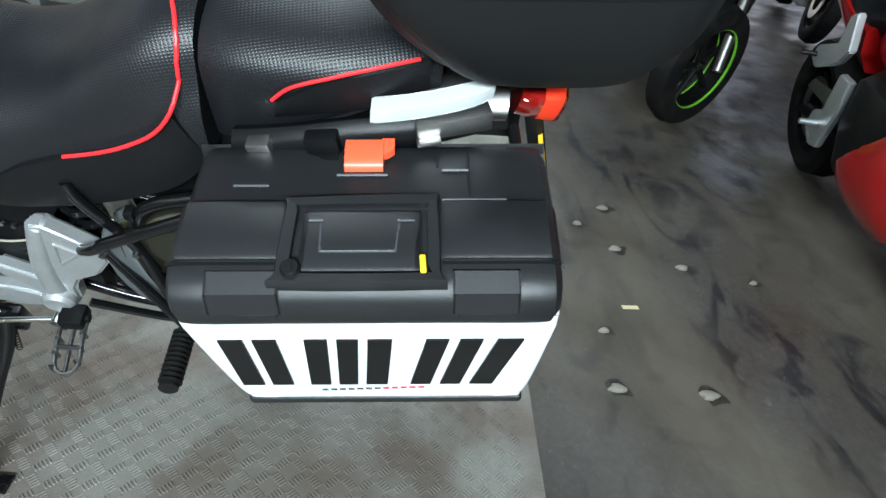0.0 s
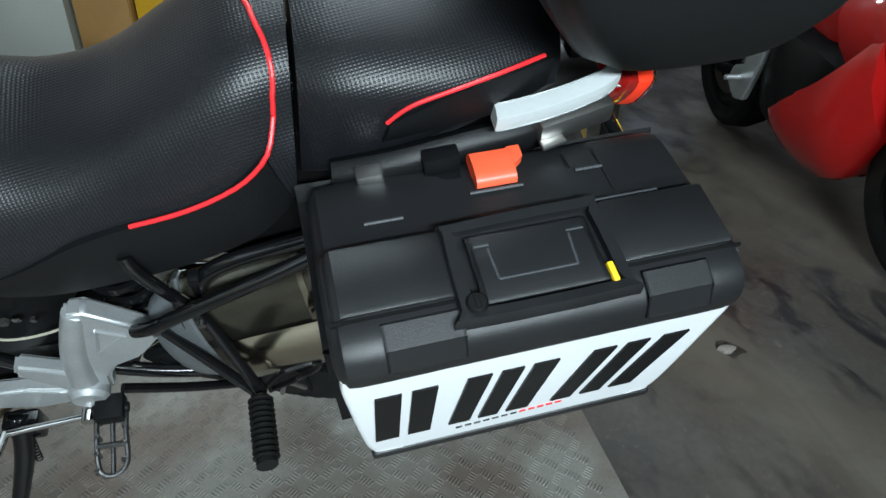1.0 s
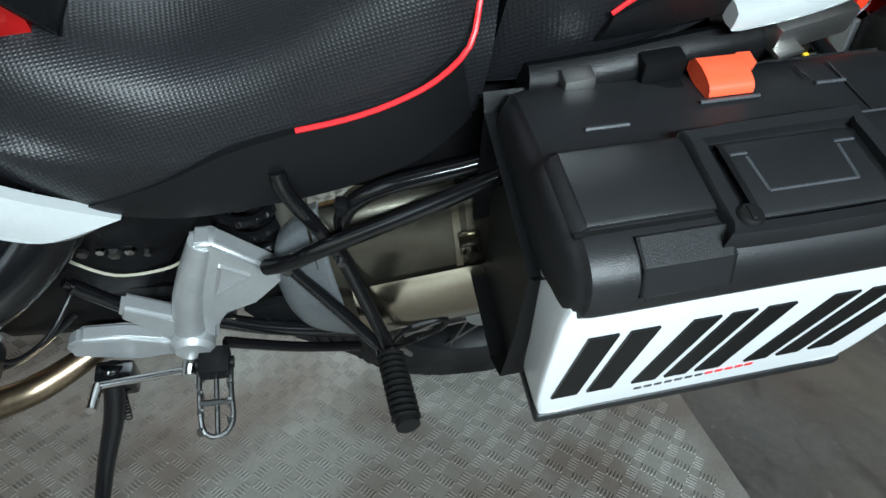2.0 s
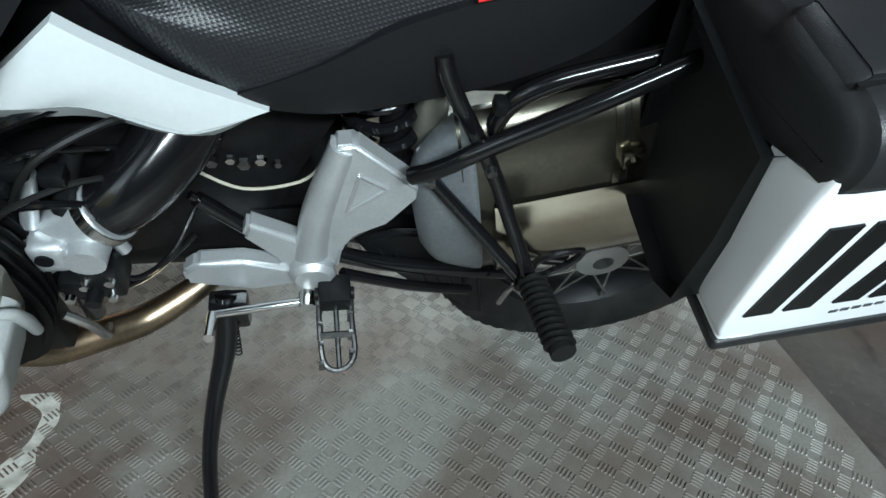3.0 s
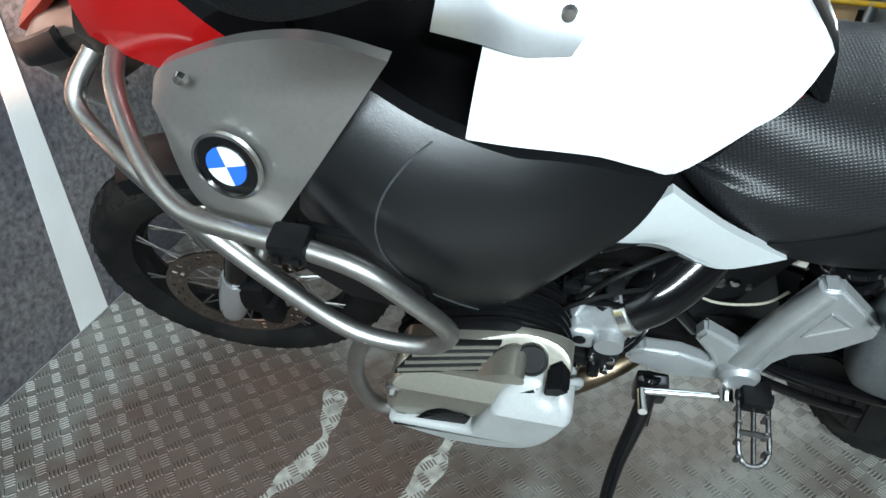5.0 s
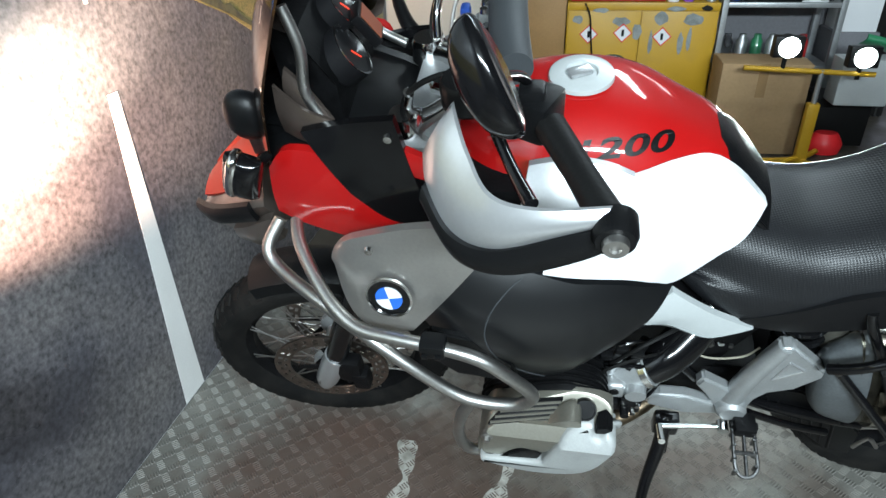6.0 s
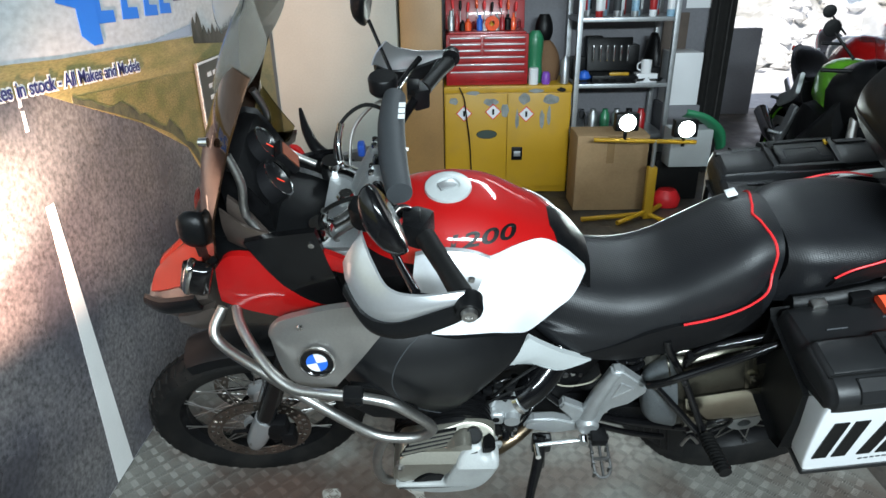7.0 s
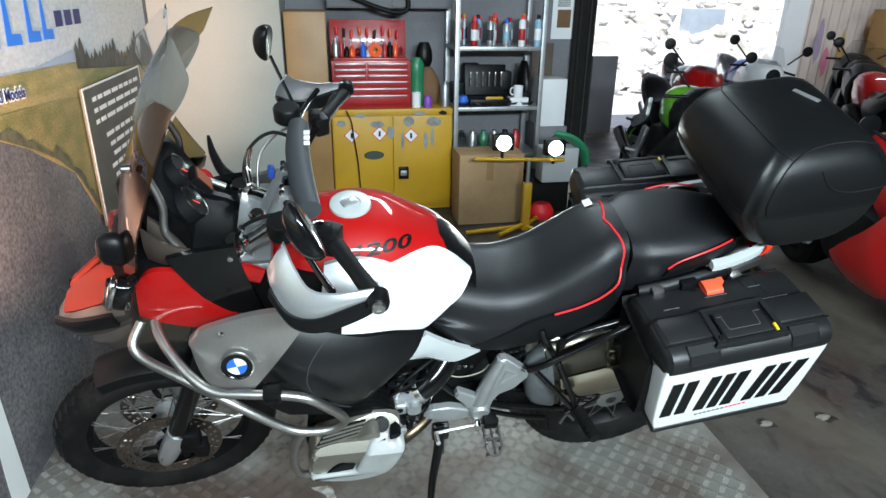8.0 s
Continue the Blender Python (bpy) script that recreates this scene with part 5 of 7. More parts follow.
both("clamp_bolt", lambda: lathe([(0, .008), (.006, .008), (.007, 0), (0, 0)], 12, "z", (.445, -.035, 1.305)), CHROME)
both("bridge_arm", lambda: tube([(.335, -.105, 1.195), (.37, -.085, 1.20), (.40, -.06, 1.205)], [.02, .016, .018], 4, 12), CHROME, "polished fork bridge arm")
bp("stem_nut", lathe([(0, .02), (.015, .02), (.018, .012), (.022, .010), (.022, 0), (0, 0)], 8, "z", (.375, 0, 1.19)), CHROME, "polished steering stem nut")
both("hose_end", lambda: tube([(.36, -.15, 1.29), (.35, -.13, 1.25), (.355, -.10, 1.22)], .008, 4, 10), CHROME)
both("cable_loop", lambda: tube([(.49, -.14, 1.31), (.42, -.16, 1.33), (.36, -.15, 1.29), (.34, -.12, 1.22), (.36, -.06, 1.15)], .0045, 6, 8), RUBBER)
both("cable_loop", lambda: tube([(.50, -.18, 1.32), (.44, -.2, 1.31), (.38, -.18, 1.25), (.37, -.12, 1.18)], .004, 6, 8), STEEL)
both("tank_bracket", lambda: panel([(.53, -.160, 1.172), (.58, -.160, 1.184), (.64, -.162, 1.180), (.684, -.166, 1.164)], [(.52, -.205, 1.115), (.57, -.214, 1.112), (.61, -.217, 1.104), (.652, -.212, 1.106)], .012, .006), SILVER, "silver tank trim panel", far=(-.08, 0, -.065))
both("trim_bolt", lambda: lathe([(0, -.006), (.006, -.005), (.007, .002), (0, .002)], 12, "y", (.645, -.200, 1.142)), STEEL, far=(-.08, 0, -.065))

# capacity figures laid onto the tank's shoulder
curve = bpy.data.curves.new("tank_figures", "FONT")
curve.body, curve.size, curve.shear, curve.resolution_u = "1200", .056, .2, 6
curve.space_character, curve.offset = 1.06, .0016
tmp = new("tank_figures_text", curve)
me = bpy.data.meshes.new_from_object(tmp.evaluated_get(bpy.context.evaluated_depsgraph_get()))
bpy.data.objects.remove(tmp)
up, inward = Vector((-.05, .62, .78)), Vector((0, .80, -.60))
for v in me.vertices:
    p = Vector((.588, -.134, 1.158)) + Vector((1.30, .25, .06)) * v.co.x + up * v.co.y * .76
    hit, normal = tank_skin.ray_cast(p - inward * .15, inward)[:2]
    v.co = (hit + normal * .0012) if hit else p
fig = new("capacity_number", me)
me.materials.clear(), me.materials.append(BLACK)
fig.parent = bike
fig["label"] = "dark capacity number on the tank"

# ---- luggage cases on the motorcycle ----
CASE = mat("textured_case_plastic", (0.011, 0.0115, 0.0125), 0.4, vary=0.25, scale=8, fine=900, bump=0.22, spec=0.4)
LEANED = pose(0, 0, 0, 21.2)
# gloss highlights of the case ridges painted in grey; also the small print
RIDGE = mat("gloss_line_and_print_grey", (0.05, 0.053, 0.058), 0.26, vary=0.15, scale=30, bump=0.05)


def pannier(name, m, marked, label):
    """Side case: u along it, v inwards, w up, from its lower front outer corner."""
    ob = thing(name, m, label, "pannier", "motorcycle luggage")
    bpn = lambda n, bm, mm, lab="", par=None: part(n, bm, mm, par or ob, lab)
    LEN = .458
    ends = ((0, .026), (.003, .014), (.010, .006), (.024, .0), (.12, 0), (LEN / 2, 0), (LEN - .12, 0), (LEN - .024, 0), (LEN - .010, .006), (LEN - .003, .014), (LEN, .026))
    bpn("inner_shell", loft([[(u, v, w) for v, w in ((.045, .03), (.05, .26), (.05, .26), (.235, .29), (.235, .29), (.215, .03), (.215, .03), (.13, .015))] for u in (.012, .02, .43, .438)], 2, 2), CASE)
    # lid: a deep rounded shoulder over the white face, a flat crown and a field falling away behind it
    crown = ((.0, .280), (-.0105, .284), (-.016, .300), (-.015, .325), (-.003, .343), (.022, .352), (.075, .353), (.116, .352), (.122, .342), (.205, .333), (.232, .318), (.240, .285), (.240, .262), (.240, .262), (.10, .255))
    def drawn_in(v, w, d):
        return v + d * (1.0 if v < .03 else -.8 if v > .2 else 0), w - d * (1.0 if w > .31 else 0)
    bpn("lid_top", loft([[(u, *drawn_in(v, w, d)) for v, w in crown] for u, d in ends], 3, 3), CASE, "black textured lid of the case")
    white = loft([[(u + (.23 - u) * k, v, w) for u, w in ((.03, .288), (.004, .288), (.006, .20), (.012, .11), (.018, .05), (.026, .028), (.044, .021), (.23, .019), (.42, .021), (.437, .03), (.444, .055), (.449, .11), (.454, .20), (.456, .288), (.43, .288), (.23, .288))] for k, v in ((.05, -.008), (.012, -.0075), (0, .0), (0, .03), (0, .058))], 2, 3)
    bpn("lid_face", white, WHITE, "white painted outer face of the case")
    bpn("lower_rim", box((.022, -.0125, .001), (.442, .07, .021), .007, 3), CASE)
    bpn("rear_strip", rod((LEN - .003, .03, .335), (LEN - .006, .225, .31), .004, 8), RIDGE)
    for u in (.075, .17, .30, .385):
        bpn("foot", box((u, .0, -.003), (u + .012, .024, .007), .003), RUBBER)
    # raised bands across the crown with a seam before them
    for u0, u1 in ((.006, .132), (.318, LEN - .006)):
        band = loft([[(u, v, w - k) for v, w in ((.034, .345), (.034, .3575), (.038, .3595), (.110, .3592), (.114, .357), (.114, .345))] for u, k in (((u0, .020), (u0 + .003, .010), (u0 + .012, .0015), (u0 + .022, 0), (u1 - .004, 0), (u1, .008)) if u0 < .1 else ((u0, .008), (u0 + .004, 0), (u1 - .022, 0), (u1 - .012, .0015), (u1 - .003, .010), (u1, .020)))], 2, 1)
        bpn("lid_band", band, CASE, "raised band across the lid")
        bpn("seam", box((u0, .0285, .3495), (u1, .032, .3538), 0), RUBBER)
    # flat fields let into the shoulder
    for u0, u1 in ((.056, .132), (.332, .402)):
        pad = loft([[(u, v, w) for v, w in ((-.0155, .320), (-.0185, .322), (-.0065, .3475), (.018, .3562), (.022, .353), (.0, .335))] for u in (u0, u0 + .003, u1 - .003, u1)], 2, 1)
        bpn("corner_pad", pad, CASE, "raised corner field")
        bpn("pad_lip", box((u0 + .004, -.0178, .309), (u1 - .002, -.0145, .3205), .0015, 1), CASE)
    # carrying handle in its frame
    rim_ = [(.138, .0), (.132, .012), (.135, .105), (.146, .116), (.300, .120), (.313, .110), (.316, .012), (.308, .0)]
    inner = [(.150, .012), (.147, .022), (.149, .098), (.155, .104), (.292, .106), (.300, .100), (.302, .022), (.296, .012)]
    fr = grid_mesh([[(*p, h) for p in spline(ring, 3, True)] for ring, h in ((rim_, .345), (rim_, .361), ([(a + (.225 - a) * .02, b + (.06 - b) * .03) for a, b in rim_], .3645), (inner, .3635), (inner, .350))], True)
    frame_ = bpn("handle_frame", fr, CASE, "raised handle frame")
    bpn("handle", loft([[(u, v, w) for v, w in ((.016, .352), (.016, .3605), (.020, .3625), (.092, .3625), (.097, .360), (.097, .352))] for u in (.163, .166, .284, .287)], 2, 1), CASE, "black folded carrying handle", frame_)
    bpn("grip_field", join(rod((.180, .040, .3625), (.265, .040, .3625), .0016, 6), rod((.180, .040, .3625), (.178, .078, .3625), .0016, 6), rod((.265, .040, .3625), (.268, .078, .3625), .0016, 6), rod((.164, .082, .3625), (.18, .082, .3625), .0016, 6), rod((.266, .082, .3625), (.286, .082, .3625), .0016, 6)), RIDGE, "", frame_)
    bpn("lock", join(lathe([(0, .004), (.009, .004), (.0115, .001), (.0125, -.01), (0, -.01)], 20, "z", (.150, .018, .364)), box((.1475, .0115, .368), (.1525, .0245, .3695), .0005, 1)), RUBBER, "", frame_)
    bpn("key_tab", turned(box((-.0035, -.011, -.003), (.0035, .011, .004), .002), pose(.296, .022, .363, 8, 0, 4)), mat("yellow_tab", (0.8, 0.5, 0.02), 0.4, vary=0.05), "yellow lock tab", frame_)
    # ridges of the stepped fields behind, gloss highlights put into their grey
    for u0, v0, u1, v1, w in ((.056, .1175, .130, .1175, .3475), (.138, .122, .306, .126, .3500), (.318, .1225, .396, .1225, .3480), (.060, .150, .104, .150, .3415), (.186, .168, .250, .168, .3395), (.318, .176, .352, .176, .3390)):
        bpn("ridge", rod((u0, v0, w), (u1, v1, w), .0021, 6), RIDGE)
    for u, v0, v1 in ((.056, .119, .150), (.352, .126, .205), (.312, .178, .205)):
        bpn("ridge", rod((u, v0, .3425), (u, v1, .3365), .0013, 6), CASE)
    lev = loft([[(u, v, w) for v, w in ((.176, .336), (.174, .347), (.186, .353), (.214, .354), (.218, .336))] for u in (.196, .200, .240, .244)], 2, 2)
    bpn("latch", lev, TAG, "orange-red release latch")
    bpn("latch_wing", loft([[(u, v, w) for v, w in ((.192 + k, .340), (.192 + k, .352), (.217, .353), (.217, .340))] for u, k in ((.242, 0), (.250, .002), (.258, .009))], 2, 1), TAG, "orange-red release latch")
    if marked:
        # three bold slanted marks across the white face
        for u0, u1, lean in ((.030, .061, .006), (.073, .103, .006), (.128, .157, .016), (.169, .196, .016), (.208, .239, .016), (.272, .301, .026), (.315, .344, .026), (.358, .391, .030)):
            bpn("face_mark", plate([(u0, .078), (u1, .078), (u1 + lean, .232), (u0 + lean, .232)], -.0105, -.0075, 0), BLACK, "bold black slanted bar")
        for k in range(12):
            bpn("small_print", box((.140 + .013 * k, -.0092, .050 + .0008 * k), (.149 + .013 * k, -.0078, .055 + .0008 * k), 0), PIPING if k > 6 else RIDGE)
    return ob


pannier("pannier", LEANED @ pose(1.386, -.394, .668, 0, -6.5, 2.5), True, "black pannier with a white face and bold black marks")
pannier("pannier", LEANED @ Matrix.Diagonal((1, -1, 1, 1)) @ pose(1.386, -.394, .668, 0, -6.5, 2.5), False, "black pannier with a white face on the far side")

tc = thing("top_case", LEANED @ pose(1.715, 0, 1.168, 0, -7.5, 0), "large rounded black plastic top case on the rear rack", "top case", "motorcycle luggage")
def slab_ring(z, x0, x1, w, r):
    out = []
    for sx, sy in ((1, 1), (-1, 1), (-1, -1), (1, -1)):
        cx, cy = (x1 - r if sx > 0 else x0 + r), sy * (w - r)
        a0 = {(1, 1): 0, (-1, 1): 90, (-1, -1): 180, (1, -1): 270}[(sx, sy)]
        for a in (8, 45, 82):
            out.append((cx + r * math.cos(radians(a0 + a)), cy + r * math.sin(radians(a0 + a)), z))
    return out


TOPCASE = mat("matt_case_plastic", (0.006, 0.0068, 0.0072), 0.5, vary=0.2, scale=6, fine=900, bump=0.3, spec=0.32)
part("base", loft([slab_ring(-.034, -.01, .12, .09, .05), slab_ring(-.026, -.048, .15, .145, .065), slab_ring(.002, -.082, .175, .180, .075), slab_ring(.055, -.120, .198, .202, .078), slab_ring(.10, -.148, .207, .210, .078), slab_ring(.139, -.166, .212, .213, .078)], 3, 4), TOPCASE, tc, "black base shell of the case")
LIDS = [slab_ring(.143, -.166, .212, .213, .078), slab_ring(.19, -.164, .211, .213, .076), slab_ring(.235, -.148, .197, .203, .074), slab_ring(.270, -.124, .172, .184, .070), slab_ring(.293, -.092, .138, .154, .062), slab_ring(.303, -.05, .09, .105, .05), slab_ring(.306, -.015, .04, .04, .02)]
lid_body = loft(LIDS, 4, 4)
lid_skin = BVHTree.FromBMesh(lid_body)
part("lid", lid_body, mat("smooth_case_lid", (0.005, 0.0055, 0.006), 0.36, vary=0.12, scale=5, fine=600, bump=0.25, spec=0.28), tc, "smooth domed black lid")
part("seam", loft([slab_ring(.136, -.1672, .2132, .2142, .078), slab_ring(.146, -.1672, .2132, .2142, .078)], 1, 4), RUBBER, tc, "dark seam round the case")
for s in (-1, 1):
    part("lid_line", tube(laid(lid_skin, [(-.115, s * .23, .150), (-.122, s * .23, .19), (-.105, s * .22, .25), (-.07, s * .19, .29), (.0, s * .165, .32), (.08, s * .16, .32), (.165, s * .165, .30)], .0006), .0024, 1, 6), RUBBER, tc)
    part("lid_line", tube(laid(lid_skin, [(.0, s * .21, .262), (.02, s * .23, .225), (.06, s * .24, .200), (.13, s * .24, .192), (.20, s * .20, .192)], .0006), .0024, 1, 6), RUBBER, tc)
part("lid_line", tube(laid(lid_skin, [(-.07, -.19, .30), (-.10, -.12, .31), (-.105, 0, .32), (-.10, .12, .31), (-.07, .19, .30)], .0006), .0018, 1, 6), RUBBER, tc)
part("maker_mark", turned(box((-.036, -.007, -.001), (.036, .007, .002), .001), pose(.085, .04, .3050, 0, 0, -66)), SILVER, tc, "small silver mark")
part("carrier", join(box((-.06, -.09, -.055), (.12, .09, -.03), .008), rod((-.08, -.06, -.04), (-.08, -.06, -.08), .012), rod((-.08, .06, -.04), (-.08, .06, -.08), .012)), BLACK, tc, "black rear carrier plate")

# ---- printed banner on the west wall: flat printed shapes, layer on layer ----
def printed(name, outline, lift, m, parent, label=""):
    bm = bmesh.new()
    f = bm.faces.new([bm.verts.new((-0.53 + lift, y, z)) for y, z in outline])
    ex = bmesh.ops.extrude_face_region(bm, geom=[f])
    for v in ex["geom"]:
        if isinstance(v, bmesh.types.BMVert):
            v.co.x -= 0.0012
    bmesh.ops.recalc_face_normals(bm, faces=bm.faces)
    return part(name, bm, m, parent, label, False)


def print_mat(name, a, b, scale, fine, stretch=(1, 1, 1), rough=0.42, grain=0.25):
    m = mat(name, a, rough, vary=grain, scale=scale, fine=fine, bump=0.0, other=b, mix=(0.38, 0.62))
    n, l = m.node_tree.nodes, m.node_tree.links
    mp = n.new("ShaderNodeMapping")
    mp.inputs["Scale"].default_value = stretch
    tcn = next(k for k in n if k.type == "TEX_COORD")
    l.new(tcn.outputs["Object"], mp.inputs["Vector"])
    for k in [k for k in n if k.type == "TEX_NOISE"]:
        l.new(mp.outputs["Vector"], k.inputs["Vector"])
    return m


SKYP = print_mat("printed_pale_sky", (0.62, 0.62, 0.6), (0.5, 0.54, 0.58), 1.2, 30, (1, 1, 2))
ROADP = print_mat("printed_asphalt", (0.17, 0.16, 0.165), (0.10, 0.098, 0.115), 2.0, 75, (1, 1, 1), 0.26, 0.6)
FIELDP = print_mat("printed_dry_grass", (0.40, 0.30, 0.12), (0.25, 0.23, 0.08), 3.0, 60, (1, 1, 5), 0.42, 0.4)
VERGEP = print_mat("printed_green_verge", (0.20, 0.19, 0.06), (0.33, 0.26, 0.10), 9.0, 90, (1, 1, 2), 0.42, 0.5)
TREEP = print_mat("printed_dark_trees", (0.05, 0.055, 0.05), (0.02, 0.025, 0.02), 9.0, 80, (1, 2, 1))
INKW, INKN, INKB = mat("white_print", (0.75, 0.75, 0.74), 0.45, vary=0.06, bump=0), mat("navy_print", (0.02, 0.025, 0.13), 0.45, vary=0.1, bump=0), mat("bright_blue_print", (0.02, 0.19, 0.72), 0.45, vary=0.05, bump=0)
EDGE = mat("dark_print_edge", (0.12, 0.115, 0.06), 0.5, vary=0.4, scale=30, bump=0, other=(0.07, 0.065, 0.045))
banner = part("banner", box((-0.53, -3.0, 0.0), (-0.5265, 2.5, 2.4), 0), SKYP, None, "large printed banner of a country road under a pale sky", False, "banner")
printed("printed_road", [(-3.0, .004), (2.45, .004), (2.0, .28), (1.5, .50), (1.14, .64), (.94, .90), (.57, 1.09), (.15, 1.24), (.02, 1.285), (-.06, 1.295), (-.24, 1.28), (-.42, 1.25), (-.8, 1.14), (-1.5, .9), (-3.0, .4)], .0050, ROADP, banner, "grey asphalt road")
printed("printed_field", [(2.5, .3), (2.5, 1.27), (2.0, 1.29), (1.2, 1.315), (.6, 1.335), (.15, 1.35), (.0, 1.36), (-.2, 1.372), (-.4, 1.36), (-.8, 1.32), (-1.6, 1.25), (-3.0, 1.2), (-3.0, .4), (-1.5, .88), (-.8, 1.12), (-.42, 1.24), (-.24, 1.27), (-.06, 1.285), (.02, 1.275), (.15, 1.225), (.57, 1.07), (.94, .88), (1.14, .62), (1.5, .48), (2.0, .27)], .0064, FIELDP, banner, "golden dry grass field")
printed("printed_verge", [(2.5, .25), (2.5, .95), (1.9, 1.08), (1.3, 1.16), (.8, 1.2), (.4, 1.22), (.2, 1.235), (.57, 1.10), (.94, .92), (1.14, .66), (1.5, .52), (2.0, .3)], .0078, VERGEP, banner, "green roadside verge")
rng = random.Random(4)
edge, base = [], [(.16, 1.232), (.4, 1.15), (.6, 1.075), (.8, .985), (.96, .88), (1.06, .76), (1.16, .64), (1.5, .495), (2.0, .29), (2.4, .1)]
for (a, b), (c, d) in zip(base, base[1:]):
    for k in range(5):
        t = k / 5
        edge.append((a + (c - a) * t, b + (d - b) * t + rng.uniform(.0, .03) * (1 + a)))
printed("printed_verge_edge", edge + [(y, z - .012) for y, z in base[::-1]], .0092, EDGE, banner, "dark ragged edge of the verge")
tops = [(1.2, 1.305)]
y = 1.21
while y < 2.45:
    h = 1.33 + .05 * math.sin(y * 9) * math.sin(y * 4) + rng.uniform(0, .05)
    tops += [(y, h - .03), (y + .02, h), (y + .045, h - .035)]
    y += .06
printed("printed_tree_line", tops + [(2.5, 1.25), (2.5, 1.18), (1.9, 1.22), (1.2, 1.285)], .0092, TREEP, banner, "dark row of trees")
printed("printed_far_hill", [(.75, 1.33), (.95, 1.345), (1.2, 1.365), (1.2, 1.32)], .0058, mat("printed_blue_hill", (0.33, 0.4, 0.5), 0.5, vary=0.1, bump=0), banner)
printed("printed_road_line", [(-.125, .006), (-.015, .006), (-.052, .98), (-.09, .98)], .0064, INKW, banner, "white painted road line")
for a, b in ((1.19, 1.245), (1.255, 1.275)):
    printed("printed_dash", [(-.083, a), (-.069, a), (-.067, b), (-.079, b)], .0064, INKW, banner)


def words(text, y, z, size, lift, m, rise=0.0, swell=0.0, bold=0.0):
    """Raised print of the given words on the banner, from y onwards; bold widens the strokes."""
    c = bpy.data.curves.new("words", "FONT")
    c.body, c.size, c.extrude, c.offset = text, size, 0.0004, bold
    t = new("words_text", c)
    me = bpy.data.meshes.new_from_object(t.evaluated_get(bpy.context.evaluated_depsgraph_get()))
    bpy.data.objects.remove(t)
    me.materials.clear()
    me.materials.append(m)
    ob = new("slogan_line", me)
    ob.parent = banner
    ob.matrix_world = Matrix.Translation((-0.53 + lift, y, z)) @ Matrix(((0, 0, 1, 0), (1, 0, 0, 0), (0, 1, 0, 0), (0, 0, 0, 1))) @ pose(0, 0, 0, 0, 0, rise)
    tagged(ob, "printed words on the banner")
    return ob


for bold, lift, m in ((.006, .0100, INKW), (.0012, .0112, INKN)):
    words("bikes in stock - All Makes and Models", -.215, 1.288, .0555, lift, m, -2.6, 0, bold if bold > .005 else 0.0008)
for bold, lift, m in ((.009, .0100, INKW), (.004, .0112, INKB)):
    words("250", -.425, 1.262, .104, lift, m, -1.0, 0, bold)
# the company mark above: plain blue and navy shapes
for y0, w in ((.40, .15), (.60, .13), (.78, .12), (.92, .11)):
    printed("mark_block", [(y0 - .01, 1.428), (y0 + w * .9, 1.424), (y0 + w * .9, 1.462), (y0 + w * .35, 1.465), (y0 + w * .38, 1.63), (y0 + .03, 1.64)], .0064, INKB, banner, "plain blue mark")
printed("mark_stem", [(.30, 1.40), (.36, 1.365), (.42, 1.365), (.42, 1.60), (.25, 1.62), (.20, 1.50), (.30, 1.48)], .0076, INKB, banner, "plain blue mark")
for k in range(3):
    printed("mark_block", [(1.06 + .11 * k, 1.468), (1.14 + .11 * k, 1.468), (1.145 + .11 * k, 1.53), (1.065 + .11 * k, 1.53)], .0064, INKN, banner, "plain navy mark")

# grey notice board with white lines of print
BOARD = mat("dark_grey_notice", (0.075, 0.078, 0.07), 0.5, vary=0.15, scale=4, bump=0.05)
notice = part("notice_board", box((-0.517, 1.14, .56), (-0.503, 2.10, 1.205), .004), BOARD, None, "dark grey notice board with white lines of print", False, "notice board")
for a, b in (((-0.5035, 1.14, .56), (-0.5025, 1.152, 1.205)), ((-0.5035, 2.088, .56), (-0.5025, 2.10, 1.205)), ((-0.5035, 1.152, 1.195), (-0.5025, 2.088, 1.205)), ((-0.5035, 1.152, .56), (-0.5025, 2.088, .57))):
    part("notice_border", box(a, b, 0), INKW, notice, "", False)
for k in range(9):
    y0, w = (1.25, .74) if k < 3 else (1.36 + .03 * (k % 3), .55 - .07 * (k % 2))
    z = 1.13 - .052 * k - (.03 if k > 2 else 0)
    yy = y0
    while yy < y0 + w:
        l = rng.uniform(.05, .13)
        part("print_bar", box((-0.5035, yy, z), (-0.5025, yy + l, z + .02), 0), INKW, notice, "", False)
        yy += l + .022

# ---- back of the workshop ----
DRED = mat("red_toolbox_enamel", (0.36, 0.012, 0.014), 0.32, vary=0.25, scale=7, bump=0.05, coat=0.4)
GALV = mat("galvanised_shelf_steel", (0.45, 0.47, 0.48), 0.4, 0.8, vary=0.2, scale=12, bump=0.1)
CARD = mat("brown_cardboard", (0.36, 0.235, 0.12), 0.8, vary=0.12, scale=5, fine=60, bump=0.15)
SMEAR = mat("grey_paint_smears", (0.25, 0.27, 0.26), 0.6, vary=0.3, scale=20, bump=0.1)
PURPLE = mat("purple_plastic", (0.2, 0.06, 0.42), 0.4, vary=0.1)
GREEN = mat("green_paint", (0.16, 0.5, 0.03), 0.3, vary=0.06, coat=0.8, bump=0.02)
DGREEN = mat("dark_green_plastic", (0.02, 0.18, 0.08), 0.35, vary=0.1, coat=0.4, bump=0.02)
BROWN = mat("brown_cloth_bag", (0.16, 0.085, 0.04), 0.8, vary=0.2, bump=0.3)
NIGHT = mat("black_curtain", (0.02, 0.019, 0.018), 0.85, vary=0.25, scale=12, bump=0.2)


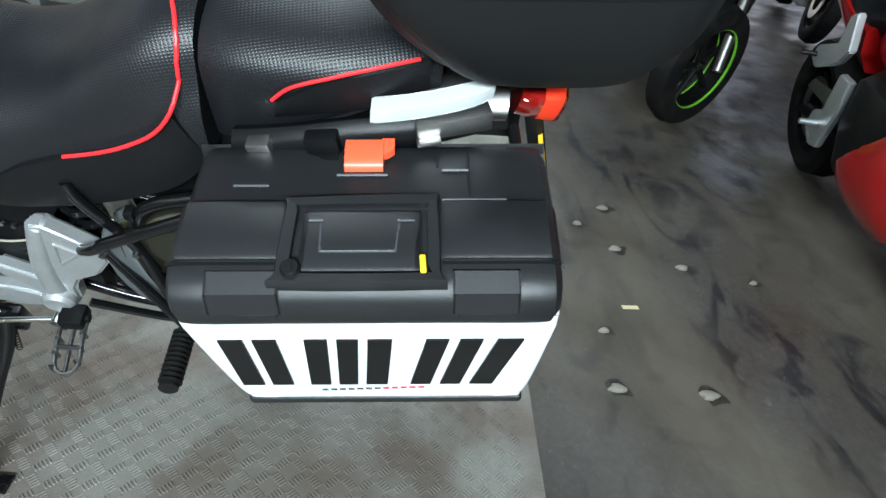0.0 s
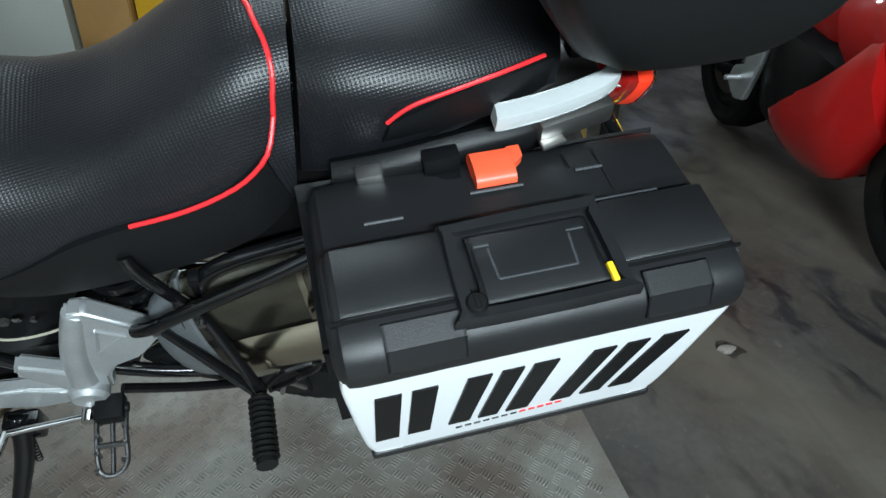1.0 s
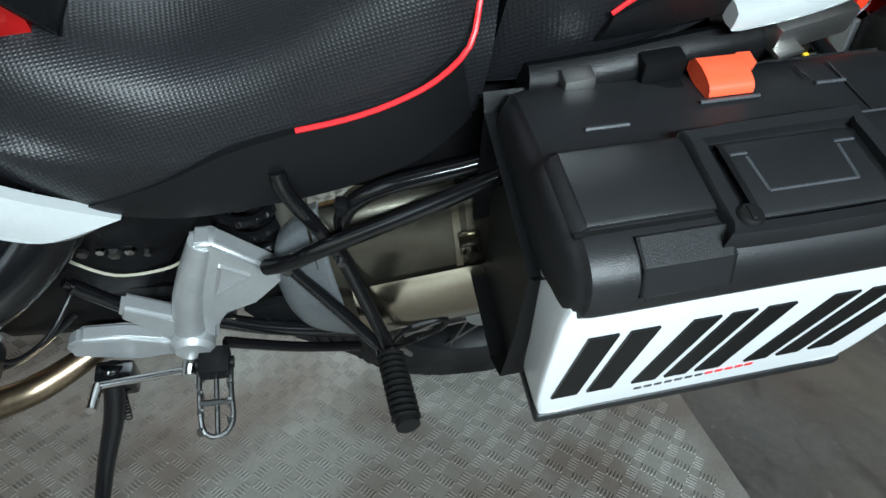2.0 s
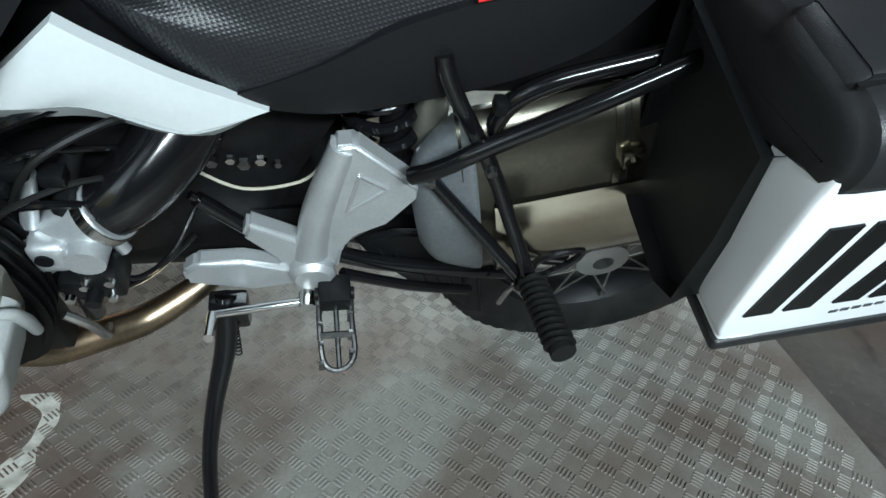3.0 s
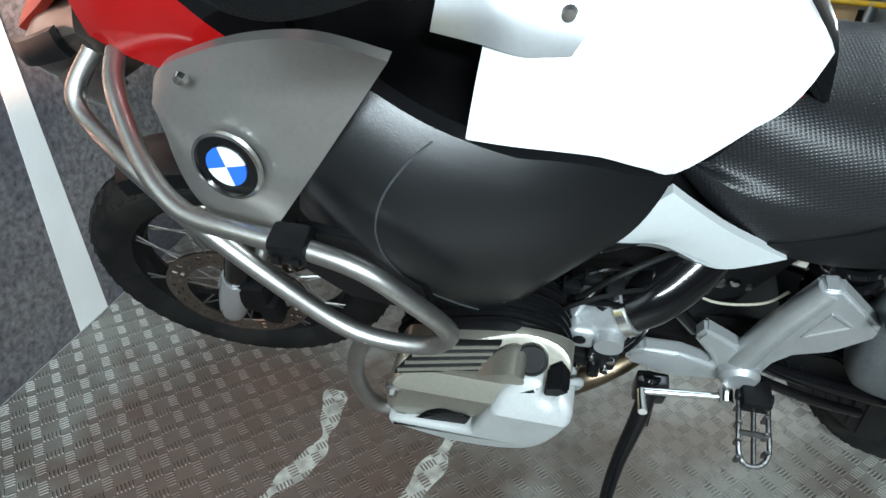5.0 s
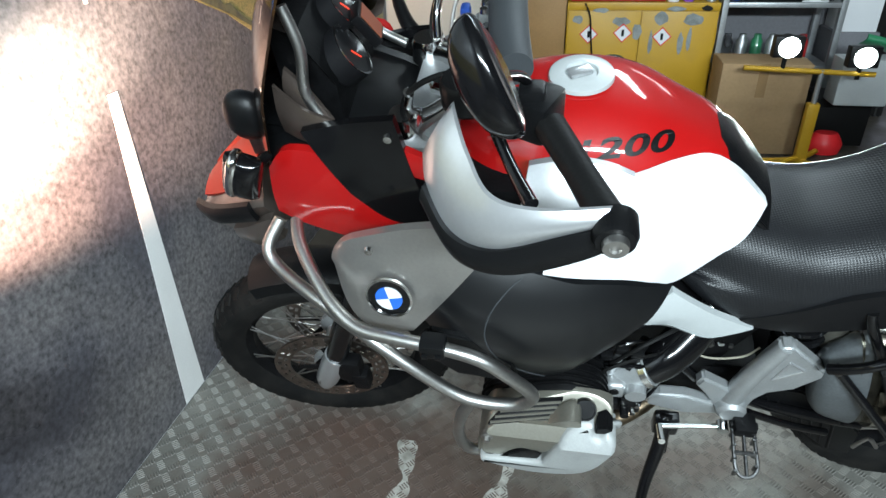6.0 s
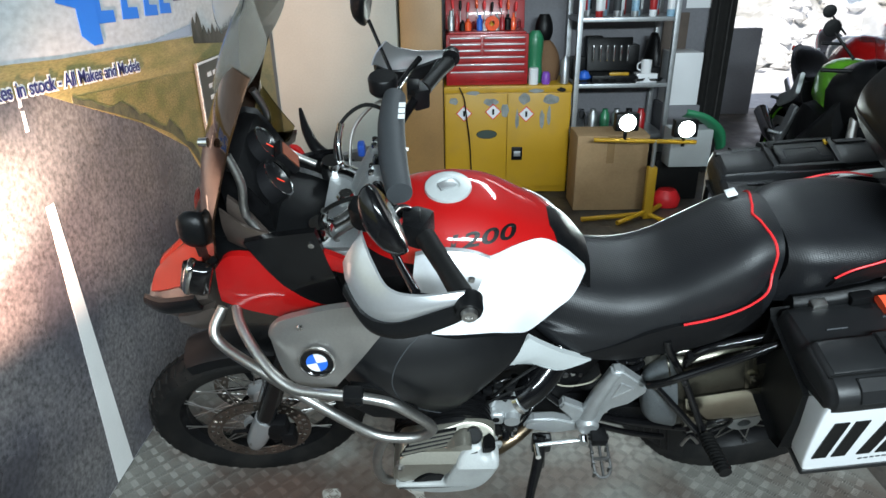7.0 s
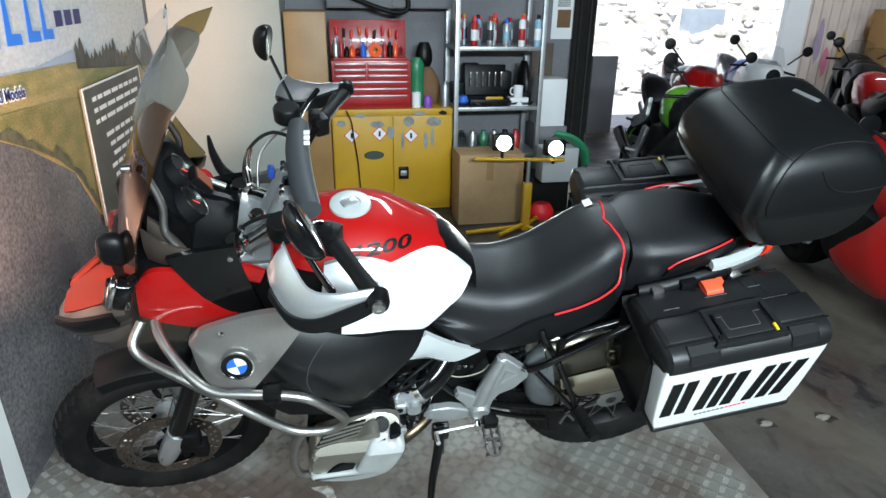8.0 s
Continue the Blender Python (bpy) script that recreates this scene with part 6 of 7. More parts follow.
def solid(name, bm, m, label, category, group="", smooth=True):
    return part(name, bm, m, None, label, smooth, category, "", group)


cup = thing("cupboard", pose(0, 0, 0), "tall tan laminate cupboard beside the yellow cabinet", "cupboard")
part("body", box((.30, 2.72, .0), (.585, 3.33, 1.485), .004), TAN, cup)
part("door", box((.305, 2.702, .05), (.58, 2.718, 1.475), .003), TAN, cup, "tan door")

cab = thing("hazard_cabinet", pose(0, 0, 0), "yellow steel hazard cabinet with warning diamonds and paint smears", "cabinet")
part("body", box((.592, 2.84, .0), (1.508, 3.28, .80), .006), YELLOW, cab)
part("top_band", box((.592, 2.828, .755), (1.508, 2.838, .80), .003), YELLOW, cab)
for k, (a, b) in enumerate(((.60, 1.045), (1.05, 1.50))):
    dr = part("door", box((a, 2.822, .05), (b, 2.838, .75), .005), YELLOW, cab, "yellow steel door")
    part("hinge", rod((a if k == 0 else b, 2.824, .15), (a if k == 0 else b, 2.824, .28), .006, 8), YELLOW, dr)
    part("hinge", rod((a if k == 0 else b, 2.824, .55), (a if k == 0 else b, 2.824, .66), .006, 8), YELLOW, dr)
part("handle", turned(lathe([(0, -.006), (.06, -.006), (.066, 0), (0, 0)], 28, "y"), pose(.90, 2.82, .455) @ Matrix.Diagonal((1.15, 1, .5, 1))), mat("dark_green_black_badge", (0.03, 0.05, 0.04), 0.5), cab, "dark oval recess")
part("lock", box((1.085, 2.806, .26), (1.165, 2.822, .36), .008), BLACK, cab, "black door latch")
part("lock_lever", box((1.10, 2.80, .29), (1.15, 2.807, .33), .004), GALV, cab)
for x, z in ((.735, .61), (.945, .62), (1.185, .60)):
    dia = part("warning_diamond", turned(box((-.042, -.001, -.042), (.042, .001, .042), 0), pose(x, 2.8205, z, 0, 45, 0)), WHITE, cab, "white warning diamond")
    for s in (-1, 1):
        part("diamond_edge", turned(box((-.042, -.002, s * .039 - .003), (.042, -.0012, s * .039 + .003), 0), pose(x, 2.8205, z, 0, 45, 0)), PIPING, dia)
        part("diamond_edge", turned(box((s * .039 - .003, -.002, -.042), (s * .039 + .003, -.0012, .042), 0), pose(x, 2.8205, z, 0, 45, 0)), PIPING, dia)
    part("symbol", box((x - .008, 2.8175, z - .02), (x + .008, 2.819, z + .02), 0), BLACK, dia)
rng = random.Random(9)
for x, z, w, h in ((.66, .70, .07, .05), (.80, .755, .10, .03), (.93, .69, .12, .05), (1.03, .63, .06, .10), (1.17, .71, .09, .07), (1.12, .56, .03, .13), (1.36, .70, .13, .07), (1.30, .56, .04, .12), (1.35, .58, .03, .14), (1.25, .765, .12, .025), (1.43, .77, .07, .03)):
    pts = [(x + w * (.5 + .16 * rng.random()) * math.cos(a) * .8, z + h * (.4 + .25 * rng.random()) * math.sin(a)) for a in np.linspace(0, 6.28, 11, endpoint=False)]
    part("paint_smear", plate(pts, 2.8195, 2.8212, 0), SMEAR if rng.random() < .7 else RUBBER, cab, "grey paint smear")
solid("power_cable", tube([(.70, 2.80, .80), (.735, 2.79, .72), (.75, 2.79, .60), (.775, 2.79, .40), (.79, 2.79, .12), (.80, 2.76, .0)], .005, 6, 8), RUBBER, "thin black cable hanging down the cabinet front", "cable")

box_ = thing("tool_chest", pose(0, 0, 0), "red steel tool chest with pale drawer strips and raised lid", "tool chest")
part("body", box((.61, 2.86, .803), (1.19, 3.16, 1.15), .008), DRED, box_)
for k, (z0, z1) in enumerate(((.835, .905), (.912, .955), (.962, 1.005), (1.012, 1.05), (1.057, 1.092), (1.099, 1.135))):
    for a, b in (((.63, 1.17),) if k < 3 else ((.63, .86), (.868, 1.17))):
        dw = part("drawer", box((a, 2.846, z0), (b, 2.862, z1), .003), DRED, box_, "red drawer")
        part("drawer_strip", box((a + .01, 2.838, z1 - .012), (b - .01, 2.848, z1 - .004), .002), GALV, dw, "pale metal drawer strip")
part("lid", turned(box((-.29, -.012, 0), (.29, .012, .26), .008), pose(.90, 3.155, 1.16, -8, 0, 0)), DRED, box_, "raised red lid")
part("tray", box((.63, 2.88, 1.15), (1.17, 3.13, 1.165), .004), DRED, box_)
hues = [GALV, DRED, BLACK, ORANGE, CLEAR, BLUE, WHITE, YELLOW]
for k in range(13):
    x, h = .65 + .04 * k, .05 + .09 * rng.random()
    r = .014 + .012 * rng.random()
    solid("bottle", lathe([(0, 0), (r, .002), (r, h * .7), (r * .5, h * .82), (r * .5, h), (0, h)], 16, "z", (x, 2.94 + .06 * rng.random(), 1.166)), hues[k % 8], "small workshop bottle standing in the tool chest tray", "bottle", "bottles in the tray")
solid("reel", turned(lathe([(.018, -.02), (.05, -.02), (.05, .02), (.018, .02)], 24, "y"), pose(.935, 2.93, 1.217)), ORANGE, "orange tape reel in the tool chest tray", "reel")
solid("tin", lathe([(0, 0), (.035, 0), (.035, .11), (.03, .115), (0, .115)], 20, "z", (1.235, 2.89, .801)), WHITE, "white tin on the yellow cabinet", "tin")
solid("jar", lathe([(0, 0), (.03, 0), (.033, .03), (.028, .07), (.02, .085), (0, .085)], 20, "z", (1.325, 2.89, .801)), PURPLE, "purple jar on the yellow cabinet", "jar")
solid("spray_can", lathe([(0, 0), (.03, 0), (.03, .15), (.018, .175), (.012, .19), (0, .19)], 20, "z", (1.46, 2.90, .801)), GALV, "bare silver spray can on the yellow cabinet", "spray can")
solid("cloth_bag", loft([[(1.34 + .11 * k * math.cos(a), 3.08 + .07 * k * math.sin(a), z) for a in np.linspace(0, 6.28, 10, endpoint=False)] for k, z in ((.9, .801), (1.05, .87), (.95, .97), (.6, 1.05), (.3, 1.08))], 3, 2), BROWN, "brown cloth bag on the yellow cabinet", "bag")
solid("glove_bundle", loft([[(1.33 + .06 * k * math.cos(a), 3.12 + .05 * k * math.sin(a), z) for a in np.linspace(0, 6.28, 10, endpoint=False)] for k, z in ((.8, 1.08), (1.1, 1.13), (1.0, 1.2), (.6, 1.26))], 3, 2), BLACK, "black crumpled glove bundle on the bag", "gloves")
solid("rag", loft([[(1.25 + .06 * k * math.cos(a), 2.98 + .05 * k * math.sin(a), z) for a in np.linspace(0, 6.28, 9, endpoint=False)] for k, z in ((1.1, .801), (.9, .95), (1.0, 1.10), (.5, 1.16))], 3, 2), DGREEN, "dark green crumpled cover behind the tin", "rag")

# wall cabinet, hose, poster, curtain
wc = thing("wall_cabinet", pose(0, 0, 0), "pale grey wall cabinet above the tool chest", "wall cabinet")
part("body", box((.60, 3.15, 1.50), (1.56, 3.345, 1.95), .006), GREYWALL, wc)
part("door", box((.61, 3.135, 1.51), (1.08, 3.15, 1.94), .004), GREYWALL, wc)
part("door", box((1.09, 3.135, 1.51), (1.55, 3.15, 1.94), .004), GREYWALL, wc)
solid("hose", tube([(.66, 3.10, 1.62), (.80, 3.08, 1.57), (.95, 3.08, 1.515), (1.10, 3.08, 1.475), (1.19, 3.09, 1.49), (1.205, 3.10, 1.56), (1.16, 3.11, 1.70)], .018, 6, 10), RUBBER, "black rubber hose hanging in front of the wall cabinet", "hose")
po = thing("poster", pose(0, 0, 0), "white printed poster on the back wall", "poster")
part("sheet", box((2.43, 3.338, 1.27), (2.64, 3.346, 1.66), 0), WHITE, po, "", False)
part("print_bar", box((2.45, 3.335, 1.60), (2.62, 3.3375, 1.635), 0), PIPING, po, "", False)
part("print_patch", box((2.475, 3.335, 1.36), (2.59, 3.3375, 1.50), .0), BROWN, po, "", False)
for k in range(4):
    part("print_bar", box((2.47, 3.335, 1.525 + .015 * k), (2.58, 3.3375, 1.532 + .015 * k), 0), GREYPAD, po, "", False)
folds = []
for k in range(25):
    x = 2.60 + .19 * k / 24
    folds.append([(x, 3.28 + .025 * math.sin(k * 1.7), z) for z in np.linspace(.0, 2.75, 6)] + [(x, 3.292 + .025 * math.sin(k * 1.7), z) for z in np.linspace(2.75, .0, 6)])
solid("curtain", grid_mesh(folds, True, True), NIGHT, "black heavy curtain hanging beside the opening", "curtain")

# shelf unit with cans and tools
sh_ = thing("shelf_unit", pose(0, 0, 0), "open steel shelf unit crowded with spray cans and tools", "shelf unit")
for x in (1.545, 2.215):
    for y in (2.88, 3.27):
        part("post", join(box((x - .018, y - .004, 0), (x + .018, y, 1.62), .001), box((x - .018, y - .004, 0), (x - .014, y + .03, 1.62), .001)), GALV, sh_, "perforated steel post")
for z in (.08, .42, .795, 1.245):
    part("shelf", box((1.53, 2.88, z - .03), (2.23, 3.28, z), .004), GALV, sh_, "steel shelf")
CANBLUE = mat("pale_blue_print", (0.25, 0.42, 0.55), 0.4, vary=0.2, scale=40)
caps = [PIPING, DRED, PIPING, YELLOW, PIPING, BLUE, BLACK]
for k in range(22):
    x, y = 1.555 + .031 * k, 2.92 + .075 * (k % 4)
    h = .15 + .035 * rng.random()
    can = thing("spray_can", pose(x, y, 1.2455), "silver spray can with a coloured cap on the shelf", "spray can", "cans on the shelf")
    part("can", lathe([(0, 0), (.025, 0), (.026, .004), (.026, h), (.016, h + .014), (0, h + .014)], 16, "z"), (GALV, GALV, WHITE, GALV, DRED, GALV, CANBLUE)[k % 7], can)
    part("band", lathe([(.0262, h * .25), (.0264, h * .26), (.0264, h * .7), (.0262, h * .71)], 16, "z"), (WHITE, DRED, CANBLUE, GREYPAD, WHITE)[k % 5], can, "printed band")
    part("cap", lathe([(0, h + .012), (.014, h + .012), (.014, h + .04), (.009, h + .046), (0, h + .046)], 14, "z"), caps[k % 7], can, "coloured cap")
for k in range(9):
    # a row of tools hung on the chest's lid
    x, y, z = .66 + .058 * k, 3.118 - .006 * (k % 2), 1.375 - .012 * (k % 3)
    tool = thing("screwdriver", pose(x, y, z, -8, 4 * (k % 3 - 1), 0), "screwdriver with a bright handle hung on the chest lid", "screwdriver", "tools on the chest lid")
    part("handle", lathe([(0, 0), (.009, -.004), (.011, -.03), (.009, -.06), (.006, -.07), (0, -.07)], 12, "z"), (PIPING, BLACK, PIPING, ORANGE)[k % 4], tool)
    part("blade", rod((0, 0, -.07), (0, 0, -.15), .003, 8), GALV, tool)
for k, (x, y, w, d, h, m) in enumerate(((1.60, 3.15, .10, .10, .16, BLACK), (1.72, 3.19, .12, .08, .30, DARK), (2.0, 3.17, .09, .12, .24, BLACK), (2.12, 2.98, .08, .08, .10, DARK))):
    solid("parts_box", box((x - w / 2, y - d / 2, .796), (x + w / 2, y + d / 2, .796 + h), .006), m, "dark plastic parts box on the crowded shelf", "box", "boxes on the shelf")
for k in range(5):
    x, z = 1.60 + .13 * k, .80
    solid("coiled_lead", tube([(x + (.035 + .0012 * t) * math.cos(t), 2.905 + .02 * math.sin(t), z + .006 + .0015 * t) for t in np.linspace(0, 16, 60)], .004, 1, 6), (RUBBER, BLACK)[k % 2], "black coiled lead lying at the shelf edge", "cable", "leads on the shelf")
solid("brown_board", box((2.27, 3.325, .72), (2.46, 3.343, 1.24), .003), mat("brown_hardboard", (0.10, 0.075, 0.06), 0.7, vary=0.2, scale=8), "brown hardboard sheet leaning on the back wall", "board")
nt = thing("notice_sheet", pose(0, 0, 0), "pale printed notice on the back wall", "notice")
part("sheet", box((2.29, 3.319, .52), (2.45, 3.323, .86), 0), WHITE, nt, "", False)
for k in range(7):
    part("print_bar", box((2.305, 3.316, .555 + .042 * k), (2.43 - .03 * (k % 3), 3.3185, .572 + .042 * k), 0), (GREYPAD, CANBLUE, GREYPAD, PIPING)[k % 4], nt, "", False)
tcse = thing("tool_case", pose(0, 0, 0), "open black tool case with sockets on the shelf", "tool case")
part("base", box((1.66, 2.90, .796), (2.0, 3.1, .85), .008), BLACK, tcse)
part("lid", turned(box((-.17, -.02, 0), (.17, .02, .24), .01), pose(1.83, 3.12, .85, -10, 0, 0)), BLACK, tcse)
for k in range(6):
    part("spanner", box((1.69 + .05 * k, 3.055, .93), (1.70 + .05 * k, 3.07, 1.04), .002), CHROME, tcse)
mug = solid("mug", join(lathe([(0, .004), (.03, .004), (.036, .0), (.038, .09), (.034, .09), (.032, .01), (0, .01)], 20, "z", (2.05, 2.93, .86)), tube([(2.012, 2.93, .935), (1.99, 2.93, .925), (1.99, 2.93, .89), (2.014, 2.93, .88)], .005, 4, 8)), WHITE, "white mug on a white carton", "mug")
solid("carton", box((1.98, 2.90, .796), (2.13, 3.0, .859), .003), WHITE, "small white carton on the shelf", "carton")
solid("blue_ball", lathe([(0, 0), (.03, .006), (.048, .04), (.03, .08), (0, .09)], 20, "z", (1.61, 2.94, .796)), BLUE, "blue rubber bulb on the shelf", "rubber bulb")
solid("cutter", box((1.78, 2.885, .851), (1.92, 2.92, .872), .006), YELLOW, "yellow cutter lying on the tool case", "cutter")
solid("pouch", loft([[(2.14 + .05 * k * math.cos(a), 3.1 + .1 * k * math.sin(a), z) for a in np.linspace(0, 6.28, 9, endpoint=False)] for k, z in ((1, .796), (1.1, .93), (.8, 1.06), (.4, 1.12))], 3, 2), BLACK, "black bag slumped on the shelf", "bag")
for k in range(6):
    solid("jar", lathe([(0, 0), (.035, 0), (.035, .13), (.022, .15), (.022, .17), (0, .17)], 18, "z", (1.62 + .09 * k, 3.0, .421)), (CLEAR, GALV, DGREEN, GALV, BLACK, DRED)[k], "storage jar on the lower shelf", "jar", "jars on the lower shelf")

# yellow lamp stand with twin floods, cardboard behind it
st = thing("lamp_stand", pose(0, 0, 0), "yellow tripod lamp stand carrying two lit floodlights", "work light")
part("post", box((1.925, 2.235, .0), (1.985, 2.285, .36), .006), YELLOW, st, "yellow post")
part("mast", rod((1.955, 2.26, .34), (1.955, 2.26, .54), .014), GALV, st)
part("crossbar", rod((1.556, 2.26, .545), (2.218, 2.26, .520), .014, 12), YELLOW, st, "yellow crossbar")
for a, b in (((1.50, 2.20, .02), (1.955, 2.26, .03)), ((1.955, 2.26, .03), (2.10, 2.05, .02)), ((1.955, 2.26, .03), (2.15, 2.5, .02)), ((1.72, 2.12, .02), (1.955, 2.26, .05))):
    part("leg", rod(a, b, .016, 10), YELLOW, st, "yellow leg")
LIT = glow("lit_flood_lens", (0.85, 1.0, 0.96), 60)
for x, z in ((1.754, .661), (2.134, .614)):
    fl = part("floodlight", join(box((x - .075, 2.225, z - .055), (x + .075, 2.29, z + .055), .008), rod((x, 2.26, z - .12), (x, 2.26, z - .05), .012)), BLACK, st, "black floodlight housing")
    part("lens", lathe([(0, -.004), (.045, -.004), (.052, .0), (.052, .006), (0, .006)], 28, "y", (x, 2.219, z)), LIT, fl, "glowing lens")
carton = thing("cardboard_box", pose(0, 0, 0), "plain brown cardboard box standing behind the lamp stand", "cardboard box")
part("body", box((1.487, 2.42, .0), (1.971, 2.70, .53), .004), CARD, carton)
part("flap", turned(box((-.24, -.13, 0), (.24, .0, .004), .001), pose(1.729, 2.56, .533, 4, 0, 0)), CARD, carton, "folded front flap")
part("flap", turned(box((-.24, .0, 0), (.24, .135, .004), .001), pose(1.729, 2.563, .531, -3, 0, 0)), CARD, carton, "folded rear flap")
part("tape", box((1.69, 2.4175, .34), (1.74, 2.42, .53), 0), mat("brown_packing_tape", (0.30, 0.19, 0.09), 0.25, vary=0.1), carton, "shiny brown packing tape")
solid("floor_crate", box((2.10, 2.62, .0), (2.42, 2.85, .30), .01), RUBBER, "dark plastic crate on the floor", "crate")
solid("red_bag", loft([[(2.16 + .09 * k * math.cos(a), 2.5 + .07 * k * math.sin(a), z) for a in np.linspace(0, 6.28, 9, endpoint=False)] for k, z in ((1, .0), (1.1, .06), (.7, .12))], 3, 2), PIPING, "small red bag on the floor", "bag")
solid("side_cover_part", panel([(2.20, 2.42, .70), (2.34, 2.40, .66), (2.46, 2.42, .56), (2.50, 2.45, .45)], [(2.18, 2.46, .64), (2.32, 2.46, .60), (2.42, 2.48, .50), (2.46, 2.5, .40)], .01, .03), DGREEN, "dark green curved mudguard leaning by the lamps", "mudguard")
solid("white_crate", box((2.12, 2.43, .30), (2.40, 2.60, .56), .015), PANELW, "white plastic tub behind the lamps", "tub")
solid("printed_board", box((2.28, 3.05, .60), (2.50, 3.3, .98), .004), WHITE, "printed white board standing by the wall", "board")
solid("pedestal", box((2.26, 3.03, .0), (2.52, 3.32, .60), .006), GREYWALL, "grey pedestal under the printed boards", "pedestal")
solid("door_leaf", box((3.74, 5.46, .0), (4.06, 5.52, .93), .006), GREYWALL, "grey metal panel leaning beside the doorway", "panel")

# corrugated cladding with spray paint on the right of the doorway
CLAD = mat("pale_weathered_cladding", (0.6, 0.52, 0.47), 0.6, vary=0.18, scale=3, bump=0.1)
cl = structure("cladding", (6.58, 5.56, .0), (9.0, 5.6, 2.8), CLAD, "weathered corrugated cladding with spray painted colours", "cladding")
for k in range(17):
    part("cladding_rib", box((6.62 + .14 * k, 5.53, .0), (6.68 + .14 * k, 5.56, 2.8), .006), CLAD, cl)
for x, z, w, h, m in ((6.6, 1.1, .2, .3, mat("faded_purple_spray", (0.34, 0.27, 0.38), 0.6)), (6.95, 1.0, .16, .25, mat("faded_ochre_spray", (0.5, 0.36, 0.12), 0.6)), (7.3, 1.25, .24, .2, mat("faded_orange_spray", (0.5, 0.32, 0.16), 0.6)), (7.35, .9, .12, .16, mat("faded_green_spray", (0.26, 0.4, 0.14), 0.6)), (6.75, .85, .2, .2, mat("pink_spray", (0.6, 0.2, 0.3), 0.6))):
    pts = [(x + .2 + w * .3 * (.7 + .4 * rng.random()) * math.cos(a), z + h * (.7 + .4 * rng.random()) * math.sin(a)) for a in np.linspace(0, 6.28, 14, endpoint=False)]
    part("spray_patch", plate(pts, 5.524, 5.529, 0), m, cl, "spray painted patch")
solid("tan_crate", box((7.2, 4.7, .0), (8.0, 5.2, 1.5), .01), TAN, "tall tan plywood crate against the cladding", "crate")


# ---- other motorcycles parked behind ----
def parked(m, paint, accent, label, rim=None, pipe=-1, steer=0):
    """A parked sports motorcycle: wheels on the x axis, front at +x."""
    ob = thing("parked_motorcycle", m, label, "motorcycle", "motorcycles parked behind")
    q = lambda n, bm, mm, lab="", par=None: part(n, bm, mm, par or ob, lab)
    for cx, w in ((0, .17), (1.38, .12)):
        way = pose(cx, 0, 0, 0, 0, steer if cx else 0) @ pose(-cx, 0, 0)
        t = q("wheel", turned(lathe([(.21, -w * .5), (.26, -w * .55), (.30, -w * .42), (.315, 0), (.30, w * .42), (.26, w * .55), (.21, w * .5)], 40, "y", (cx, 0, .315)), way), TYRE, "black tyre")
        q("rim", turned(lathe([(.198, -w * .35), (.218, -w * .4), (.218, w * .4), (.198, w * .35)], 40, "y", (cx, 0, .315)), way), DARK, "", t)
        if rim:
            q("rim_stripe", turned(join(*[lathe([(.205, f * w * .46), (.217, f * w * .485), (.217, f * w * .40), (.205, f * w * .38)], 40, "y", (cx, 0, .315)) for f in (-1, 1)]), way), rim, "bright stripe round the rim", t)
        q("disc", turned(lathe([(.08, -.075), (.14, -.075), (.14, -.07), (.08, -.07)], 32, "y", (cx, 0, .315)), way), DISC, "", t)
        for k in range(5):
            a = 2 * math.pi * k / 5
            q("wheel_spoke", turned(rod((cx + .03 * math.cos(a), 0, .315 + .03 * math.sin(a)), (cx + .21 * math.cos(a), 0, .315 + .21 * math.sin(a)), .016, 8), way), DARK, "", t)
    for s in (-1, 1):
        q("fork", rod((1.38, s * .1, .315), (1.12, s * .1, .92), .026), STEEL)
        q("swing_arm", rod((0, s * .11, .315), (.5, s * .09, .38), .03), DARK)
    q("engine", loft([mirror_ring(x, [(0, zt), (-wd, zt - .04), (-wd, .30), (0, .22)]) for x, wd, zt in ((.42, .12, .60), (.6, .18, .70), (.85, .17, .68), (1.0, .1, .6))], 3, 2), DARK)
    q("belly_fairing", loft([mirror_ring(x, [(0, zt), (-wd, zt), (-wd * 1.05, (zt + zb) / 2), (-wd * .5, zb), (0, zb - .01)]) for x, wd, zt, zb in ((.50, .13, .34, .22), (.70, .19, .44, .17), (.86, .2, .54, .17), (1.0, .2, .66, .24), (1.14, .17, .82, .45))], 3, 2), paint, "painted lower fairing")
    q("nose_fairing", loft([mirror_ring(x, [(0, zt), (-wd * .7, zt - .03), (-wd, (zt + zb) / 2), (-wd * .6, zb), (0, zb)]) for x, wd, zt, zb in ((.92, .2, .98, .62), (1.12, .2, 1.04, .64), (1.30, .16, 1.0, .72), (1.45, .07, .88, .78))], 3, 2), paint, "painted nose fairing")
    q("tank", loft([mirror_ring(x, [(0, zt), (-wd * .7, zt - .03), (-wd, zt - .12), (-wd * .7, .68), (0, .66)]) for x, wd, zt in ((.45, .1, .86), (.6, .16, .98), (.8, .18, 1.0), (.95, .13, .94))], 3, 2), accent, "painted fuel tank")
    q("seat", loft([mirror_ring(x, [(0, zt), (-wd * .8, zt - .01), (-wd, zt - .05), (-wd * .6, zt - .1), (0, zt - .1)]) for x, wd, zt in ((-.22, .06, .98), (-.05, .11, .96), (.12, .12, .88), (.3, .13, .83), (.48, .09, .86))], 3, 2), SMOOTHSEAT, "black seat")
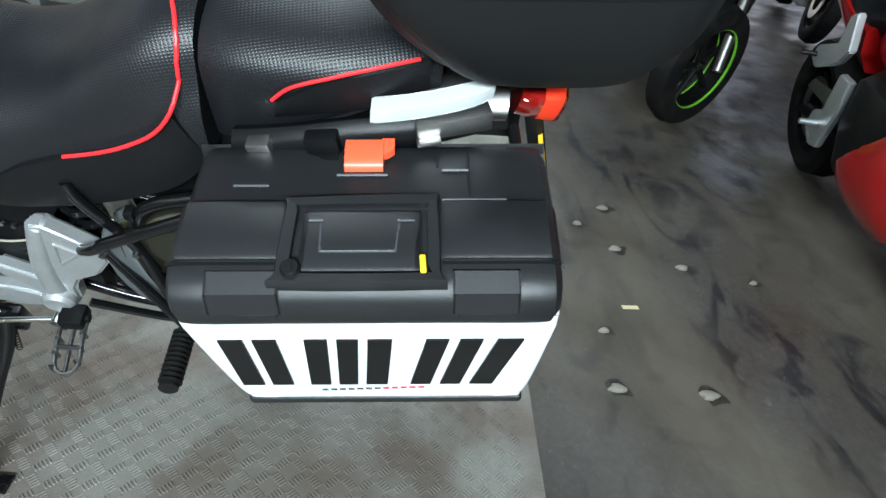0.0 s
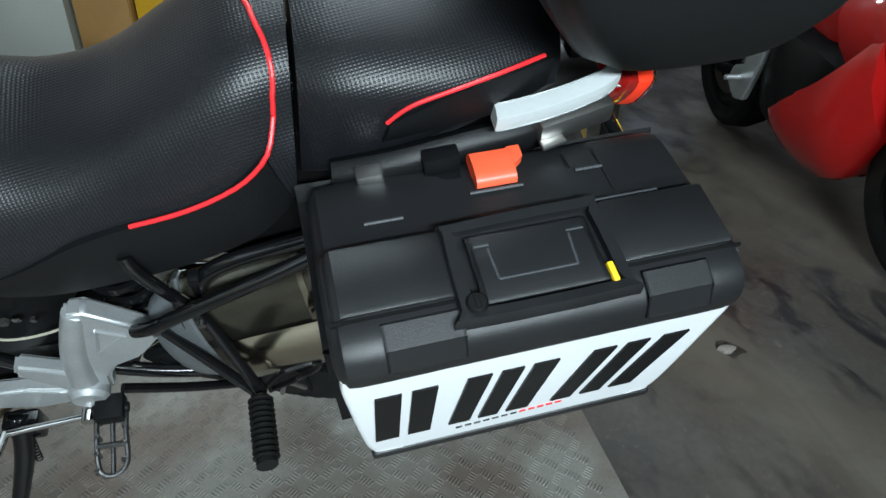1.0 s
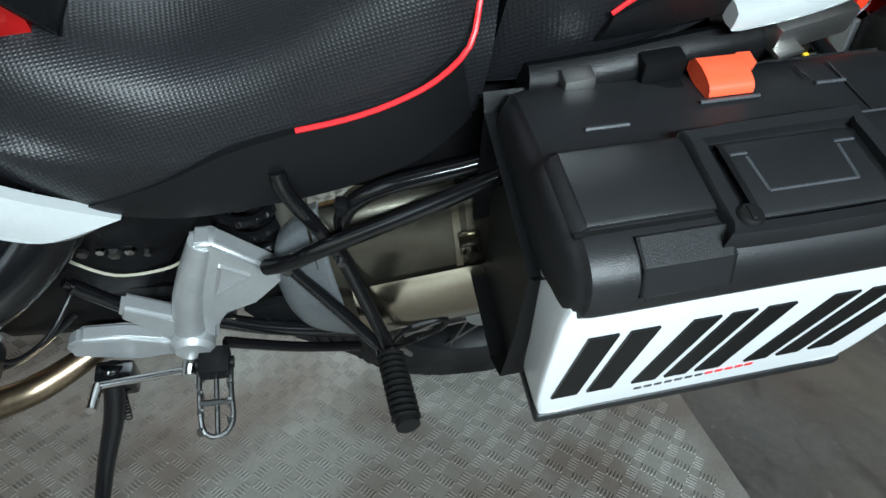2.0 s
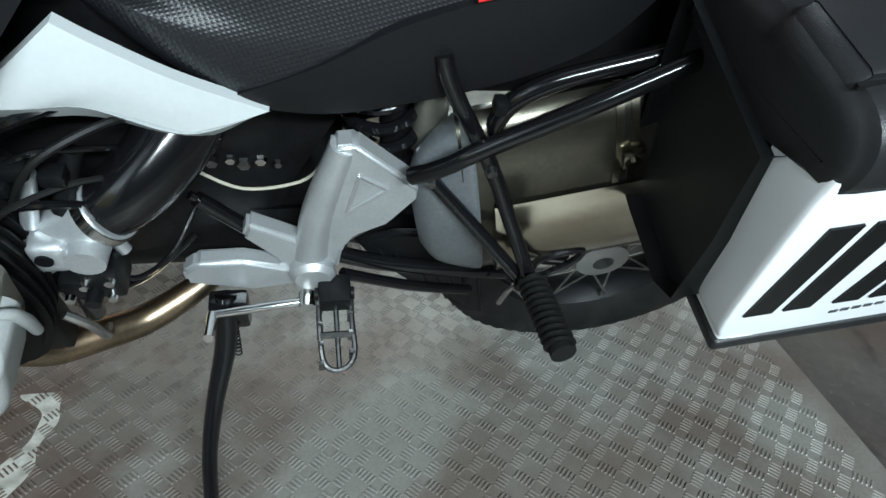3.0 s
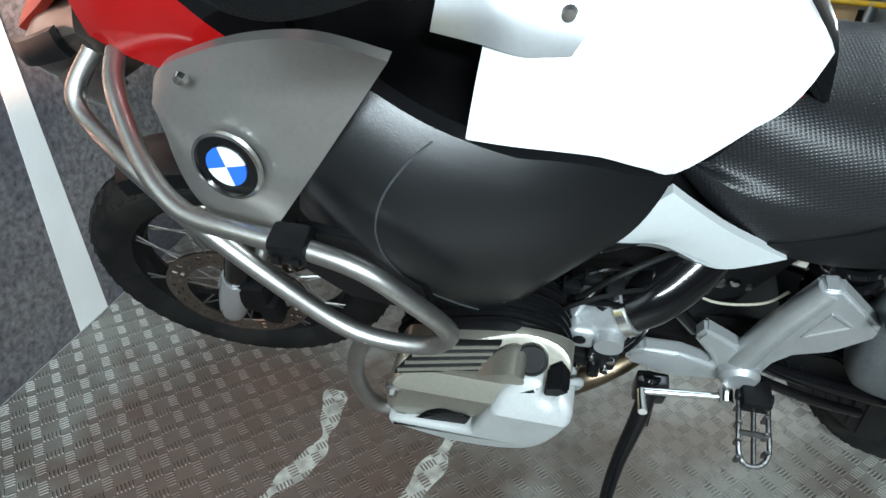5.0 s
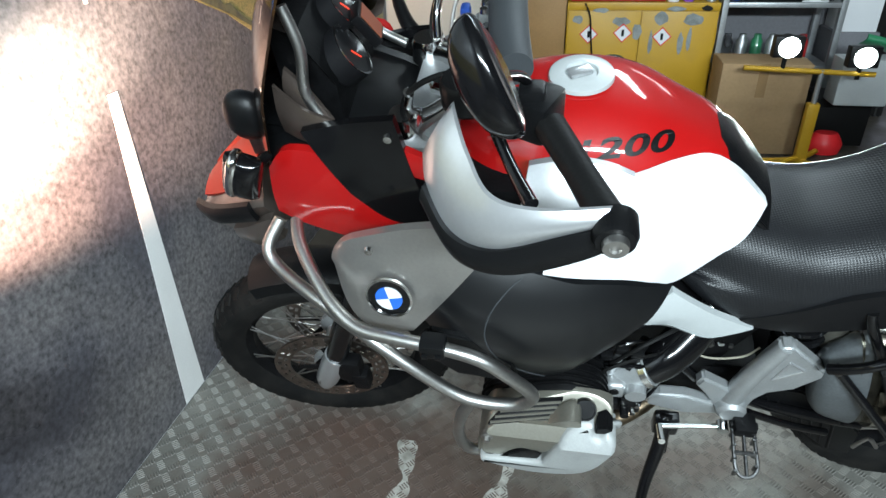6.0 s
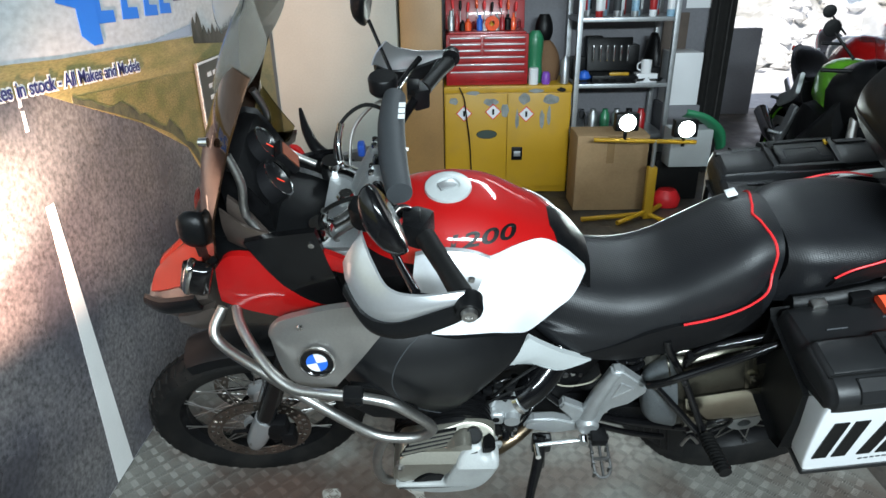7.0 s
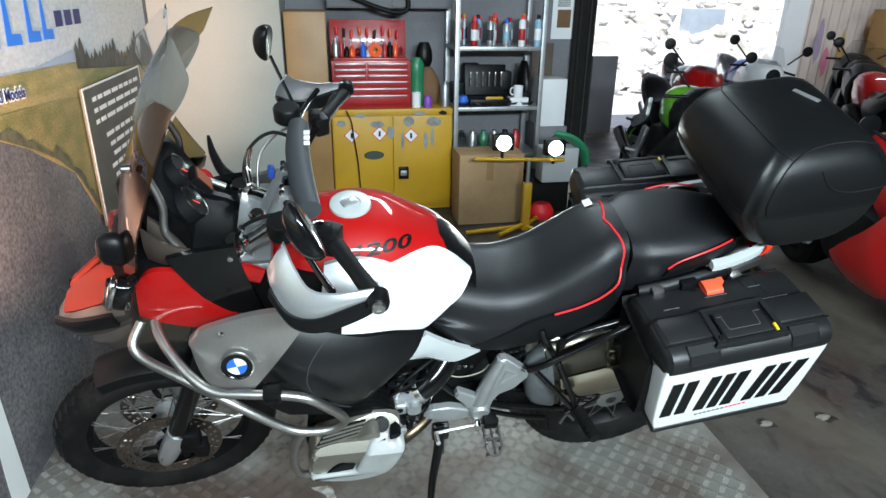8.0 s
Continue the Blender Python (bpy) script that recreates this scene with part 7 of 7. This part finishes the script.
    q("tail", loft([mirror_ring(x, [(0, zt), (-wd, zt - .03), (-wd * .7, zb), (0, zb)]) for x, wd, zt, zb in ((-.34, .04, .98, .93), (-.15, .1, .93, .82), (.1, .13, .85, .70), (.4, .14, .80, .62))], 3, 2), paint, "painted tail")
    q("tail_light", box((-.36, -.05, .92), (-.33, .05, .96), .008), LENSR)
    for s in (-1, 1):
        q("handlebar", rod((1.08, s * .33, .93), (1.12, s * .1, .96), .012), BLACK)
    q("screen", panel([(1.12, -.12, 1.16), (1.10, 0, 1.19), (1.12, .12, 1.16)], [(1.30, -.13, 1.0), (1.34, 0, 1.01), (1.30, .13, 1.0)], .004, .0, depth=(-1, 0, -.5)), CLEAR)
    q("silencer", tube([(.4, pipe * .15, .3), (.2, pipe * .19, .36), (-.1, pipe * .2, .46)], [.03, .05, .055], 4, 16), CHROME)
    q("foot_rest_plate", plate([(.24, .34), (.28, .42), (.36, .45), (.42, .62), (.52, .62), (.50, .50), (.46, .42), (.40, .30), (.32, .28)], -.19, -.16, .006), ALU, "polished foot rest plate")
    q("foot_rest", rod((.36, -.16, .39), (.36, -.26, .40), .012), ALU)
    q("pillion_plate", plate([(.08, .58), (.12, .64), (.30, .70), (.34, .82), (.40, .84), (.42, .70), (.36, .64), (.30, .61), (.14, .55)], -.185, -.155, .006), ALU, "polished pillion foot rest plate")
    q("chain_guard", plate([(.0, .42), (.05, .47), (.35, .50), (.45, .44), (.30, .42)], -.135, -.12, .004), STEEL)
    q("pillion_rest", rod((.14, -.145, .60), (.12, -.24, .61), .011), BLACK)
    for s in (-1, 1):
        q("mirror", turned(lathe([(0, -.02), (.04, -.01), (.05, .01), (0, .015)], 16, "x"), pose(1.1, s * .36, 1.17)), BLACK)
        q("mirror_stalk", rod((1.15, s * .2, 1.02), (1.1, s * .35, 1.16), .008), BLACK)
    return ob


STANCE = pose(0, 0, 0, 9, 0, 0)
place = lambda x, y, turn: pose(x, y, .012, 0, 0, turn) @ STANCE
upright = lambda x, y, turn: pose(x, y, .012, 0, 0, turn) @ pose(0, 0, 0, -8, 0, 0)
parked(upright(3.24, 3.18, 260), BLACK, GREEN, "black and green motorcycle with green striped wheels", GREEN, -1, -45)
parked(place(3.60, 1.42, -100), RED, RED, "glossy red sports motorcycle with polished foot rest plates", None, 1)
parked(upright(4.12, 4.50, 253), RED, WHITE, "red and white sports motorcycle")
parked(upright(5.12, 5.05, 253), WHITE, BLUE, "white and blue sports motorcycle")
parked(place(5.05, 2.6, 60), BLACK, RED, "black and red sports motorcycle")
parked(place(5.9, 3.6, 64), BLACK, BLACK, "plain black motorcycle with a black seat")
parked(place(4.55, 1.25, -52), RED, BLACK, "red sports motorcycle with a black tank")

# ---- yard outside ----
ROCK = mat("pale_rubble", (0.88, 0.86, 0.84), 0.9, vary=0.3, scale=1.5, fine=8, bump=0.5, other=(0.5, 0.48, 0.43))
G = []
for j in range(70):
    y = 9.0 + .16 * j
    row = []
    for i in range(110):
        x = 1.0 + .16 * i
        p = Vector((x, y, 0))
        z = max(0, (y - 9.0)) * .42 + .35 * noise.noise(p * .8) + .22 * noise.noise(p * 2.3) + .1 * noise.noise(p * 5.1) - .05
        row.append((x, y, max(-.1, z)))
    G.append(row)
bank = part("rubble_bank", grid_mesh(G), ROCK, None, "pale sunlit bank of stones and rubble in the yard", True, "rubble", "stuff")
vs, fs = [], []
for k in range(900):
    x, y = rng.uniform(2, 16), rng.uniform(8.6, 17)
    r = rng.uniform(.05, .22)
    z = max(0, (y - 9)) * .42 + .25 * noise.noise(Vector((x, y, 0)) * .8)
    b = len(vs)
    for dx, dy, dz in ((1, 0, 0), (-1, 0, 0), (0, 1, 0), (0, -1, 0), (0, 0, 1), (0, 0, -1)):
        j = rng.uniform(.6, 1.2)
        vs.append((x + dx * r * j, y + dy * r * j, max(.0, z) + dz * r * j * .7))
    fs += [tuple(b + i for i in t) for t in ((0, 2, 4), (2, 1, 4), (1, 3, 4), (3, 0, 4), (2, 0, 5), (1, 2, 5), (3, 1, 5), (0, 3, 5))]
me = bpy.data.meshes.new("loose_stones")
me.from_pydata(vs, [], fs)
me.materials.append(ROCK)
tagged(new("loose_stones", me), "pale loose stones scattered over the bank", "stones", "", "stuff")
solid("utility_box", box((8.25, 11.0, .3), (9.0, 11.5, 1.36), .02), mat("pale_blue_steel", (0.45, 0.52, 0.6), 0.4, vary=0.08), "pale blue-grey steel utility box in the yard", "utility box")

# ---- litter on the floor ----
CHIP_SHADE = mat("chip_contact_shade", (0.026, 0.023, 0.021), 0.45, vary=0.4, scale=30, bump=0.3, other=(0.045, 0.04, 0.034))
STONE = mat("pale_chip", (0.19, 0.17, 0.145), 0.8, vary=0.2, bump=0.3)
for x, y, r in ((2.535, -.086, .028), (2.267, -.085, .026), (2.435, .882, .022), (2.421, .60, .022), (2.656, .518, .022), (2.28, .149, .016), (2.307, .748, .016), (2.901, .465, .014)):
    pts = [[(x + r * k * (1 + .3 * math.sin(3 * a + x * 40)) * math.cos(a), y + r * k * .6 * math.sin(a), z) for a in np.linspace(0, 6.28, 9, endpoint=False)] for k, z in ((1, -.006), (.95, .002), (.5, .008))]
    # dark blot round each chip, its contact shadow painted on the floor
    blot = [(x + .02 * math.sin(x * 50) + r * 1.5 * (1 + .35 * math.sin(2 * a + y * 30)) * math.cos(a), y + r * 1.2 * (1 + .3 * math.cos(3 * a + x * 20)) * math.sin(a)) for a in np.linspace(0, 6.28, 22, endpoint=False)]
    spot = bmesh.new()
    spot.faces.new([spot.verts.new((p, q, -.0052)) for p, q in blot])
    part("chip_smudge", spot, CHIP_SHADE, None, "dark contact shadow painted round a stone chip", False, "oil spot", "structure")
    solid("stone_chip", loft(pts, 2, 2), STONE, "pale stone chip lying on the concrete", "stone chip", "chips on the floor")
solid("tape_scrap", turned(box((-.028, -.008, 0), (.028, .008, .002), 0), pose(2.398, .274, -.006, 0, 0, 5)), mat("cream_tape", (0.6, 0.5, 0.3), 0.6), "scrap of cream tape on the concrete", "tape")

# unseen lamps' housings: ceiling strips and the work lamp beside the banner
for x, y, a in ((1.75, -3.65, 0), (.9, -3.95, 0), (1.3, .9, 0), (2.2, 1.9, 0), (6.2, 3.4, 0)):
    sl = thing("strip_light", pose(x, y, 2.76, 0, 0, a), "long white ceiling strip light out of view", "ceiling light", "ceiling strip lights")
    part("housing", box((-.75, -.09, 0), (.75, .09, .04), .01), WHITE, sl)
wl = thing("work_lamp", pose(-.21, -1.08, 0), "warm halogen work lamp on a thin stand", "work light")
part("stand", join(rod((0, 0, 0), (0, 0, .68), .012), *[rod((0, 0, .12), (.16 * math.cos(a), .16 * math.sin(a), .0), .009) for a in (0.5, 2.6, 4.7)]), BLACK, wl)
part("head", box((-.06, -.04, .66), (.06, .03, .80), .01), BLACK, wl)
